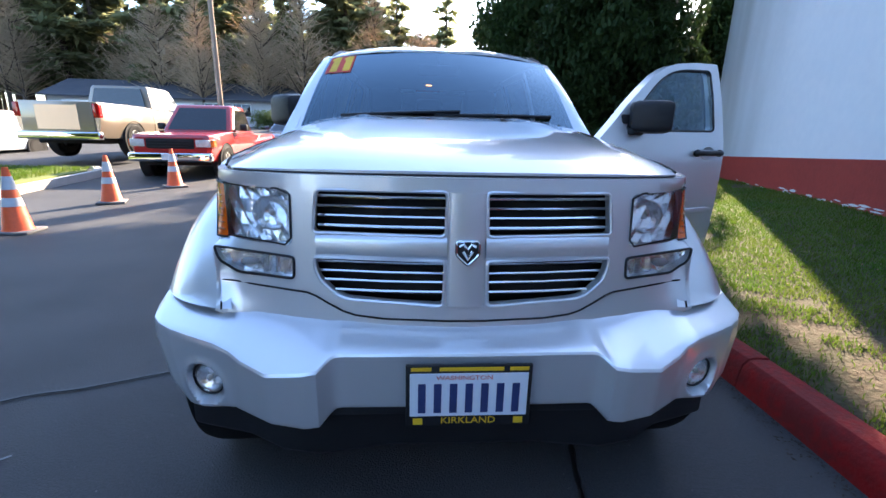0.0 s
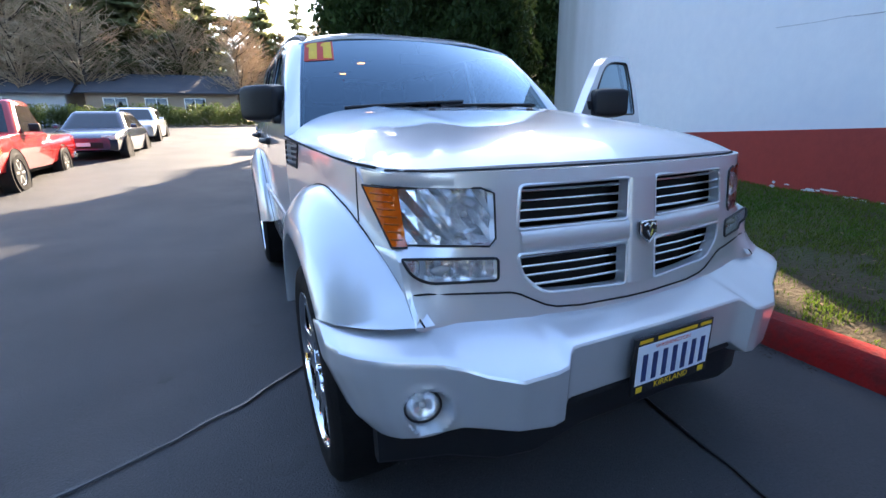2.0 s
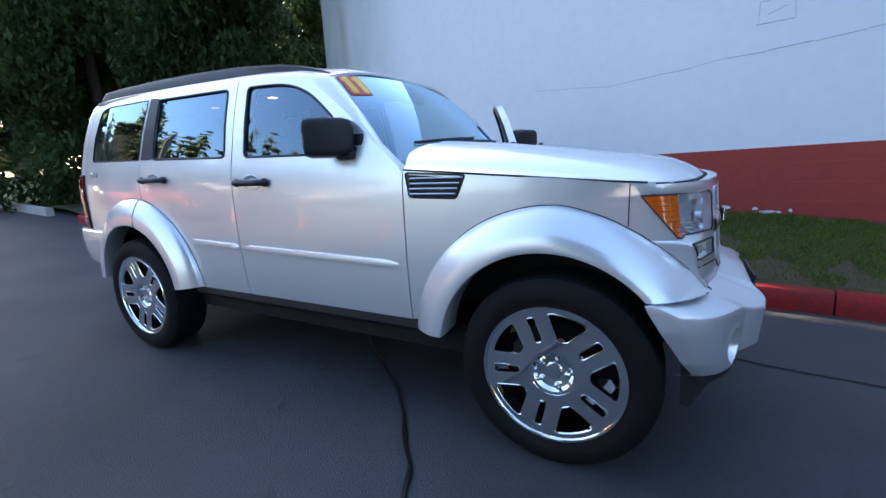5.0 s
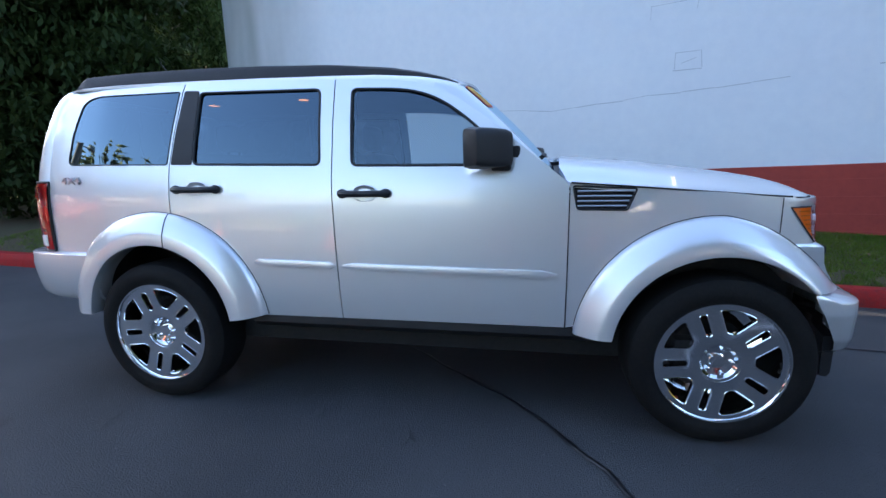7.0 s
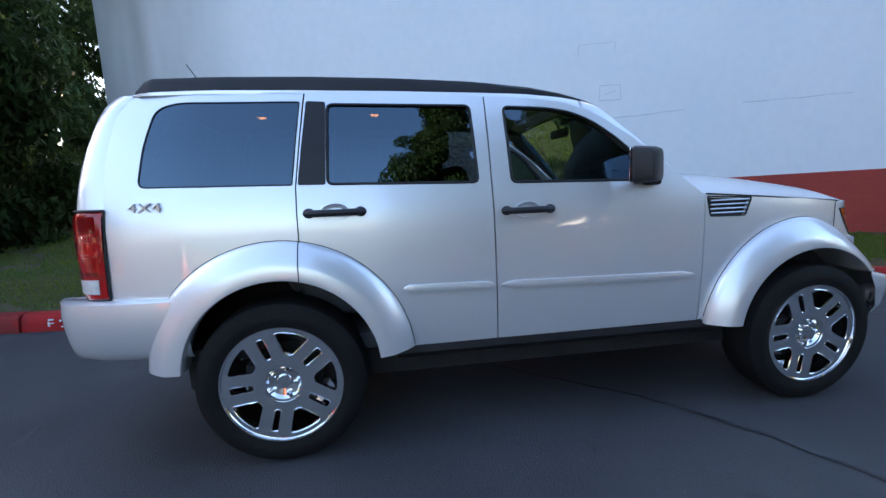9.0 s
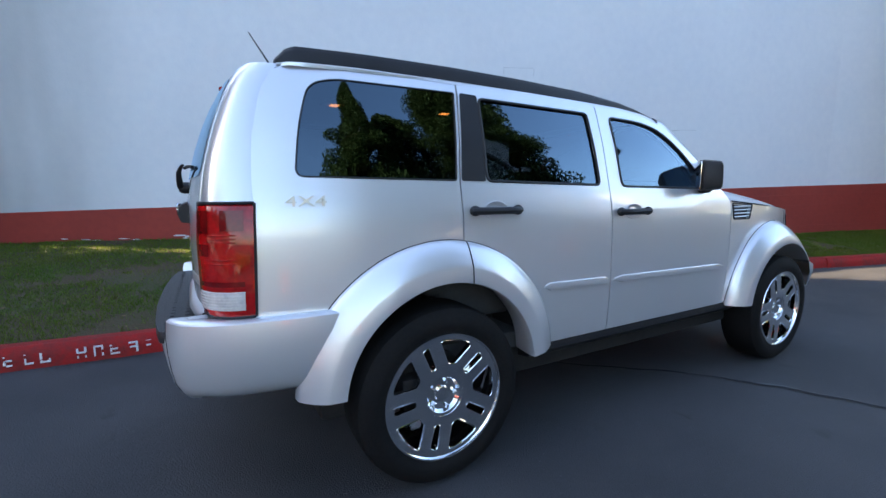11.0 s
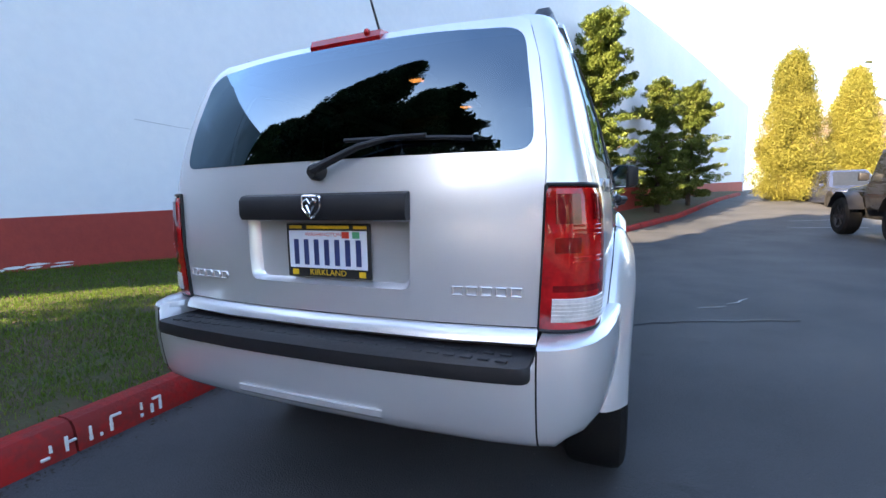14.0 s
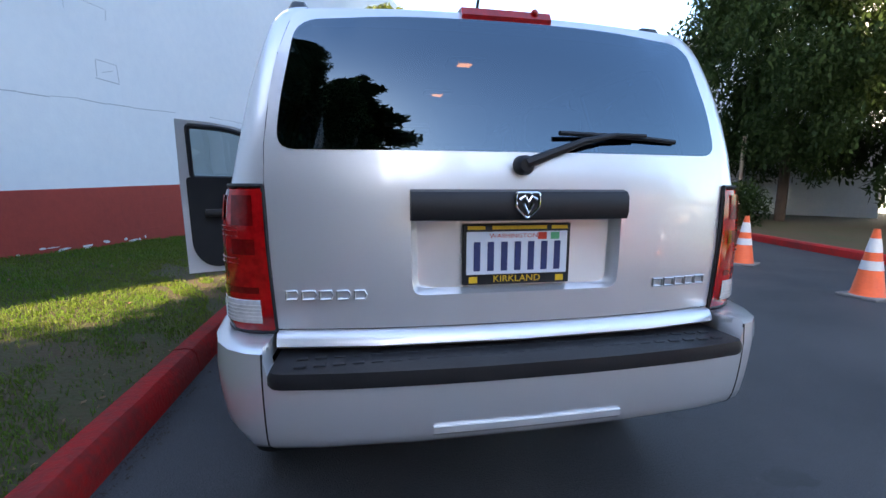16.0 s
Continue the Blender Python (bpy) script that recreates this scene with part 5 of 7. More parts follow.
both(part("windscreen_pillar", bm, "silver", suv))
# price sticker: 11 in yellow on red
bm = bmesh.new()
sheet(bm, [(-0.975, 0.715), (-0.755, 0.715), (-0.755, 0.980), (-0.975, 0.980)], lambda u, v: screen(u, v, 0.003), (), 0.05, 0)
st = part("windscreen_sticker", bm, "sticker_red", suv, "red sticker with yellow numerals 11")
bm = bmesh.new()
for u0 in (-0.972, -0.862):
    sheet(bm, [(u0 + 0.030, 0.735), (u0 + 0.092, 0.735), (u0 + 0.092, 0.968), (u0 + 0.048, 0.968), (u0 + 0.014, 0.944), (u0 + 0.012, 0.912), (u0 + 0.030, 0.910)], lambda u, v: screen(u, v, 0.0045), (), 0.05, 0)
part("numeral", bm, "yellow", st)
# wipers
for x0, u1 in ((0.10, -0.72), (0.62, -0.05)):
    bm = bmesh.new()
    p = [screen(x0 / 0.745 + (u1 - x0 / 0.745) * t, 0.215 - 0.045 * t, 0.012) for t in (0, 0.2, 0.5, 0.8, 1)]
    tube(bm, p, [0.010, 0.008, 0.007, 0.006, 0.004], 6)
    tube(bm, [Vector(q) + Vector((0, 0.012, 0.004)) for q in p[1:]], 0.006, 5)
    part("wiper", bm, "black_plastic", suv, "black wiper")
for x in (-0.25, 0.26):
    bm = bmesh.new()
    box(bm, x - 0.014, x + 0.014, 0.340, 0.362, hood(x, 0.35)[2] - 0.004, hood(x, 0.35)[2] + 0.009, 0.004)
    part("washer_nozzle", bm, "black_plastic", suv)

# tailgate with the window and number plate recess
def gate(x, z):
    return (x, rear_y(x, z), z)


gp = [(-0.655, 0.818), (0.655, 0.818), (0.664, 1.0), (0.670, 1.20), (0.668, 1.30), (0.656, 1.42), (0.634, 1.55), (0.600, 1.66), (0.57, 1.682), (0.3, 1.692), (0, 1.695), (-0.3, 1.692), (-0.57, 1.682), (-0.600, 1.66), (-0.634, 1.55), (-0.656, 1.42), (-0.668, 1.30), (-0.670, 1.20), (-0.664, 1.0)]
glass_hole = rounded([(-0.640, 1.288), (0.640, 1.288), (0.630, 1.40), (0.590, 1.640), (0.30, 1.662), (0, 1.668), (-0.30, 1.662), (-0.590, 1.640), (-0.630, 1.40)], [0.05, 0.05, 0.1, 0.06, 0.1, 0.1, 0.1, 0.06, 0.1], 5)
recess = rounded([(-0.303, 1.110), (-0.299, 0.906), (0.299, 0.906), (0.303, 1.110)], [0.004, 0.03, 0.03, 0.004], 4)
bm = bmesh.new()
sheet(bm, gp, gate, [glass_hole, recess], 0.05, 0.02, lambda p: (0, -1, 0))
tg = part("tailgate", bm, "silver", suv, "silver tailgate")
bm = bmesh.new()
outer = [Vector(gate(*p)) for p in dense(recess, 0.03)]
cx, cz = 0.0, 1.01
inner = [Vector((p.x * 0.93, 3.628, cz + (p.z - cz) * 0.90)) for p in outer]
loft(bm, [outer, [a.lerp(b, 0.15) + Vector((0, -0.006, 0)) for a, b in zip(outer, inner)], [a.lerp(b, 0.85) + Vector((0, -0.004, 0)) for a, b in zip(outer, inner)], inner], caps=False)
bm.faces.new([v for v in bm.verts[-len(inner):]])
part("plate_recess", bm, "silver", tg)
bm = bmesh.new()
sheet(bm, glass_hole, lambda x, z: (x, rear_y(x, z) + 0.002, z), (), 0.08, 0)
part("rear_glass", bm, "glass_dark", tg, "dark tinted rear glass")
bm = bmesh.new()
loft(bm, [[(x, rear_y(x, 1.15) + dy, z) for dy, z in ((0.002, 1.188), (0.022, 1.182), (0.032, 1.168), (0.034, 1.125), (0.026, 1.108), (0.0, 1.106), (-0.02, 1.11))] for x in [-0.304, -0.300, -0.2, -0.1, 0, 0.1, 0.2, 0.300, 0.304]])
gar = part("plate_garnish", bm, "black_plastic", tg, "black grip bar above the number plate")
bm = bmesh.new()
shield2 = rounded([(-0.032, 0.032), (0.032, 0.032), (0.032, -0.006), (0.0, -0.036), (-0.032, -0.006)], 0.008, 3)
sheet(bm, shield2, lambda x, z: (x, rear_y(x, 1.15) + 0.040, 1.148 + z), (), 0.02, 0.012, lambda p: (0, -1, 0))
bd2 = part("badge", bm, "black_plastic", gar, "chrome edged shield badge")
bm = bmesh.new()
tube(bm, [(x, rear_y(x, 1.15) + 0.040, 1.148 + z) for x, z in shield2 + shield2[:1]], 0.0035, 6)
tube(bm, [(x, rear_y(x, 1.15) + 0.043, 1.148 + z) for x, z in ((-0.024, 0.014), (-0.010, 0.022), (0, 0.008), (0.010, 0.022), (0.024, 0.014))], 0.005, 6)
tube(bm, [(x, rear_y(x, 1.15) + 0.043, 1.148 + z) for x, z in ((-0.013, 0.004), (0, -0.020), (0.013, 0.004))], 0.0055, 6)
part("badge_rim", bm, "chrome", bd2)
# ledge at the tailgate's foot
bm = bmesh.new()
loft(bm, [[(x, rear_y(x, 0.82) + dy, z) for dy, z in ((-0.004, 0.814), (0.012, 0.808), (0.024, 0.792), (0.028, 0.778), (0.0, 0.762))] for x in (-0.655, -0.4, 0, 0.4, 0.655)], closed=False)
part("tailgate_lip", bm, "silver", tg)
# rear wiper
bm = bmesh.new()
lathe(bm, [(0.0, 0.045), (0.018, 0.044), (0.026, 0.030), (0.027, 0.0)], Matrix.Translation((0, rear_y(0, 1.252) - 0.004, 1.252)) @ Matrix.Rotation(radians(-90), 4, "X"), 20)
pw = [(0.0, 3.692, 1.255), (-0.06, 3.694, 1.278), (-0.16, 3.690, 1.315), (-0.26, 3.676, 1.335), (-0.36, 3.665, 1.337)]
tube(bm, pw, [0.015, 0.013, 0.010, 0.007, 0.005], 8)
tube(bm, [(-0.10, 3.668, 1.338), (-0.26, 3.655, 1.336), (-0.40, 3.642, 1.330), (-0.48, 3.630, 1.325)], 0.007, 6)
part("rear_wiper", bm, "black_plastic", tg, "black rear wiper")
# high stop lamp
bm = bmesh.new()
loft(bm, [[(x, rear_y(x, 1.69) - 0.012 + dy, 1.668 + dz) for dy, dz in ((-0.02, 0.0), (0.034, 0.0), (0.038, 0.012), (0.026, 0.034), (-0.02, 0.040))] for x in (-0.135, -0.13, -0.05, 0.05, 0.13, 0.135)])
sl = part("high_stop_lamp", bm, "red_lens", tg, "red high stop lamp")
bm = bmesh.new()
bmesh.ops.create_uvsphere(bm, u_segments=12, v_segments=8, radius=0.012, matrix=Matrix.Translation((-0.085, 3.498, 1.698)))
part("washer_nozzle", bm, "red_lens", sl)

# rear corner posts between the side panel and the tailgate
def corner_ring(z):
    ys = float(np.interp(z, [0.80, 1.20, 1.262, 1.38, 1.50, 1.60, 1.664, 1.694], [3.470, 3.455, 3.462, 3.452, 3.432, 3.405, 3.365, 3.32]))
    a = Vector(side(0)(ys - 0.004, z))
    xg = float(np.interp(z, [0.842, 1.0, 1.20, 1.30, 1.42, 1.55, 1.66, 1.69], [0.657, 0.666, 0.672, 0.670, 0.658, 0.636, 0.602, 0.56]))
    b = Vector((-xg, rear_y(xg, z) - 0.002, z))
    c = Vector((a.x - 0.003, b.y * 0.90 + a.y * 0.10, z))
    return [(1 - t) ** 2 * a + 2 * t * (1 - t) * c + t * t * b for t in [k / 10 for k in range(11)]]


bm = bmesh.new()
loft(bm, [corner_ring(z) for z in (1.198, 1.24, 1.30, 1.38, 1.46, 1.54, 1.60, 1.64, 1.67, 1.69)], closed=False)
both(part("corner_post", bm, "silver", suv, smooth=50))
bm = bmesh.new()
loft(bm, [[p + Vector((0.012, -0.012, 0)) for p in corner_ring(z)] for z in (0.78, 1.0, 1.21)], closed=False)
both(part("lamp_backing", bm, "black_plastic", suv))


def tail_lamp():
    def ring(z, grow):
        r = corner_ring(z)
        c = Vector((-0.60, 3.36, z))
        return [p + (p - c).normalized() * grow for p in r]
    bm = bmesh.new()
    loft(bm, [ring(z, g) for z, g in ((0.812, 0.0), (0.816, 0.010), (0.835, 0.014), (0.90, 0.0155), (1.05, 0.016), (1.16, 0.014), (1.186, 0.010), (1.192, 0.0))], closed=False)
    tl = part("tail_lamp", bm, "red_lens", suv, "tall red tail lamp with a clear reversing section")
    bm = bmesh.new()
    loft(bm, [ring(z, g)[1:10] for z, g in ((0.836, 0.0140), (0.838, 0.0175), (0.850, 0.0180), (0.886, 0.0185), (0.899, 0.0180), (0.901, 0.0150))], closed=False)
    part("reversing_lens", bm, "white_lens", tl, "clear ribbed reversing lens")
    for z in (0.846, 0.856, 0.866, 0.876, 0.886):
        bm = bmesh.new()
        tube(bm, ring(z, 0.0180)[1:10], 0.0024, 5)
        part("lens_rib", bm, "white_lens", tl)
    # dark housing panels and brighter ribs seen in the red lens
    for z0, z1, i0, i1 in ((1.105, 1.172, 1, 5), (1.095, 1.172, 6, 10), (0.918, 0.935, 1, 10), (1.020, 1.060, 6, 10)):
        bm = bmesh.new()
        loft(bm, [ring(z, 0.0172)[i0:i1] for z in (z0, (z0 + z1) / 2, z1)], closed=False)
        part("lens_panel", bm, "red_dark", tl, "dark red lens panel")
    for z in (0.995, 1.008, 1.066, 1.078, 1.090):
        bm = bmesh.new()
        tube(bm, ring(z, 0.0158)[2:8], 0.0026, 5)
        part("lens_rib", bm, "red_lens", tl)
    bm = bmesh.new()
    tube(bm, ring(1.196, 0.006), 0.006, 6), tube(bm, ring(0.812, 0.006), 0.006, 6)
    tube(bm, [ring(z, 0.006)[0] for z in (0.812, 1.0, 1.196)], 0.006, 6), tube(bm, [ring(z, 0.006)[-1] for z in (0.812, 1.0, 1.196)], 0.006, 6)
    part("lamp_gasket", bm, "black_plastic", tl)
    return tl


mirrored_tree(tail_lamp(), suv)

# rear bumper: plan rings at several heights
def bumper_ring(z, grow=0.0):
    pts = [(-0.862, 3.150), (-0.858, 3.30), (-0.848, 3.42), (-0.828, 3.55), (-0.800, 3.632), (-0.762, 3.690), (-0.712, 3.728), (-0.672, 3.742), (-0.660, 3.748), (-0.55, 3.768), (-0.30, 3.788), (0, 3.793)]
    pts = pts + [(-x, y) for x, y in pts[-2::-1]]
    dip = min(max((z - 0.66) / 0.14, 0), 1) * 0.055
    def pull(x):
        return x * (1 + grow / 0.9) if abs(x) > 0.75 else x
    return [(pull(x), 3.16 + (y - 3.16) * (1 + grow / 0.6), z - (dip if abs(x) < 0.665 else 0)) for x, y in pts]


bm = bmesh.new()
loft(bm, [bumper_ring(z, g) for z, g in ((0.800, -0.085), (0.806, -0.050), (0.806, -0.012), (0.797, 0.0), (0.74, 0.004), (0.68, 0.001), (0.62, -0.006), (0.575, -0.015), (0.548, -0.027), (0.528, -0.048), (0.520, -0.075), (0.53, -0.14))], closed=False)
rb = part("rear_bumper", bm, "silver", suv, "silver rear bumper", 40)
for s in (-1, 1):
    bm = bmesh.new()
    sheet(bm, [(s * x, y) for x, y in ((0.846, 3.20), (0.828, 3.45), (0.775, 3.62), (0.735, 3.68), (0.668, 3.705), (0.66, 3.40), (0.67, 3.20))], lambda x, y: (x, y, 0.8035), (), 0.08, 0.05, lambda p: (0, 0, -1))
    part("bumper_top", bm, "silver", rb)
bm = bmesh.new()
pad = rounded([(-0.655, 3.60), (0.655, 3.60), (0.660, 3.766), (0.5, 3.790), (0.2, 3.808), (-0.2, 3.808), (-0.5, 3.790), (-0.660, 3.766)], [0.01, 0.01, 0.03, 0.1, 0.1, 0.1, 0.1, 0.03], 3)
loft(bm, [[(x * s, 3.70 + (y - 3.70) * s, z) for x, y in pad] for s, z in ((0.995, 0.716), (1.004, 0.724), (1.004, 0.744), (0.992, 0.756), (0.5, 0.760))])
pd = part("bumper_pad", bm, "black_plastic", rb, "black ribbed step pad")
for i in range(26):
    for j in range(2):
        x = -0.60 + i * 0.0468
        bm = bmesh.new()
        box(bm, x, x + 0.030, 3.680 + j * 0.050, 3.695 + j * 0.050, 0.7545, 0.7615, 0.0015, 1)
        part("tread_bar", bm, "black_plastic", pd)
for s in (-1, 1):
    bm = bmesh.new()
    tube(bm, [(s * -bumper_ring(z, g)[7][0], bumper_ring(z, g)[7][1] - 0.001, z) for z, g in ((0.797, 0.0), (0.74, 0.004), (0.68, 0.001), (0.62, -0.006), (0.575, -0.015), (0.548, -0.027), (0.528, -0.048))], 0.0030, 5)
    part("bumper_seam", bm, "underbody", rb)
bm = bmesh.new()
loft(bm, [[(x, 3.790 - 0.05 * x * x - 0.014 + dy, z) for dy, z in ((0.0, 0.592), (0.010, 0.590), (0.009, 0.572), (-0.004, 0.560))] for x in (-0.26, -0.25, -0.12, 0, 0.12, 0.25, 0.26)], closed=False)
part("tow_cover", bm, "silver", rb, "small cover strip in the bumper")


# number plates
def text_mesh(body, size, mat, parent, m, name, extrude=0.0012, width=1.0):
    cu = bpy.data.curves.new(name, "FONT")
    cu.body, cu.size, cu.extrude, cu.align_x, cu.align_y, cu.resolution_u = body, size, extrude, "CENTER", "CENTER", 3
    ob = new(name + "_source", cu)
    dg = bpy.context.evaluated_depsgraph_get()
    me = bpy.data.meshes.new_from_object(ob.evaluated_get(dg))
    bpy.data.objects.remove(ob)
    me.transform(m @ Matrix.Diagonal((width, 1, 1, 1)))
    me.materials.clear()
    me.materials.append(M[mat])
    o = new(name, me)
    o.parent = parent
    return o


def number_plate(m, rear):
    """Washington plate in a dealer's black and yellow surround. Local x to the right, y up, z out."""
    bm = bmesh.new()
    box(bm, -0.158, 0.158, -0.086, 0.086, -0.006, 0.004, 0.003, 2)
    fr = part("plate_surround", bm, "black_plastic", suv, "black number plate surround with yellow lettering")
    fr.matrix_basis = m
    bm = bmesh.new()
    box(bm, -0.148, 0.148, -0.056, 0.064, 0.0035, 0.0055, 0.001, 1)
    pl = part("number_plate", bm, "plate_white", fr, "white and pale blue number plate")
    text_mesh("WASHINGTON", 0.0165, "sticker_red", pl, Matrix.Translation((-0.012, 0.0515, 0.0056)), "state_name", 0.0004, 1.25)
    for i in range(7):
        bm = bmesh.new()
        x = -0.118 + i * 0.0393
        box(bm, x - 0.0095, x + 0.0095, -0.046, 0.036, 0.0055, 0.0066, 0.0008, 1)
        part("plate_bar", bm, "plate_blue", pl)
    if rear:
        for x, mm in ((0.072, "sticker_red"), (0.110, "green_sticker")):
            bm = bmesh.new()
            box(bm, x - 0.013, x + 0.013, 0.041, 0.061, 0.0055, 0.0064)
            part("registration_sticker", bm, mm, pl)
    text_mesh("KIRKLAND", 0.026, "yellow", fr, Matrix.Translation((0, -0.070, 0.0042)), "dealer_town", 0.0004, 1.12)
    bm = bmesh.new()
    for x0, x1 in ((-0.145, -0.095), (-0.075, 0.085), (0.100, 0.148)):
        box(bm, x0, x1, 0.070, 0.080, 0.0040, 0.0046)
    part("dealer_name_bar", bm, "yellow", fr)
    for x in (-0.128, 0.128):
        bm = bmesh.new()
        box(bm, x - 0.012, x + 0.012, -0.080, -0.062, 0.0040, 0.0046, 0.0002, 1)
        part("dealer_mark", bm, "yellow", fr)


number_plate(Matrix.Translation((0, -0.708, 0.560)) @ Matrix.Rotation(radians(90), 4, "X"), False)
number_plate(Matrix.Translation((0, 3.640, 1.008)) @ Matrix.Rotation(math.pi, 4, "Z") @ Matrix.Rotation(radians(90), 4, "X"), True)
bm = bmesh.new()
box(bm, -0.10, 0.10, -0.70, -0.66, 0.52, 0.60, 0.004)
part("plate_bracket", bm, "black_plastic", suv)

# lettering and badges
back = Matrix.Rotation(math.pi, 4, "Z") @ Matrix.Rotation(radians(90), 4, "X")
for i, w in enumerate((0.018, 0.022, 0.020, 0.020, 0.018)):
    bm = bmesh.new()
    x = 0.612 - i * 0.044
    tube(bm, [(x - sx * w, rear_y(x, 0.91) + 0.004, 0.912 + sz * 0.011) for sx, sz in ((-0.8, -1), (0.6, -1), (0.9, 0), (0.6, 1), (-0.8, 1), (-0.8, -1))], 0.0035, 5)
    part("maker_badge", bm, "wheel_metal", tg, "small chrome badge shape")
for i in range(5):
    bm = bmesh.new()
    x = -0.440 - i * 0.040
    tube(bm, [(x - sx * 0.016, rear_y(x, 0.905) + 0.004, 0.912 + sz * 0.011) for sx, sz in ((-0.9, -1), (0.9, -1), (0.9, 1), (-0.9, 1), (-0.9, -1))], 0.0035, 5)
    part("model_badge", bm, "wheel_metal", tg, "small chrome badge shape")
for s in (-1, 1):
    text_mesh("4X4", 0.056, "chrome", q if s < 0 else suv, Matrix.Translation((s * (width_at(3.28, 1.198) + 0.002), 3.285, 1.198)) @ Matrix.Rotation(radians(98 * s), 4, "Z") @ Matrix.Rotation(radians(90), 4, "X"), "drive_badge", 0.006, 1.5).data.materials[0] = M["wheel_metal"]
# aerial
bm = bmesh.new()
lathe(bm, [(0.0, 0.03), (0.008, 0.03), (0.012, 0.012), (0.028, 0.0), (0.0, 0.0)], Matrix.Translation((0.02, 3.20, roof(0, 3.20)[2] - 0.002)), 16)
tube(bm, [(0.02, 3.20, 1.75), (0.02, 3.27, 1.86), (0.02, 3.36, 2.0)], [0.006, 0.005, 0.0025], 6)
part("aerial", bm, "black_plastic", suv, "short black roof aerial")

# interior
bm = bmesh.new()
box(bm, -0.74, 0.74, 0.6, 3.3, 0.46, 0.55, 0.02)
part("cabin_floor", bm, "interior", suv)
bm = bmesh.new()
loft(bm, [[(x, y, z) for y, z in ((0.62, 0.60), (0.68, 1.165), (0.86, 1.175), (1.02, 1.13), (1.05, 1.02), (0.98, 0.75), (0.9, 0.60))] for x in (-0.745, -0.5, 0, 0.5, 0.745)])
part("dashboard", bm, "interior", suv, "dark grey dashboard")
bm = bmesh.new()
pts = [(0.36 + 0.185 * math.cos(a), 1.10 + 0.07 * math.sin(a), 1.09 + 0.172 * math.sin(a)) for a in (2 * math.pi * k / 28 for k in range(29))]
tube(bm, pts, 0.014, 8)
tube(bm, [(0.18, 1.10, 1.09), (0.36, 1.09, 1.08), (0.54, 1.10, 1.09)], 0.018, 8), tube(bm, [(0.36, 1.09, 1.08), (0.36, 0.9, 1.0)], 0.03, 8)
part("steering_wheel", bm, "black_plastic", suv, "black steering wheel")


def seat(x0, x1, y, wide=False):
    s = new("seat")
    s.parent = suv
    s["label"] = "dark grey cloth seat"
    bm = bmesh.new()
    box(bm, x0, x1, y, y + 0.50, 0.62, 0.82, 0.05, 3)
    part("seat_cushion", bm, "interior", s)
    bm = bmesh.new()
    box(bm, x0, x1, y + 0.40, y + 0.56, 0.75, 1.36, 0.06, 3, Matrix.Translation((0, y + 0.48, 0.8)) @ Matrix.Rotation(radians(-14), 4, "X") @ Matrix.Translation((0, -y - 0.48, -0.8)))
    part("seat_back", bm, "interior", s)
    for k in range(3 if wide else 1):
        xc = x0 + (x1 - x0) * (k + 0.5) / (3 if wide else 1)
        bm = bmesh.new()
        box(bm, xc - 0.13, xc + 0.13, y + 0.60, y + 0.70, 1.37, 1.55, 0.045, 3)
        tube(bm, [(xc - 0.06, y + 0.64, 1.30), (xc - 0.06, y + 0.65, 1.40)], 0.008, 6), tube(bm, [(xc + 0.06, y + 0.64, 1.30), (xc + 0.06, y + 0.65, 1.40)], 0.008, 6)
        part("headrest", bm, "interior", s)


seat(-0.62, -0.12, 1.30), seat(0.12, 0.62, 1.30), seat(-0.68, 0.68, 2.20, True)
bm = bmesh.new()
box(bm, -0.12, 0.12, 1.055, 1.085, 1.535, 1.595, 0.012)
tube(bm, [(0, 1.07, 1.59), (0, 1.10, 1.65)], 0.008, 6)
part("rear_view_mirror", bm, "black_plastic", suv)
bm = bmesh.new()
sheet(bm, [(-0.64, 1.25), (0.64, 1.25), (0.64, 3.36), (-0.64, 3.36)], lambda x, y: (x, y, roof(x, y)[2] - 0.03), (), 0.2, 0)
part("headliner", bm, "headliner", suv, "grey headliner")
for y in (2.29, 2.96):
    z = roof(0, y)[2] - 0.034
    bm = bmesh.new()
    box(bm, -0.075, 0.075, y - 0.06, y + 0.06, z - 0.016, z, 0.006)
    dl = part("dome_lamp", bm, "headliner", suv, "lit dome lamp in the headliner")
    bm = bmesh.new()
    box(bm, -0.028, 0.028, y - 0.022, y + 0.022, z - 0.022, z - 0.0165, 0.002)
    part("lamp_glass", bm, "lamp_warm", dl, "warm glowing lamp glass")

ribbon("tar_seam", [(0.10, 1.75), (-0.38, 1.20), (-0.67, 0.86), (-0.90, 0.68), (-1.15, 0.50), (-1.40, 0.36), (-1.95, 0.15), (-2.5, -0.05)], 0.014, "tar", "black tar sealed crack in the asphalt")
ribbon("tar_seam", [(0.55, 0.30), (0.44, -0.50), (0.38, -0.85), (0.34, -1.15), (0.20, -2.1)], 0.012, "tar", "thin dark crack in the asphalt")
ribbon("chalk_scratch", [(-1.62, -0.21), (-1.99, -0.45)], 0.010, "chalk", "pale scratch across the asphalt", z=0.009)
ribbon("chalk_scratch", [(-1.93, -0.50), (-2.05, -0.62), (-2.20, -0.86), (-2.09, -0.86)], 0.014, "chalk", "pale scratch across the asphalt", z=0.009)
for a, b in (((-5.3, -10.4), (-7.3, -10.6)), ((-5.9, -12.3), (-8.6, -13.2))):
    ribbon("road_line", [a, b], 0.05, "chalk", "faded white line on the road", wob=0.004, z=0.012)


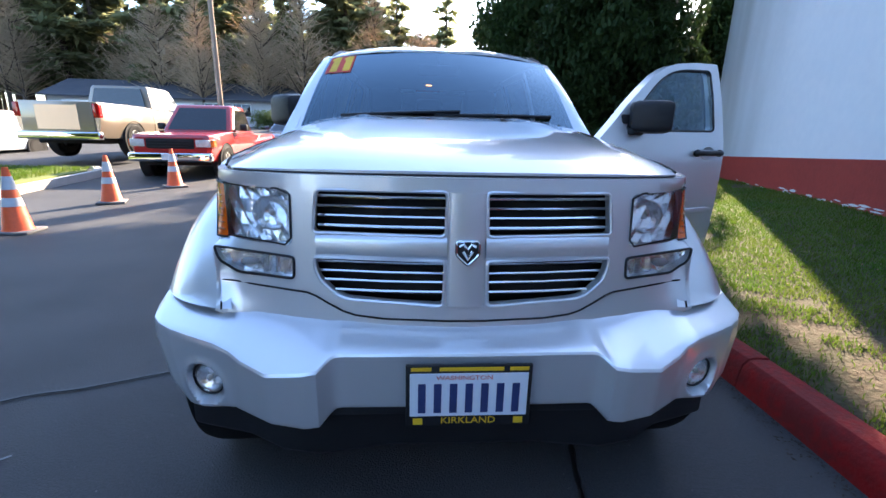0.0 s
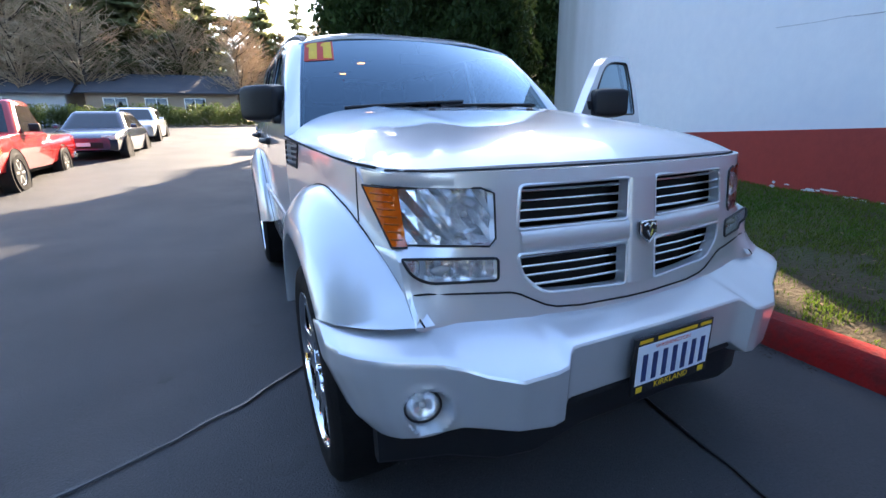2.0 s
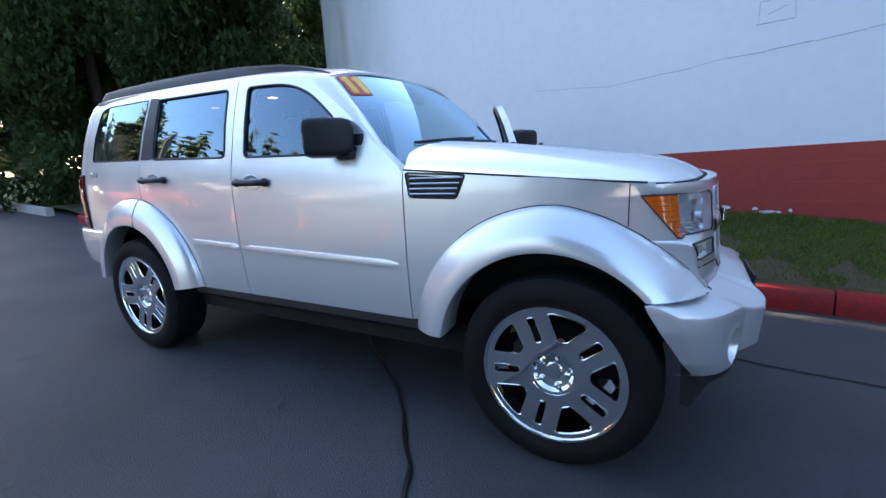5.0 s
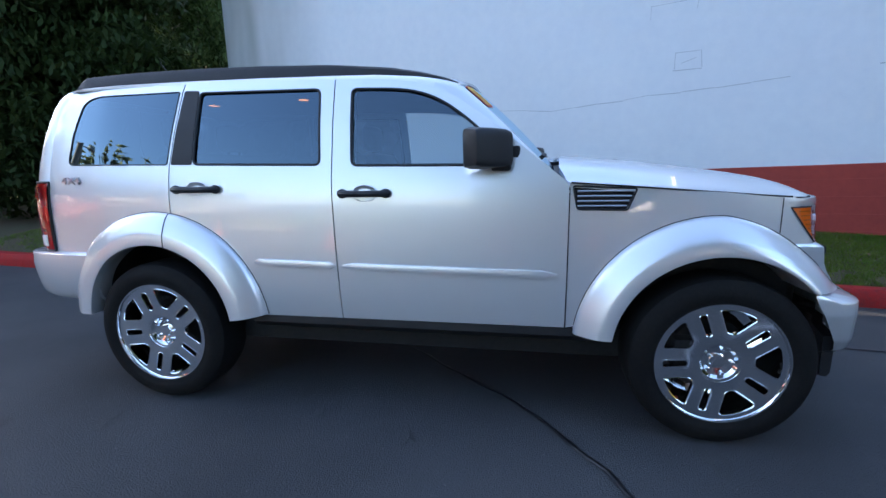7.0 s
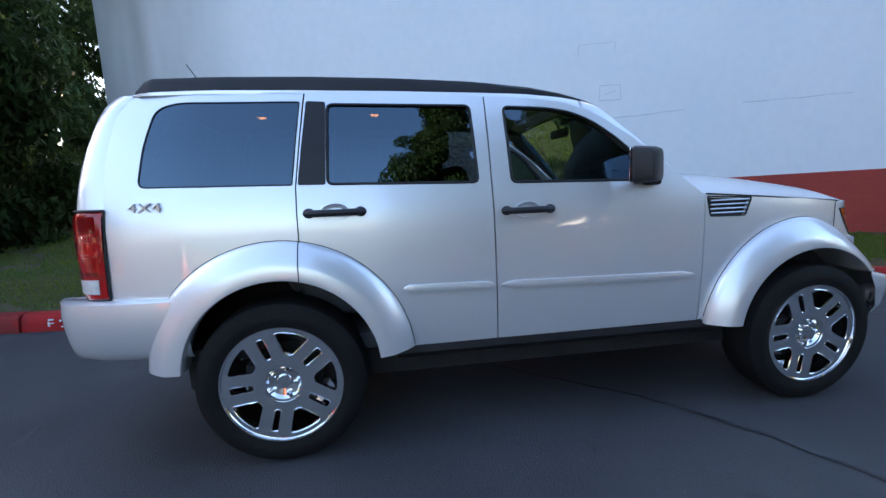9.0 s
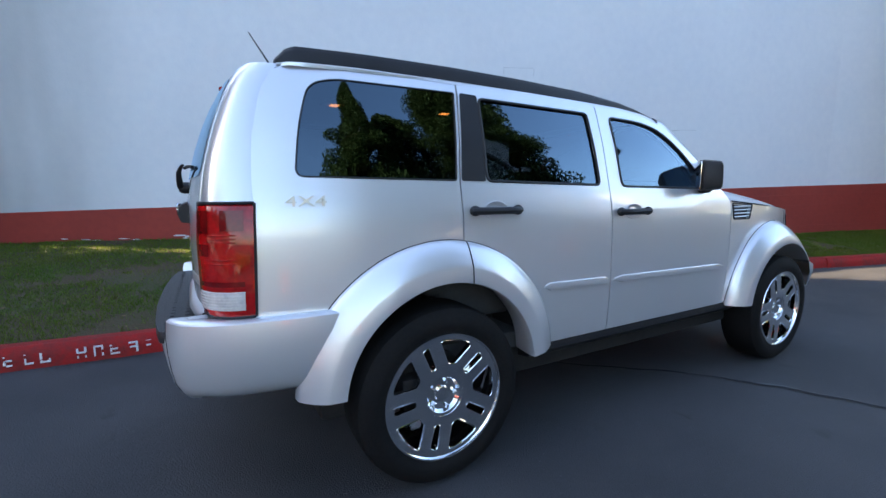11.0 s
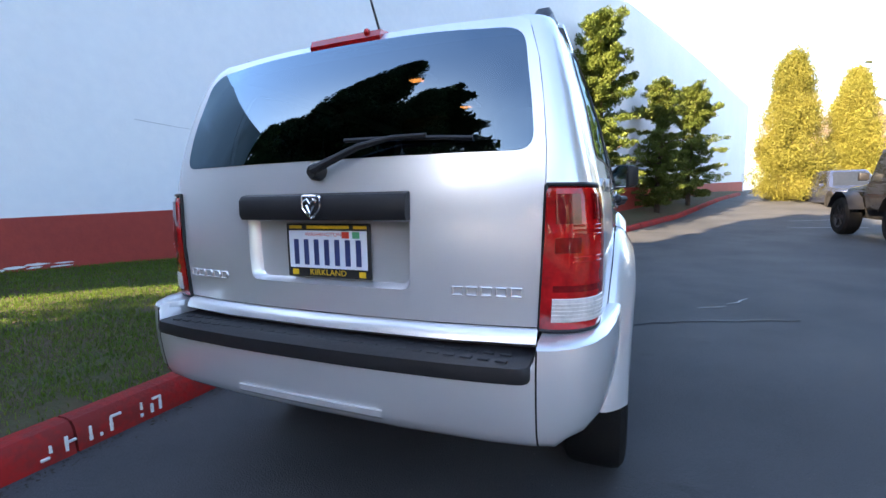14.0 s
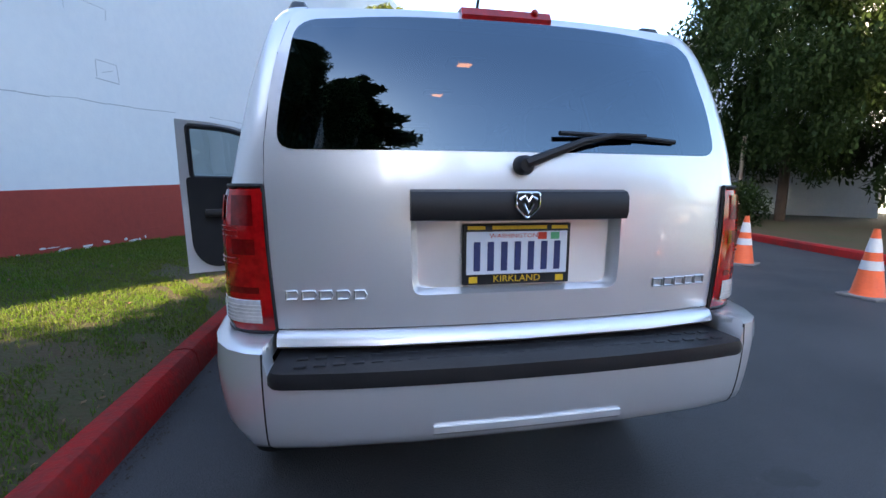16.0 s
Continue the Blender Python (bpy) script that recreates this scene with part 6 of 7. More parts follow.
def stain(x, y, r, k):
    bm = bmesh.new()
    ring = [(x + r * (0.6 + 0.7 * noise.noise((math.cos(a) * 1.4 + k, math.sin(a) * 1.4, k))) * math.cos(a), y + 0.7 * r * (0.6 + 0.7 * noise.noise((math.cos(a) * 1.4 + k, math.sin(a) * 1.4, k + 5))) * math.sin(a)) for a in (2 * math.pi * i / 28 for i in range(28))]
    c = bm.verts.new((x, y, ground_z(x, y) + 0.0050))
    vs = [bm.verts.new((px, py, ground_z(px, py) + 0.0015)) for px, py in ring]
    for i in range(28):
        bm.faces.new([c, vs[i], vs[(i + 1) % 28]])
    tagged(part("oil_stain", bm, "stain", smooth=0), "dark oil stain on the asphalt", "stain", kind="structure")


for k, (x, y, r) in enumerate(((-0.55, 0.95, 0.10), (-0.75, 2.05, 0.12), (-0.9, 1.85, 0.07), (-1.15, 2.9, 0.10), (-1.3, 3.45, 0.13), (-0.35, 4.2, 0.10), (0.2, 4.1, 0.08), (-1.5, 0.9, 0.07), (-1.05, 1.35, 0.06), (-1.9, 1.9, 0.05), (0.5, 4.15, 0.07), (-0.6, -1.0, 0.06), (-1.0, 0.05, 0.12), (-0.5, 0.45, 0.11))):
    stain(x, y, r * 1.3, k * 1.7)
vs, fs = [], []
for i in range(1500):
    x, y = random.gauss(-1.0, 1.6), random.uniform(-2.4, 6.0)
    if x > kerb_x(y) - 0.02:
        continue
    s, z, a = random.uniform(0.0015, 0.0045), ground_z(x, y) + 0.004, random.uniform(0, 6.28)
    o = len(vs)
    vs += [(x + s * math.cos(a), y + s * math.sin(a), z), (x + s * math.cos(a + 2.1), y + s * math.sin(a + 2.1), z), (x + s * math.cos(a + 4.2), y + s * math.sin(a + 4.2), z), (x, y, z + s * 1.1)]
    fs += [(o, o + 1, o + 3), (o + 1, o + 2, o + 3), (o + 2, o, o + 3)]
me = bpy.data.meshes.new("grit")
me.from_pydata(vs, [], fs)
me.materials.append(M["grit"])
tagged(new("grit", me), "loose pale grit on the asphalt", "gravel", kind="stuff")
# dirt and needles gathered in the gutter
vs, fs = [], []
for i in range(2600):
    y = random.uniform(-5.0, 6.5)
    if noise.noise((y * 0.9, 3.0, 1.0)) + 0.4 * noise.noise((y * 4, 1.0, 5.0)) < -0.12:
        continue
    x = kerb_x(y) - 0.012 - abs(random.gauss(0, 0.05))
    z, a, s = ground_z(x, y) + 0.004, random.uniform(0, 6.28), random.uniform(0.004, 0.014)
    o = len(vs)
    vs += [(x + s * math.cos(a + k * 1.57) * (1 if k % 2 else 0.35), y + s * math.sin(a + k * 1.57) * (1 if k % 2 else 0.35), z + random.uniform(0, 0.006)) for k in range(4)]
    fs.append((o, o + 1, o + 2, o + 3))
me = bpy.data.meshes.new("gutter_litter")
me.from_pydata(vs, [], fs)
me.materials.append(M["gutter_dirt"])
tagged(new("gutter_litter", me), "dark dirt and needles in the gutter along the red kerb", "litter", kind="stuff")
# fallen leaves and litter on the bank
vs, fs = [], []
for i in range(900):
    y = random.uniform(-6, 7)
    x = random.uniform(kerb_x(y) + 0.16, wall_x(y) - 0.05)
    z, a, s = verge_z(x, y) + 0.012, random.uniform(0, 6.28), random.uniform(0.008, 0.022)
    o = len(vs)
    vs += [(x + s * math.cos(a + k * 1.57) * (1 if k % 2 else 0.5), y + s * math.sin(a + k * 1.57) * (1 if k % 2 else 0.5), z + random.uniform(-0.004, 0.01)) for k in range(4)]
    fs.append((o, o + 1, o + 2, o + 3))
me = bpy.data.meshes.new("fallen_leaves")
me.from_pydata(vs, [], fs)
me.materials.append(M["dead_leaf"])
tagged(new("fallen_leaves", me), "brown fallen leaves scattered on the bank", "leaves", kind="stuff")


# pale peeling at the wall's foot, and faint marks on the wall
def on_wall(y, z, off):
    t = (3.32 - 5.8) / (-1.36 - 6.9)
    n = Vector((-0.958, 0.287, 0))
    return Vector((wall_x(y), y, z)) + n * off


bm = bmesh.new()
for i in range(60):
    y = random.choice([random.uniform(-1.5, 1.2), random.uniform(2.2, 5.5)])
    z = base_z(y) + random.uniform(-0.02, 0.05)
    w, h = random.uniform(0.02, 0.11), random.uniform(0.006, 0.022)
    ring = [(math.cos(a) * w * random.uniform(0.6, 1), math.sin(a) * h * random.uniform(0.6, 1)) for a in (0, 0.8, 1.6, 2.4, 3.1, 3.9, 4.7, 5.5)]
    v = [bm.verts.new(on_wall(y + a, z + b, 0.0175)) for a, b in ring]
    bm.faces.new(v)
part("peeled_paint", bm, "white_paint", wall, "pale peeled patches at the foot", smooth=0)
bm = bmesh.new()
for pts in ([(-1.05, 2.42), (-1.05, 2.62), (-1.32, 2.62), (-1.34, 2.40), (-1.02, 2.40)], [(-1.12, 2.48), (-1.28, 2.55)], [(-0.75, 3.05), (-0.75, 3.2), (-1.25, 3.22), (-1.24, 3.1)], [(1.5, 2.1), (0.4, 2.02), (-0.8, 2.12), (-2.2, 2.2)], [(-2.9, 2.25), (-4.2, 2.3)]):
    for a, b in zip(pts, pts[1:]):
        n = max(1, int(abs(a[0] - b[0]) / 0.3))
        for i in range(n):
            p, q2 = [(a[0] + (b[0] - a[0]) * t, a[1] + (b[1] - a[1]) * t + random.gauss(0, 0.006)) for t in (i / n, (i + 0.96) / n)]
            tube(bm, [on_wall(p[0], p[1], 0.0), on_wall(q2[0], q2[1], 0.0)], random.uniform(0.0025, 0.005), 4)
part("wall_crack", bm, "wall_mark", wall, "faint hairline cracks and patch outlines", smooth=0)

# ---- traffic cones ----
def traffic_cone(m, lean=0.0):
    t = thing("traffic_cone", "orange traffic cone with two white reflective bands on a black base", "traffic cone", m, "cones along the road")
    bm = bmesh.new()
    box(bm, -0.19, 0.19, -0.19, 0.19, 0.0, 0.035, 0.012, 2)
    part("base", bm, "cone_base", t, "square dark base")
    bm = bmesh.new()
    prof = [(0.155, 0.035), (0.142, 0.05), (0.03, 0.735), (0.026, 0.75), (0.018, 0.75), (0.018, 0.70)]
    lathe(bm, prof, None, 28)
    part("body", bm, "orange", t)
    for z0, z1 in ((0.31, 0.41), (0.50, 0.65)):
        bm = bmesh.new()
        r = lambda z: 0.142 + (0.03 - 0.142) * (z - 0.05) / 0.685 + 0.0025
        lathe(bm, [(r(z0) - 0.003, z0), (r(z0), z0 + 0.002), (r(z1), z1 - 0.002), (r(z1) - 0.003, z1)], None, 28)
        part("band", bm, "reflective", t, "white reflective band")
    return t


cone = traffic_cone(at_ground(-4.75, 3.55, 10))
for x, y, rz in ((-5.0, 5.55, 25), (-4.95, 7.35, 40), (-4.95, 1.15, 5), (-5.3, -0.78, 30), (-5.6, -2.75, 15)):
    copy_thing(cone, at_ground(x, y, rz))


# ---- other vehicles: front towards -y, wheels on z = 0 ----
def road_wheel(parent, x, y, r, w, mat="wheel_metal"):
    t = new("wheel")
    t.parent = parent
    t.matrix_basis = Matrix.Translation((x, y, r)) @ Matrix.Rotation(radians(-90 if x < 0 else 90), 4, "Y")
    bm = bmesh.new()
    lathe(bm, [(r * 0.62, -w / 2), (r * 0.9, -w / 2), (r, -w * 0.34), (r, w * 0.34), (r * 0.9, w / 2), (r * 0.64, w / 2 - 0.004), (r * 0.62, w * 0.35), (r * 0.62, -w / 2)], None, 32)
    part("tyre", bm, "rubber", t)
    bm = bmesh.new()
    lathe(bm, [(r * 0.63, w * 0.40), (r * 0.60, w * 0.44), (r * 0.52, w * 0.30), (r * 0.2, w * 0.36), (0.0, w * 0.38)], None, 24)
    for k in range(6):
        a = k * math.pi / 3
        box(bm, -r * 0.06, r * 0.06, r * 0.15, r * 0.58, w * 0.33, w * 0.42, 0.006, 1, Matrix.Rotation(a, 4, "Z"))
    part("rim", bm, mat, t)


def hull(name, parent, rows, mat, n=5, label=""):
    """A body from stations along y: (y, half width, bottom, top, corner)."""
    bm, rings = bmesh.new(), []
    for y, w, zb, zt, c in rows:
        rings.append([(x, y, z) for x, z in rounded([(-w * 0.94, zb), (w * 0.94, zb), (w, zb + (zt - zb) * 0.5), (w * 0.96, zt), (-w * 0.96, zt), (-w, zb + (zt - zb) * 0.5)], [c * 0.6, c * 0.6, c, c, c, c], 3)])
    loft(bm, rings)
    return part(name, bm, mat, parent, label, 30)


def greenhouse(parent, paint, y0, y1, y2, y3, w0, w1, z0, z1, splits=(), rear_glass=True):
    """The cabin above the belt line: foot from y0 to y3, roof from y1 to y2, with inset panes."""
    def ring(z):
        t = (z - z0) / (z1 - z0)
        w, a, b = w0 + (w1 - w0) * t, y0 + (y1 - y0) * t, y3 + (y2 - y3) * t
        return [(x, y, z) for x, y in rounded([(-w * 0.93, a), (w * 0.93, a), (w, a + 0.12), (w, b - 0.05), (-w, b - 0.05), (-w, a + 0.12)], 0.05, 2)]
    bm = bmesh.new()
    loft(bm, [ring(z0), ring(z0 + (z1 - z0) * 0.5), ring(z1 - 0.05)] + [[(x * 0.95, (y - (y1 + y2) / 2) * 0.96 + (y1 + y2) / 2, z1) for x, y, z in ring(z1)]])
    cab = part("cabin", bm, paint, parent, "", 40)
    def pt(s, y, z):
        t = (z - z0) / (z1 - z0)
        return (s * (w0 + (w1 - w0) * t + 0.006), y, z)
    za, zb = z0 + 0.03, z1 - 0.10
    def fy(z): return y0 + (y1 - y0) * (z - z0) / (z1 - z0)
    def by(z): return y3 + (y2 - y3) * (z - z0) / (z1 - z0)
    cuts = [None, *splits, None]
    for s in (-1, 1):
        for i in range(len(cuts) - 1):
            a0 = fy(za) + 0.16 if cuts[i] is None else cuts[i] + 0.04
            a1 = fy(zb) + 0.14 if cuts[i] is None else cuts[i] + 0.04
            b0 = by(za) - 0.14 if cuts[i + 1] is None else cuts[i + 1] - 0.04
            b1 = by(zb) - 0.12 if cuts[i + 1] is None else cuts[i + 1] - 0.04
            bm = bmesh.new()
            loft(bm, [[pt(s, a0, za), pt(s, b0, za), pt(s, b1, zb), pt(s, a1, zb)], [(p[0] - s * 0.02, p[1], p[2]) for p in (pt(s, a0, za), pt(s, b0, za), pt(s, b1, zb), pt(s, a1, zb))]])
            part("window_pane", bm, "car_window", cab)
    for f, sgn in ((fy, -1), (by, 1)) if rear_glass else ((fy, -1),):
        bm = bmesh.new()
        q = [(x, f(z) + sgn * 0.008, z) for x, z in ((-w0 * 0.82, za), (w0 * 0.82, za), (w1 * 0.82, zb + 0.02), (-w1 * 0.82, zb + 0.02))]
        loft(bm, [q, [(x, y - sgn * 0.03, z) for x, y, z in q]])
        part("windscreen" if sgn < 0 else "rear_window", bm, "car_window", cab)
    return cab


def lamp_block(name, parent, x0, x1, y0, y1, z0, z1, mat):
    bm = bmesh.new()
    box(bm, x0, x1, y0, y1, z0, z1, min(0.02, (z1 - z0) * 0.3), 2)
    return part(name, bm, mat, parent)


def arches(parent, ys, r, w, mat="underbody"):
    for y in ys:
        for s in (-1, 1):
            bm = bmesh.new()
            lathe(bm, [(0.0, 0.0), (r * 1.16, 0.0), (r * 1.2, 0.012), (r * 1.2, -0.2)], Matrix.Translation((s * w, y, r)) @ Matrix.Rotation(radians(90 * s), 4, "Y"), 28)
            part("wheel_arch", bm, mat, parent)


def pickup(name, label, paint, m, L=5.0, W=1.78, H=1.72, r=0.36, crew=False, tail="red_lens", belt=1.08, bedz=1.02):
    t = thing(name, label, "pickup truck", m)
    w = W / 2
    fa, ra = 0.85, 0.85 + (3.0 if not crew else 3.55)
    hull("front_body", t, [(0.05, w * 0.86, 0.42, 0.92, 0.08), (0.12, w * 0.94, 0.40, 0.98, 0.08), (0.5, w, 0.38, belt - 0.06, 0.07), (1.45, w, 0.38, belt, 0.06), (L * 0.585, w, 0.38, belt, 0.05)], paint)
    bed0 = L * 0.59
    hull("bed", t, [(bed0, w, 0.42, bedz, 0.04), (L - 0.3, w, 0.44, bedz + 0.02, 0.04), (L - 0.12, w * 0.98, 0.50, bedz + 0.02, 0.04)], paint)
    bm = bmesh.new()
    box(bm, -w * 0.86, w * 0.86, bed0 + 0.06, L - 0.18, bedz - 0.02, bedz + 0.026, 0.01)
    part("bed_cover", bm, "black_plastic", t)
    bm = bmesh.new()
    box(bm, -w * 0.84, w * 0.84, L - 0.13, L - 0.08, 0.56, bedz + 0.02, 0.02, 2)
    box(bm, -w * 0.5, w * 0.5, L - 0.09, L - 0.072, 0.64, bedz - 0.06, 0.008, 1)
    part("tailgate", bm, paint, t)
    greenhouse(t, paint, 1.42, 1.98, bed0 - 0.16, bed0 - 0.04, w * 0.95, w * 0.78, belt - 0.01, H, (2.55,) if crew else ())
    for y, zt in ((0.0, 0.62), (L - 0.12, 0.62)):
        bm = bmesh.new()
        box(bm, -w * 0.98, w * 0.98, y - 0.06, y + 0.12, 0.40, zt - 0.02, 0.05, 3)
        part("bumper", bm, "chrome", t, "chrome bumper")
    for s in (-1, 1):
        lamp_block("headlamp", t, s * w * 0.60, s * w * 0.93, 0.02, 0.16, 0.72, 0.88, "white_lens") if s > 0 else lamp_block("headlamp", t, -w * 0.93, -w * 0.60, 0.02, 0.16, 0.72, 0.88, "white_lens")
        a, b = sorted((s * w * 0.90, s * w * 1.005))
        lamp_block("corner_lamp", t, a, b, 0.10, 0.30, 0.72, 0.88, "amber")
        a, b = sorted((s * w * 0.84, s * w * 0.995))
        lamp_block("tail_lamp", t, a, b, L - 0.22, L - 0.085, bedz - 0.36, bedz - 0.02, tail)
        bm = bmesh.new()
        a, b = sorted((s * (w + 0.02), s * (w + 0.20)))
        box(bm, a, b, 1.75, 1.86, belt + 0.02, belt + 0.18, 0.03, 2)
        part("side_mirror", bm, "black_plastic", t)
    bm = bmesh.new()
    box(bm, -w * 0.56, w * 0.56, 0.015, 0.08, 0.68, 0.90, 0.03, 2)
    g = part("grille", bm, "underbody", t, "dark grille")
    for k in range(3):
        bm = bmesh.new()
        box(bm, -w * 0.54, w * 0.54, 0.005, 0.03, 0.72 + 0.06 * k, 0.735 + 0.06 * k, 0.004, 1)
        part("grille_bar", bm, "black_plastic", g)
    bm = bmesh.new()
    box(bm, -w * 0.8, w * 0.8, 0.3, L - 0.4, 0.30, 0.44, 0.03)
    part("chassis", bm, "underbody", t)
    arches(t, (fa, ra), r, w - 0.004)
    for y in (fa, ra):
        for s in (-1, 1):
            road_wheel(t, s * (w - 0.10), y, r, 0.24)
    bm = bmesh.new()
    box(bm, -0.16, 0.16, -0.075, -0.06, 0.44, 0.58, 0.003, 1)
    part("number_plate", bm, "white_paint", t)
    return t


def passenger_car(name, label, paint, m, L=4.5, W=1.78, H=1.42, r=0.32):
    t = thing(name, label, "car", m)
    w = W / 2
    hull("body", t, [(0.0, w * 0.70, 0.30, 0.62, 0.10), (0.12, w * 0.88, 0.24, 0.70, 0.10), (0.6, w * 0.98, 0.22, 0.80, 0.09), (1.3, w, 0.22, 0.90, 0.08), (2.5, w, 0.22, 0.93, 0.08), (L - 0.8, w, 0.24, 0.95, 0.09), (L - 0.15, w * 0.9, 0.30, 0.92, 0.10), (L, w * 0.76, 0.40, 0.84, 0.10)], paint)
    greenhouse(t, paint, 1.15, 1.85, L - 1.25, L - 0.55, w * 0.93, w * 0.70, 0.88, H, (2.45,))
    for s in (-1, 1):
        a, b = sorted((s * w * 0.48, s * w * 0.86))
        lamp_block("headlamp", t, a, b, 0.02, 0.22, 0.56, 0.68, "white_lens")
        a, b = sorted((s * w * 0.55, s * w * 0.86))
        lamp_block("tail_lamp", t, a, b, L - 0.14, L + 0.004, 0.66, 0.82, "red_lens")
        bm = bmesh.new()
        a, b = sorted((s * (w + 0.0), s * (w + 0.16)))
        box(bm, a, b, 1.42, 1.52, 0.90, 1.02, 0.03, 2)
        part("side_mirror", bm, paint, t)
    bm = bmesh.new()
    box(bm, -w * 0.5, w * 0.5, -0.012, 0.06, 0.34, 0.50, 0.02, 2)
    part("grille", bm, "underbody", t)
    bm = bmesh.new()
    box(bm, -0.16, 0.16, -0.02, -0.008, 0.40, 0.50, 0.002, 1)
    part("number_plate", bm, "white_paint", t)
    arches(t, (0.85, L - 0.95), r, w - 0.002)
    for y in (0.85, L - 0.95):
        for s in (-1, 1):
            road_wheel(t, s * (w - 0.10), y, r, 0.21)
    return t


def off_roader(m):
    """A lifted black two-door with a spare wheel on its tail; rear towards +y."""
    t = thing("off_road_vehicle", "lifted black boxy off-road vehicle with spare wheel and soft top", "car", m)
    w = 0.80
    hull("body", t, [(0.1, w * 0.75, 0.70, 1.15, 0.06), (1.35, w * 0.85, 0.68, 1.25, 0.06), (1.5, w, 0.66, 1.28, 0.05), (3.75, w, 0.66, 1.28, 0.05), (3.80, w * 0.98, 0.68, 1.27, 0.05)], "black_paint")
    greenhouse(t, "black_plastic", 1.45, 1.75, 3.72, 3.80, w * 0.98, w * 0.88, 1.27, 2.02, (2.5,))
    for s in (-1, 1):
        for y in (0.75, 3.15):
            bm = bmesh.new()
            loft(bm, [[(s * x, y + 0.60 * math.cos(a), 0.50 + 0.58 * math.sin(a)) for a in (radians(d) for d in (15, 45, 75, 105, 135, 165))] for x in (0.70, 0.98, 1.0)], closed=False)
            part("fender_flare", bm, "black_plastic", t)
            road_wheel(t, s * 0.82, y, 0.46, 0.32, "black_plastic")
        a, b = sorted((s * 0.62, s * 0.80))
        lamp_block("tail_lamp", t, a, b, 3.78, 3.84, 0.98, 1.16, "red_lens")
        a, b = sorted((s * 0.80, s * 0.99))
        bm = bmesh.new()
        box(bm, a, b, 1.55, 1.65, 1.32, 1.50, 0.03)
        part("side_mirror", bm, "black_plastic", t)
    bm = bmesh.new()
    box(bm, -0.85, 0.85, 3.82, 4.0, 0.62, 0.78, 0.03, 2)
    part("bumper", bm, "black_plastic", t)
    road_wheel(t, 0.05, 4.0, 0.44, 0.28, "black_plastic")
    sp = t.children[-1]
    sp.name, sp["label"] = "spare_wheel", "black spare wheel on the tailgate"
    sp.matrix_basis = Matrix.Translation((0.05, 3.98, 1.18)) @ Matrix.Rotation(radians(-90), 4, "X")
    bm = bmesh.new()
    box(bm, -0.80, -0.50, 3.81, 3.83, 0.84, 0.96, 0.003, 1)
    part("number_plate", bm, "white_paint", t)
    bm = bmesh.new()
    box(bm, -0.6, 0.6, 0.2, 3.7, 0.42, 0.70, 0.05)
    part("chassis", bm, "underbody", t)
    return t


pickup("pickup_truck", "red compact pickup truck parked in the sun", "red_paint", at_ground(-5.5, 8.35, 2), L=5.1, W=1.78, H=1.72, r=0.37)
pickup("pickup_truck", "champagne full-size crew cab pickup with chrome rear bumper", "tan_paint", at_ground(-8.95, 15.7, 180), L=5.8, W=2.02, H=1.93, r=0.41, crew=True, belt=1.22, bedz=1.30)
passenger_car("sedan", "dark blue sedan parked behind the red pickup", "navy_paint", at_ground(-4.75, 13.9, -2), H=1.40)
passenger_car("sedan", "pale sedan seen behind the blue sedan", "silver", at_ground(-4.6, 19.8, 0), H=1.42)
passenger_car("sedan", "dark sedan by the hedge across the lot", "navy_paint", at_ground(1.5, 30.6, -90), H=1.42)
passenger_car("sedan", "white sedan beside the champagne pickup", "white_paint", at_ground(-13.8, 10.6, 0), H=1.45)
passenger_car("sedan", "dark sedan at the road bend with sunlit front", "navy_paint", at_ground(-9.4, -16.0, 180), H=1.55)
off_roader(at_ground(-6.9, -9.75, 0) @ pose(0, 0, 0, -1.2, 0, 0))

# ---- far side of the road ----
def strip(pts, w, prof_h, mat, name, label):
    k = tagged(new(name), label, "kerb", kind="structure")
    for a, b in zip(pts, pts[1:]):
        n = max(1, int(math.hypot(b[0] - a[0], b[1] - a[1]) / 1.8))
        for i in range(n):
            p, q2 = [Vector((a[0] + (b[0] - a[0]) * t, a[1] + (b[1] - a[1]) * t, 0)) for t in (i / n, (i + 0.992) / n)]
            d = (q2 - p).normalized()
            o = Vector((-d.y, d.x, 0))
            bm = bmesh.new()
            loft(bm, [[r + o * x + Vector((0, 0, ground_z(r.x, r.y) + z)) for x, z in ((0, -0.05), (0, prof_h * 0.8), (0.025, prof_h), (w, prof_h), (w, -0.05))] for r in (p, p.lerp(q2, 0.5), q2)])
            part("kerb_stone", bm, mat, k)
    return k


strip([(-7.2, 2.0), (-7.42, -0.4), (-8.05, -3.4), (-9.6, -8.2), (-12.6, -13.5)][::-1], 0.15, 0.15, "kerb_red", "kerb_far", "red painted kerb across the road")
strip([(-6.95, 5.4), (-7.1, 6.3), (-7.4, 8.7), (-7.9, 9.3)][::-1], 0.16, 0.15, "concrete", "kerb_island", "pale concrete kerb of the grass island")


def patch(name, label, pts, mat, lift=0.14):
    bm = bmesh.new()
    sheet(bm, pts, lambda x, y: (x, y, ground_z(x, y) + lift + 0.03 * noise.noise((x * 0.6, y * 0.6, 2))), (), 0.7, 0.2, lambda p: (0, 0, -1))
    return tagged(part(name, bm, mat), label, "grass", kind="structure")


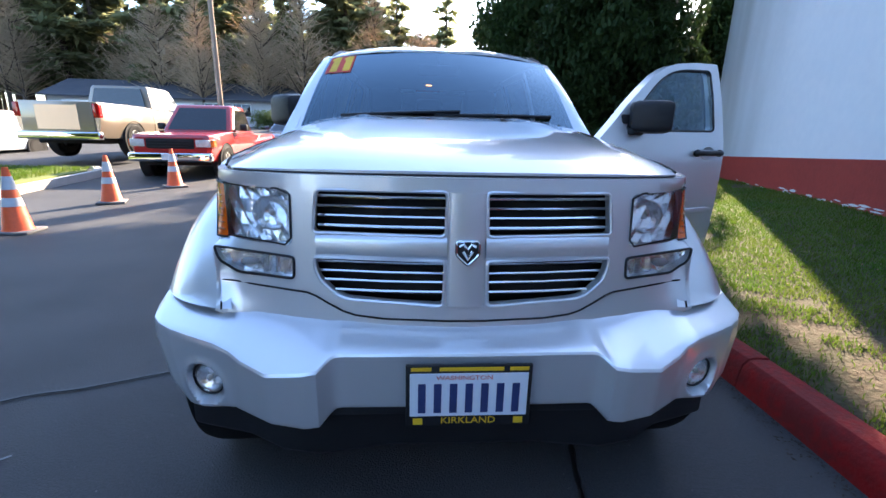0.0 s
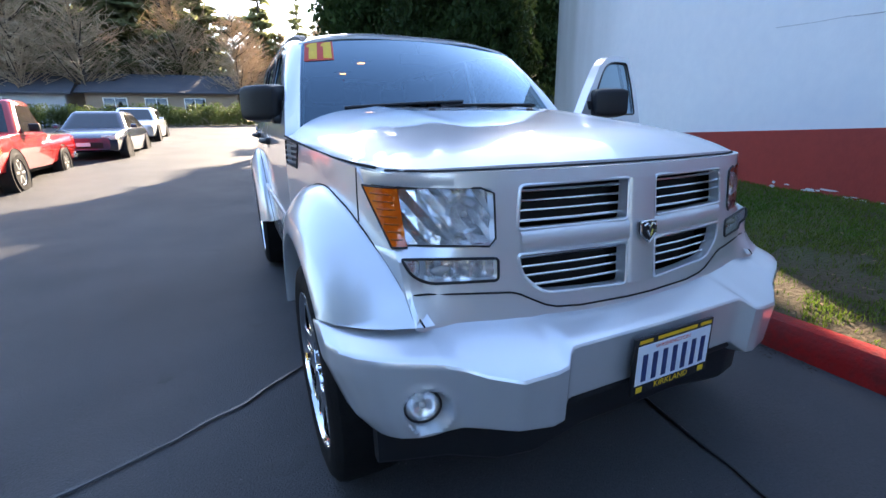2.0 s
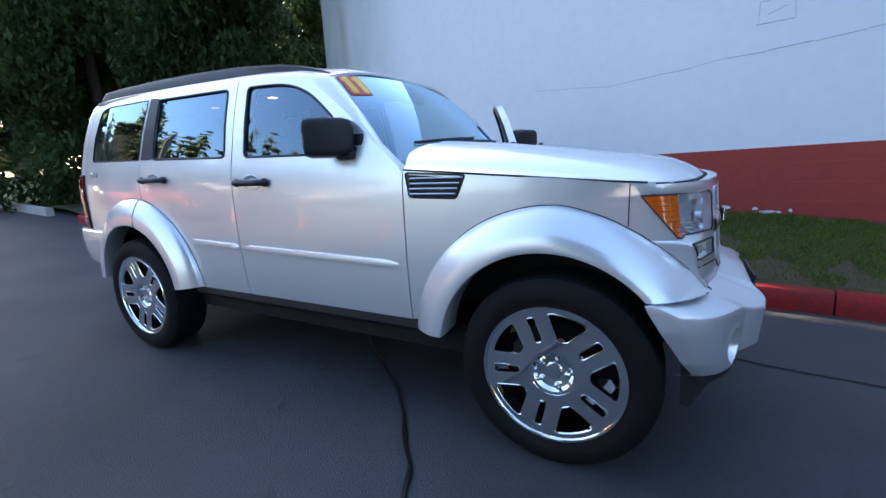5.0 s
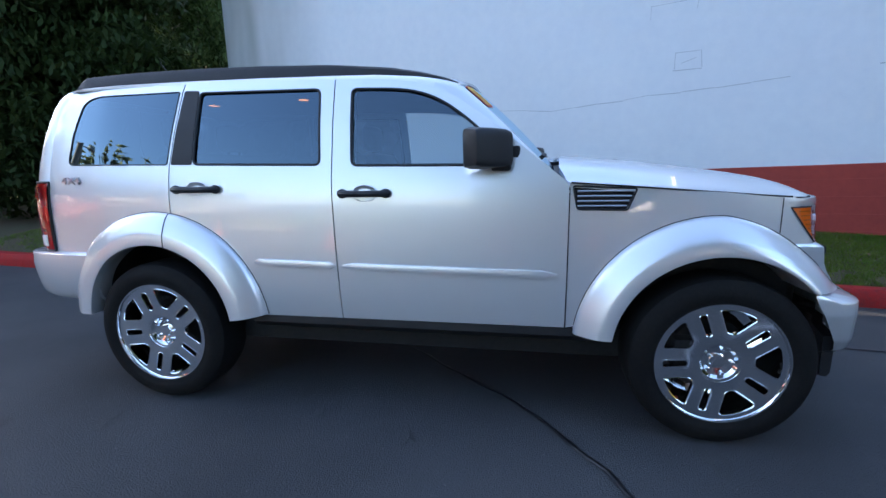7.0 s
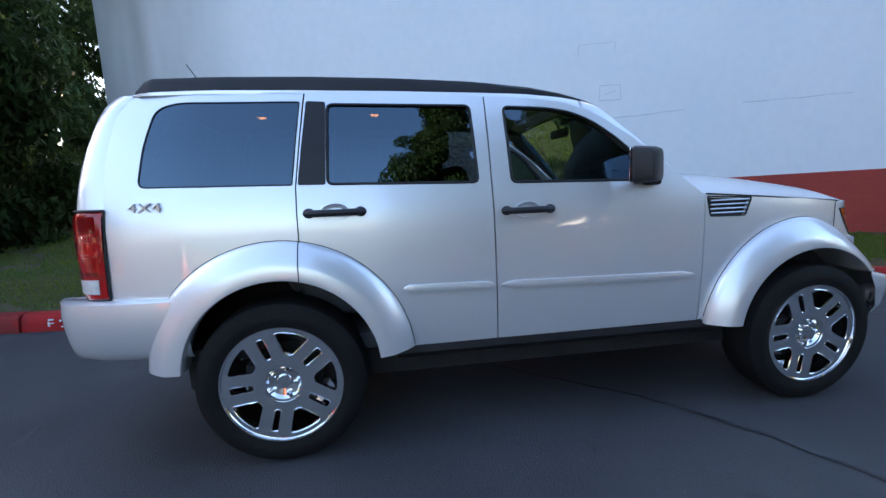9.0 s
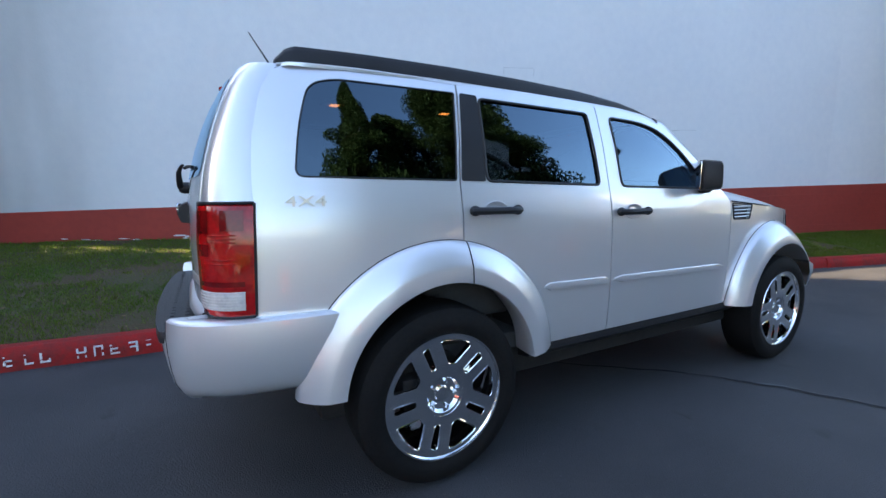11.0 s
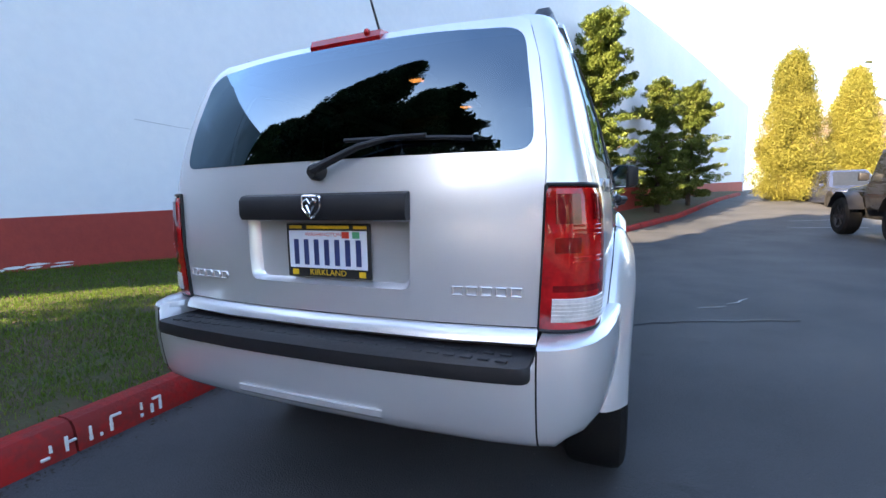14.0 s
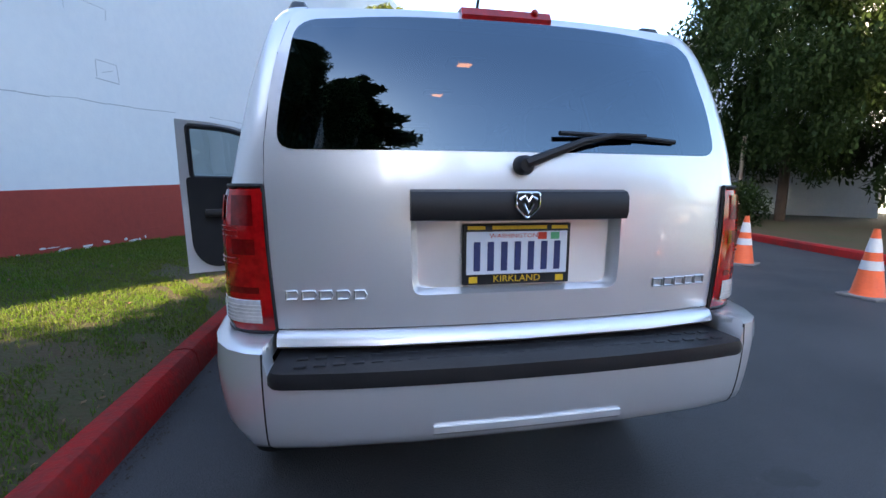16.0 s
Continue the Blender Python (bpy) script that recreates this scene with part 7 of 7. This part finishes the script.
patch("lawn_island", "sunlit grass island behind a pale kerb", [(-7.1, 5.4), (-7.26, 6.3), (-7.56, 8.7), (-8.05, 9.25), (-12, 9.2), (-16, 8.0), (-16, 4.6), (-9, 4.2)], "lawn")
patch("planting_bed", "dark planted strip behind the far kerb", [(-7.36, 2.0), (-7.58, -0.4), (-8.2, -3.4), (-9.76, -8.2), (-12.8, -13.6), (-18, -13.6), (-18, 2.0)], "grass")
patch("lawn_corner", "sunlit lawn beyond the evergreens", [(2.3, 14.8), (2.8, 18), (4.6, 24), (7, 30), (24, 30), (24, 10.0), (12, 8.0), (7.4, 7.2), (6.3, 9), (3.0, 12.5)], "lawn", 0.16)
strip([(2.05, 12.0), (2.15, 14.8), (2.65, 18), (4.45, 24), (6.85, 30)], 0.15, 0.18, "concrete", "kerb_lawn", "grey concrete edge of the lawn")
spots = [(x, y, ground_z(x, y) + 0.15) for x, y in ((random.uniform(-13, -7.6), random.uniform(4.6, 9.1)) for _ in range(16000))]
tufts("grass", spots, 0.05, "blade", "sunlit grass of the island", 0.008)


def hedge_row(name, label, clumps, n, size, mat="hedge"):
    t = thing(name, label, "hedge")
    bm = bmesh.new()
    for c, r in clumps[::4]:
        tube(bm, [(c[0], c[1], c[2] - r[2] - 0.3), (c[0], c[1], c[2])], [0.05, 0.02], 5)
    part("stem", bm, "bark", t)
    crown("foliage", t, clumps, n, size, mat, 1.0, 0.0)


cl = []
for i in range(60):
    x = -12 + i * 0.36
    y = 33.2 + random.uniform(-0.5, 0.5)
    h = random.uniform(1.0, 1.45) + (0.9 if 3.2 < x < 5.0 else 0) + 0.35 * math.exp(-((x - 2.0) / 3.0) ** 2)
    cl.append(((x, y, ground_z(x, y) + h * 0.5), (0.55, 0.7, h * 0.55)))
hedge_row("hedge", "low rounded clipped hedge along the lot", cl, 45000, 0.11)
cl = [((-9.4 - i * 0.34, -5.0 - i * 0.62, ground_z(0, -5.0 - i * 0.62) + 0.65), (0.7, 0.7, 0.7)) for i in range(16)]
hedge_row("hedge", "dark broad-leaved hedge behind the far kerb", cl, 24000, 0.095, "needle_dark")

# sign on a post
t = thing("sign_post", "small pale sign on a weathered post", "sign", pose(-10.2, -5.9, ground_z(-10.2, -5.9) + 0.1, 0, 0, 45))
bm = bmesh.new()
tube(bm, [(0, 0, -0.2), (0, 0, 2.5)], 0.05, 8)
part("post", bm, "wood_pole", t)
bm = bmesh.new()
box(bm, -0.17, 0.17, 0.05, 0.07, 1.95, 2.5, 0.01)
part("sign_panel", bm, "white_paint", t, "pale sign panel")
# lamp pole
t = thing("lamp_pole", "tall weathered pole with twin lamp heads", "street lamp", at_ground(-7.6, 16.2))
bm = bmesh.new()
tube(bm, [(0, 0, -0.3), (0, 0, 5.9)], [0.11, 0.085], 12)
part("pole", bm, "wood_pole", t)
for s in (-1, 1):
    bm = bmesh.new()
    tube(bm, [(0, 0, 5.7), (s * 0.45, 0, 5.8)], 0.03, 8)
    box(bm, min(s * 0.40, s * 0.85), max(s * 0.40, s * 0.85), -0.17, 0.17, 5.75, 5.90, 0.03)
    part("lamp_head", bm, "concrete", t)


# ---- houses ----
def long_house(m, L, D, eave, ridge, wall_mat, label):
    h = thing("house", label, "house", m, "low houses across the lot")
    bm = bmesh.new()
    loft(bm, [[(x, 0, 0), (x, 0, eave), (x, D / 2, ridge - 0.12), (x, D, eave), (x, D, 0)] for x in (0, L)])
    part("wall", bm, wall_mat, h, smooth=0)
    bm = bmesh.new()
    for y0, z0, y1, z1 in ((-0.6, eave - 0.22, D / 2 + 0.02, ridge), (D + 0.6, eave - 0.22, D / 2 - 0.02, ridge)):
        loft(bm, [[(x, y0, z0), (x, y1, z1), (x, y1, z1 + 0.10), (x, y0, z0 + 0.10)] for x in (-0.5, L + 0.5)])
    part("roof", bm, "roof", h, "dark shingle roof", 0)
    x = 1.2
    while x < L - 3:
        kind = random.choice(["garage_door", "window", "window", "door"])
        w, z0, z1, mm = {"garage_door": (2.5, 0.0, 2.0, "white_paint"), "window": (1.5, 0.9, 2.0, "car_window"), "door": (0.95, 0.0, 2.0, "house_tan")}[kind]
        bm = bmesh.new()
        box(bm, x, x + w, -0.06, 0.02, z0 + 0.02, min(z1, eave - 0.3), 0.01)
        d = part(kind, bm, mm, h)
        if kind == "window":
            bm = bmesh.new()
            for a, b, c, e in ((x - 0.07, x, z0 - 0.07, z1 + 0.07), (x + w, x + w + 0.07, z0 - 0.07, z1 + 0.07), (x, x + w, z0 - 0.07, z0), (x, x + w, z1, z1 + 0.07), (x + w / 2 - 0.03, x + w / 2 + 0.03, z0, z1)):
                box(bm, a, b, -0.09, 0.01, c, e)
            part("window_frame", bm, "white_paint", d)
        if kind == "garage_door":
            for k in range(4):
                bm = bmesh.new()
                box(bm, x + 0.05, x + w - 0.05, -0.075, -0.055, 0.08 + k * 0.48, 0.50 + k * 0.48, 0.008, 1)
                part("panel", bm, "white_paint", d)
        x += w + random.uniform(0.7, 1.8)
    return h


long_house(at_ground(-33, 41, 3), 21, 8, 2.5, 4.1, "house_grey", "long low grey house with dark shingle roof")
long_house(at_ground(-11.0, 43, -2), 11, 8, 2.6, 4.2, "house_tan", "low tan house with dark shingle roof")
long_house(at_ground(1.0, 45, -6), 13, 8, 2.6, 4.1, "house_tan", "low tan house with dark roof behind the hedge")

# white buildings past the bend
b = thing("warehouse", "plain white building with an arched roof past the road bend", "building", at_ground(-12.7, -14.9, -36))
arch = [(0.0, 4.6), (-0.3, 5.5), (-0.7, 6.2), (-1.3, 6.8), (-2.4, 7.4), (-4.5, 7.9), (-7.0, 8.1), (-9.5, 7.9), (-11.6, 7.4), (-12.7, 6.8), (-13.3, 6.2), (-13.7, 5.5), (-14.0, 4.6)]
bm = bmesh.new()
loft(bm, [[(0, y, -1)] + [(x, y, z) for x, z in arch] + [(-14, y, -1)] for y in (0, -14)])
part("wall", bm, "wall_white", b, smooth=0)
bm = bmesh.new()
loft(bm, [[(-7 + (x + 7) * 1.006, y, z + 0.03) for x, z in arch] + [(-7 + (x + 7) * 1.012, y, z + 0.10) for x, z in arch[::-1]] for y in (0.12, -14.1)])
part("roof", bm, "concrete", b, "pale grey arched roof", 30)
b = thing("shed", "small white shed with horizontal boards", "shed", at_ground(-12.3, -9.2, -40))
bm = bmesh.new()
loft(bm, [[(x, 0, -0.3), (x, 0, 2.75), (x, -3, 2.75), (x, -3, -0.3)] for x in (-4.6, 0)])
part("wall", bm, "white_paint", b, smooth=0)
for k in range(13):
    bm = bmesh.new()
    box(bm, -4.6, 0.0, 0.0, 0.022, 0.05 + k * 0.205, 0.245 + k * 0.205, 0.006, 1)
    part("board", bm, "white_paint", b)
bm = bmesh.new()
box(bm, -4.8, 0.2, -3.2, 0.25, 2.75, 2.88, 0.02)
part("roof", bm, "roof", b)

# big dark evergreens by the building's corner
column_tree("tall dense dark green evergreen by the lawn edge", 14.5, 2.75, 110000, 0.15, "needle_dark", m=at_ground(4.2, 13.8), cap=0.9, lumps=260)
column_tree("broad dark green evergreen behind the parked vehicle", 14.0, 2.1, 190000, 0.12, "needle_dark", m=at_ground(4.6, 9.0, 0, 1, 0.3), cap=1.2, lumps=560)
# its crown starts above the view, added to shade the kerb and road
column_tree("dark green evergreen by the building corner, unseen high crown added for shade", 15.0, 1.4, 60000, 0.14, "needle_dark", m=at_ground(6.3, 9.9), cap=0.3, low=0.40, lumps=210)
column_tree("low dark green evergreen shrub at the building corner", 1.7, 1.3, 16000, 0.12, "hedge", m=at_ground(7.7, 9.3), cap=0.5)
column_tree("tall dark green evergreen at the lawn edge", 14.5, 2.4, 30000, 0.26, "needle_dark", m=at_ground(6.9, 17.0), cap=0.75)
for x, y, h, r in ((9.9, 12.6, 6.3, 1.8), (12.7, 12.9, 12.0, 2.0), (15.6, 13.6, 12.5, 2.1), (18.4, 12.7, 12.5, 2.3), (21.0, 12.4, 12.0, 2.4)):
    column_tree("dark green evergreen growing beside the building", h, r, 30000, 0.16, "needle_dark", m=at_ground(x, y), group="evergreens beside the building", cap=0.9)
# tall firs farther up the slope, beyond the lawn
# crown out of view, added to shade the evergreens over the far kerb
conifer("very tall dark fir with a bare lower trunk, unseen crown added for shade", 28, 4.0, 14000, 0.6, "needle_dark", low=0.54, tiers=20, lumpy=0.3, m=at_ground(5.4, 23), group="firs beyond the lawn", boughs=9, trunk_r=0.4)
for x, y, h in ((9.0, 23, 21), (20.5, 27, 23), (22, 22, 20), (11.5, 30, 21)):
    conifer("tall dark fir standing beyond the lawn", h, 3.6, 9000, 0.6, "needle_dark", low=0.10, tiers=20, lumpy=0.3, m=at_ground(x, y), group="firs beyond the lawn", boughs=9, trunk_r=0.4)


# wind-shaped junipers along the wall
def juniper(h, r, n, m, top=0.5):
    """Dense layered pads low down, with splayed upswept boughs above the height share top."""
    t = thing("juniper_tree", "irregular upright juniper with dark pads and sunlit top", "tree", m, "junipers along the wall")
    bm, clumps = bmesh.new(), []
    tube(bm, [(0, 0, -0.3), (0.06, 0.03, h * 0.25), (-0.05, 0.02, h * 0.55), (0.03, 0, h * 0.92)], [0.10, 0.085, 0.05, 0.015], 8)
    for i in range(92):
        f = 0.07 + 0.91 * (i + random.random()) / 92
        a = i * 2.4 + random.uniform(-0.5, 0.5)
        ln = r * float(np.interp(f, [0.05, 0.22, 0.45, 0.7, 0.92, 1.0], [0.62, 1.0, 0.92, 0.78, 0.46, 0.2])) * random.uniform(0.62, 1.12)
        p0 = Vector((0, 0, h * f * 0.93))
        up = random.uniform(0.02, 0.22) if f < top else random.uniform(0.35, 0.95)
        p1 = p0 + Vector((math.cos(a) * ln, math.sin(a) * ln, ln * up))
        mid = p0.lerp(p1, 0.5) + Vector((0, 0, -0.10 * ln))
        if i % 2 == 0:
            tube(bm, [p0, mid, p1], [0.028, 0.018, 0.008], 5)
        for q in (0.22, 0.38, 0.54, 0.70, 0.86, 1.0):
            c = p0.lerp(p1, q) + Vector((random.gauss(0, 0.06), random.gauss(0, 0.06), random.gauss(0, 0.04)))
            w = r * random.uniform(0.11, 0.19) * (1.2 - 0.4 * q)
            clumps.append((tuple(c), (w, w, w * (0.55 if f < top else 0.8))))
    part("trunk", bm, "bark", t)
    crown("crown", t, clumps, n, 0.065, "needle_lime", 0.8, -0.45)


for x, y, h, r, n, top in ((-0.25, -8.8, 6.4, 1.15, 80000, 0.55), (-2.15, -13.0, 5.0, 1.05, 60000, 0.62), (-3.55, -16.2, 5.2, 1.25, 60000, 0.6)):
    juniper(h, r, n, at_ground(x, y, 0, 1, 0.2), top)
# golden columns at the bend of the road
for x, y, h, r in ((-8.0, -20.0, 6.6, 1.75), (-11.2, -22.5, 5.9, 1.5)):
    column_tree("golden green clipped arborvitae column", h, r, 170000, 0.055, "thuja", m=at_ground(x, y), group="arborvitae at the bend", cap=1.15, lumps=480)
# dark evergreens over the far kerb
column_tree("large dark evergreen over the far kerb", 17.0, 3.3, 250000, 0.11, "needle_dark", m=at_ground(-11.8, -6.0, 0, 1, 0.3), cap=0.7, low=0.10, lumps=300)
column_tree("large dark evergreen over the far kerb", 14.0, 2.7, 130000, 0.13, "needle_dark", m=at_ground(-12.6, -0.4, 0, 1, 0.3), cap=0.7)
column_tree("dark evergreen standing behind the far kerb trees", 14.0, 2.4, 60000, 0.16, "needle_dark", m=at_ground(-14.2, -3.4, 0, 1, 0.3), cap=0.7)
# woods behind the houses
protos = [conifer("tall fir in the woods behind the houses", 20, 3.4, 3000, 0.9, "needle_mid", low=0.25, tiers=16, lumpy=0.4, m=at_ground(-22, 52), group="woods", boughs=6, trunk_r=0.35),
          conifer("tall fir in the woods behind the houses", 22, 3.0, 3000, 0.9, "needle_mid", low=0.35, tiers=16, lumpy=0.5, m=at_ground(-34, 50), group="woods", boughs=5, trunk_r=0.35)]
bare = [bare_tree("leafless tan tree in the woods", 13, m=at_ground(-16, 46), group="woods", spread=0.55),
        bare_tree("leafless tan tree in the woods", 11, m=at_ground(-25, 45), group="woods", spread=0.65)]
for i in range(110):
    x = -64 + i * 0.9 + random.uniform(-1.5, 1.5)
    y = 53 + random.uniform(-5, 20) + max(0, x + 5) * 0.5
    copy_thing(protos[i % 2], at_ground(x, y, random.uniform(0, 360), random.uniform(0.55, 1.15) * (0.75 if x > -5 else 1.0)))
for i in range(14):
    x = -34 + i * 1.25 + random.uniform(-0.8, 0.8)
    copy_thing(bare[i % 2], at_ground(x, -52 - random.uniform(0, 14), random.uniform(0, 360), random.uniform(0.6, 0.95)))
copy_thing(protos[0], at_ground(-25.5, -58, 40, 0.68))
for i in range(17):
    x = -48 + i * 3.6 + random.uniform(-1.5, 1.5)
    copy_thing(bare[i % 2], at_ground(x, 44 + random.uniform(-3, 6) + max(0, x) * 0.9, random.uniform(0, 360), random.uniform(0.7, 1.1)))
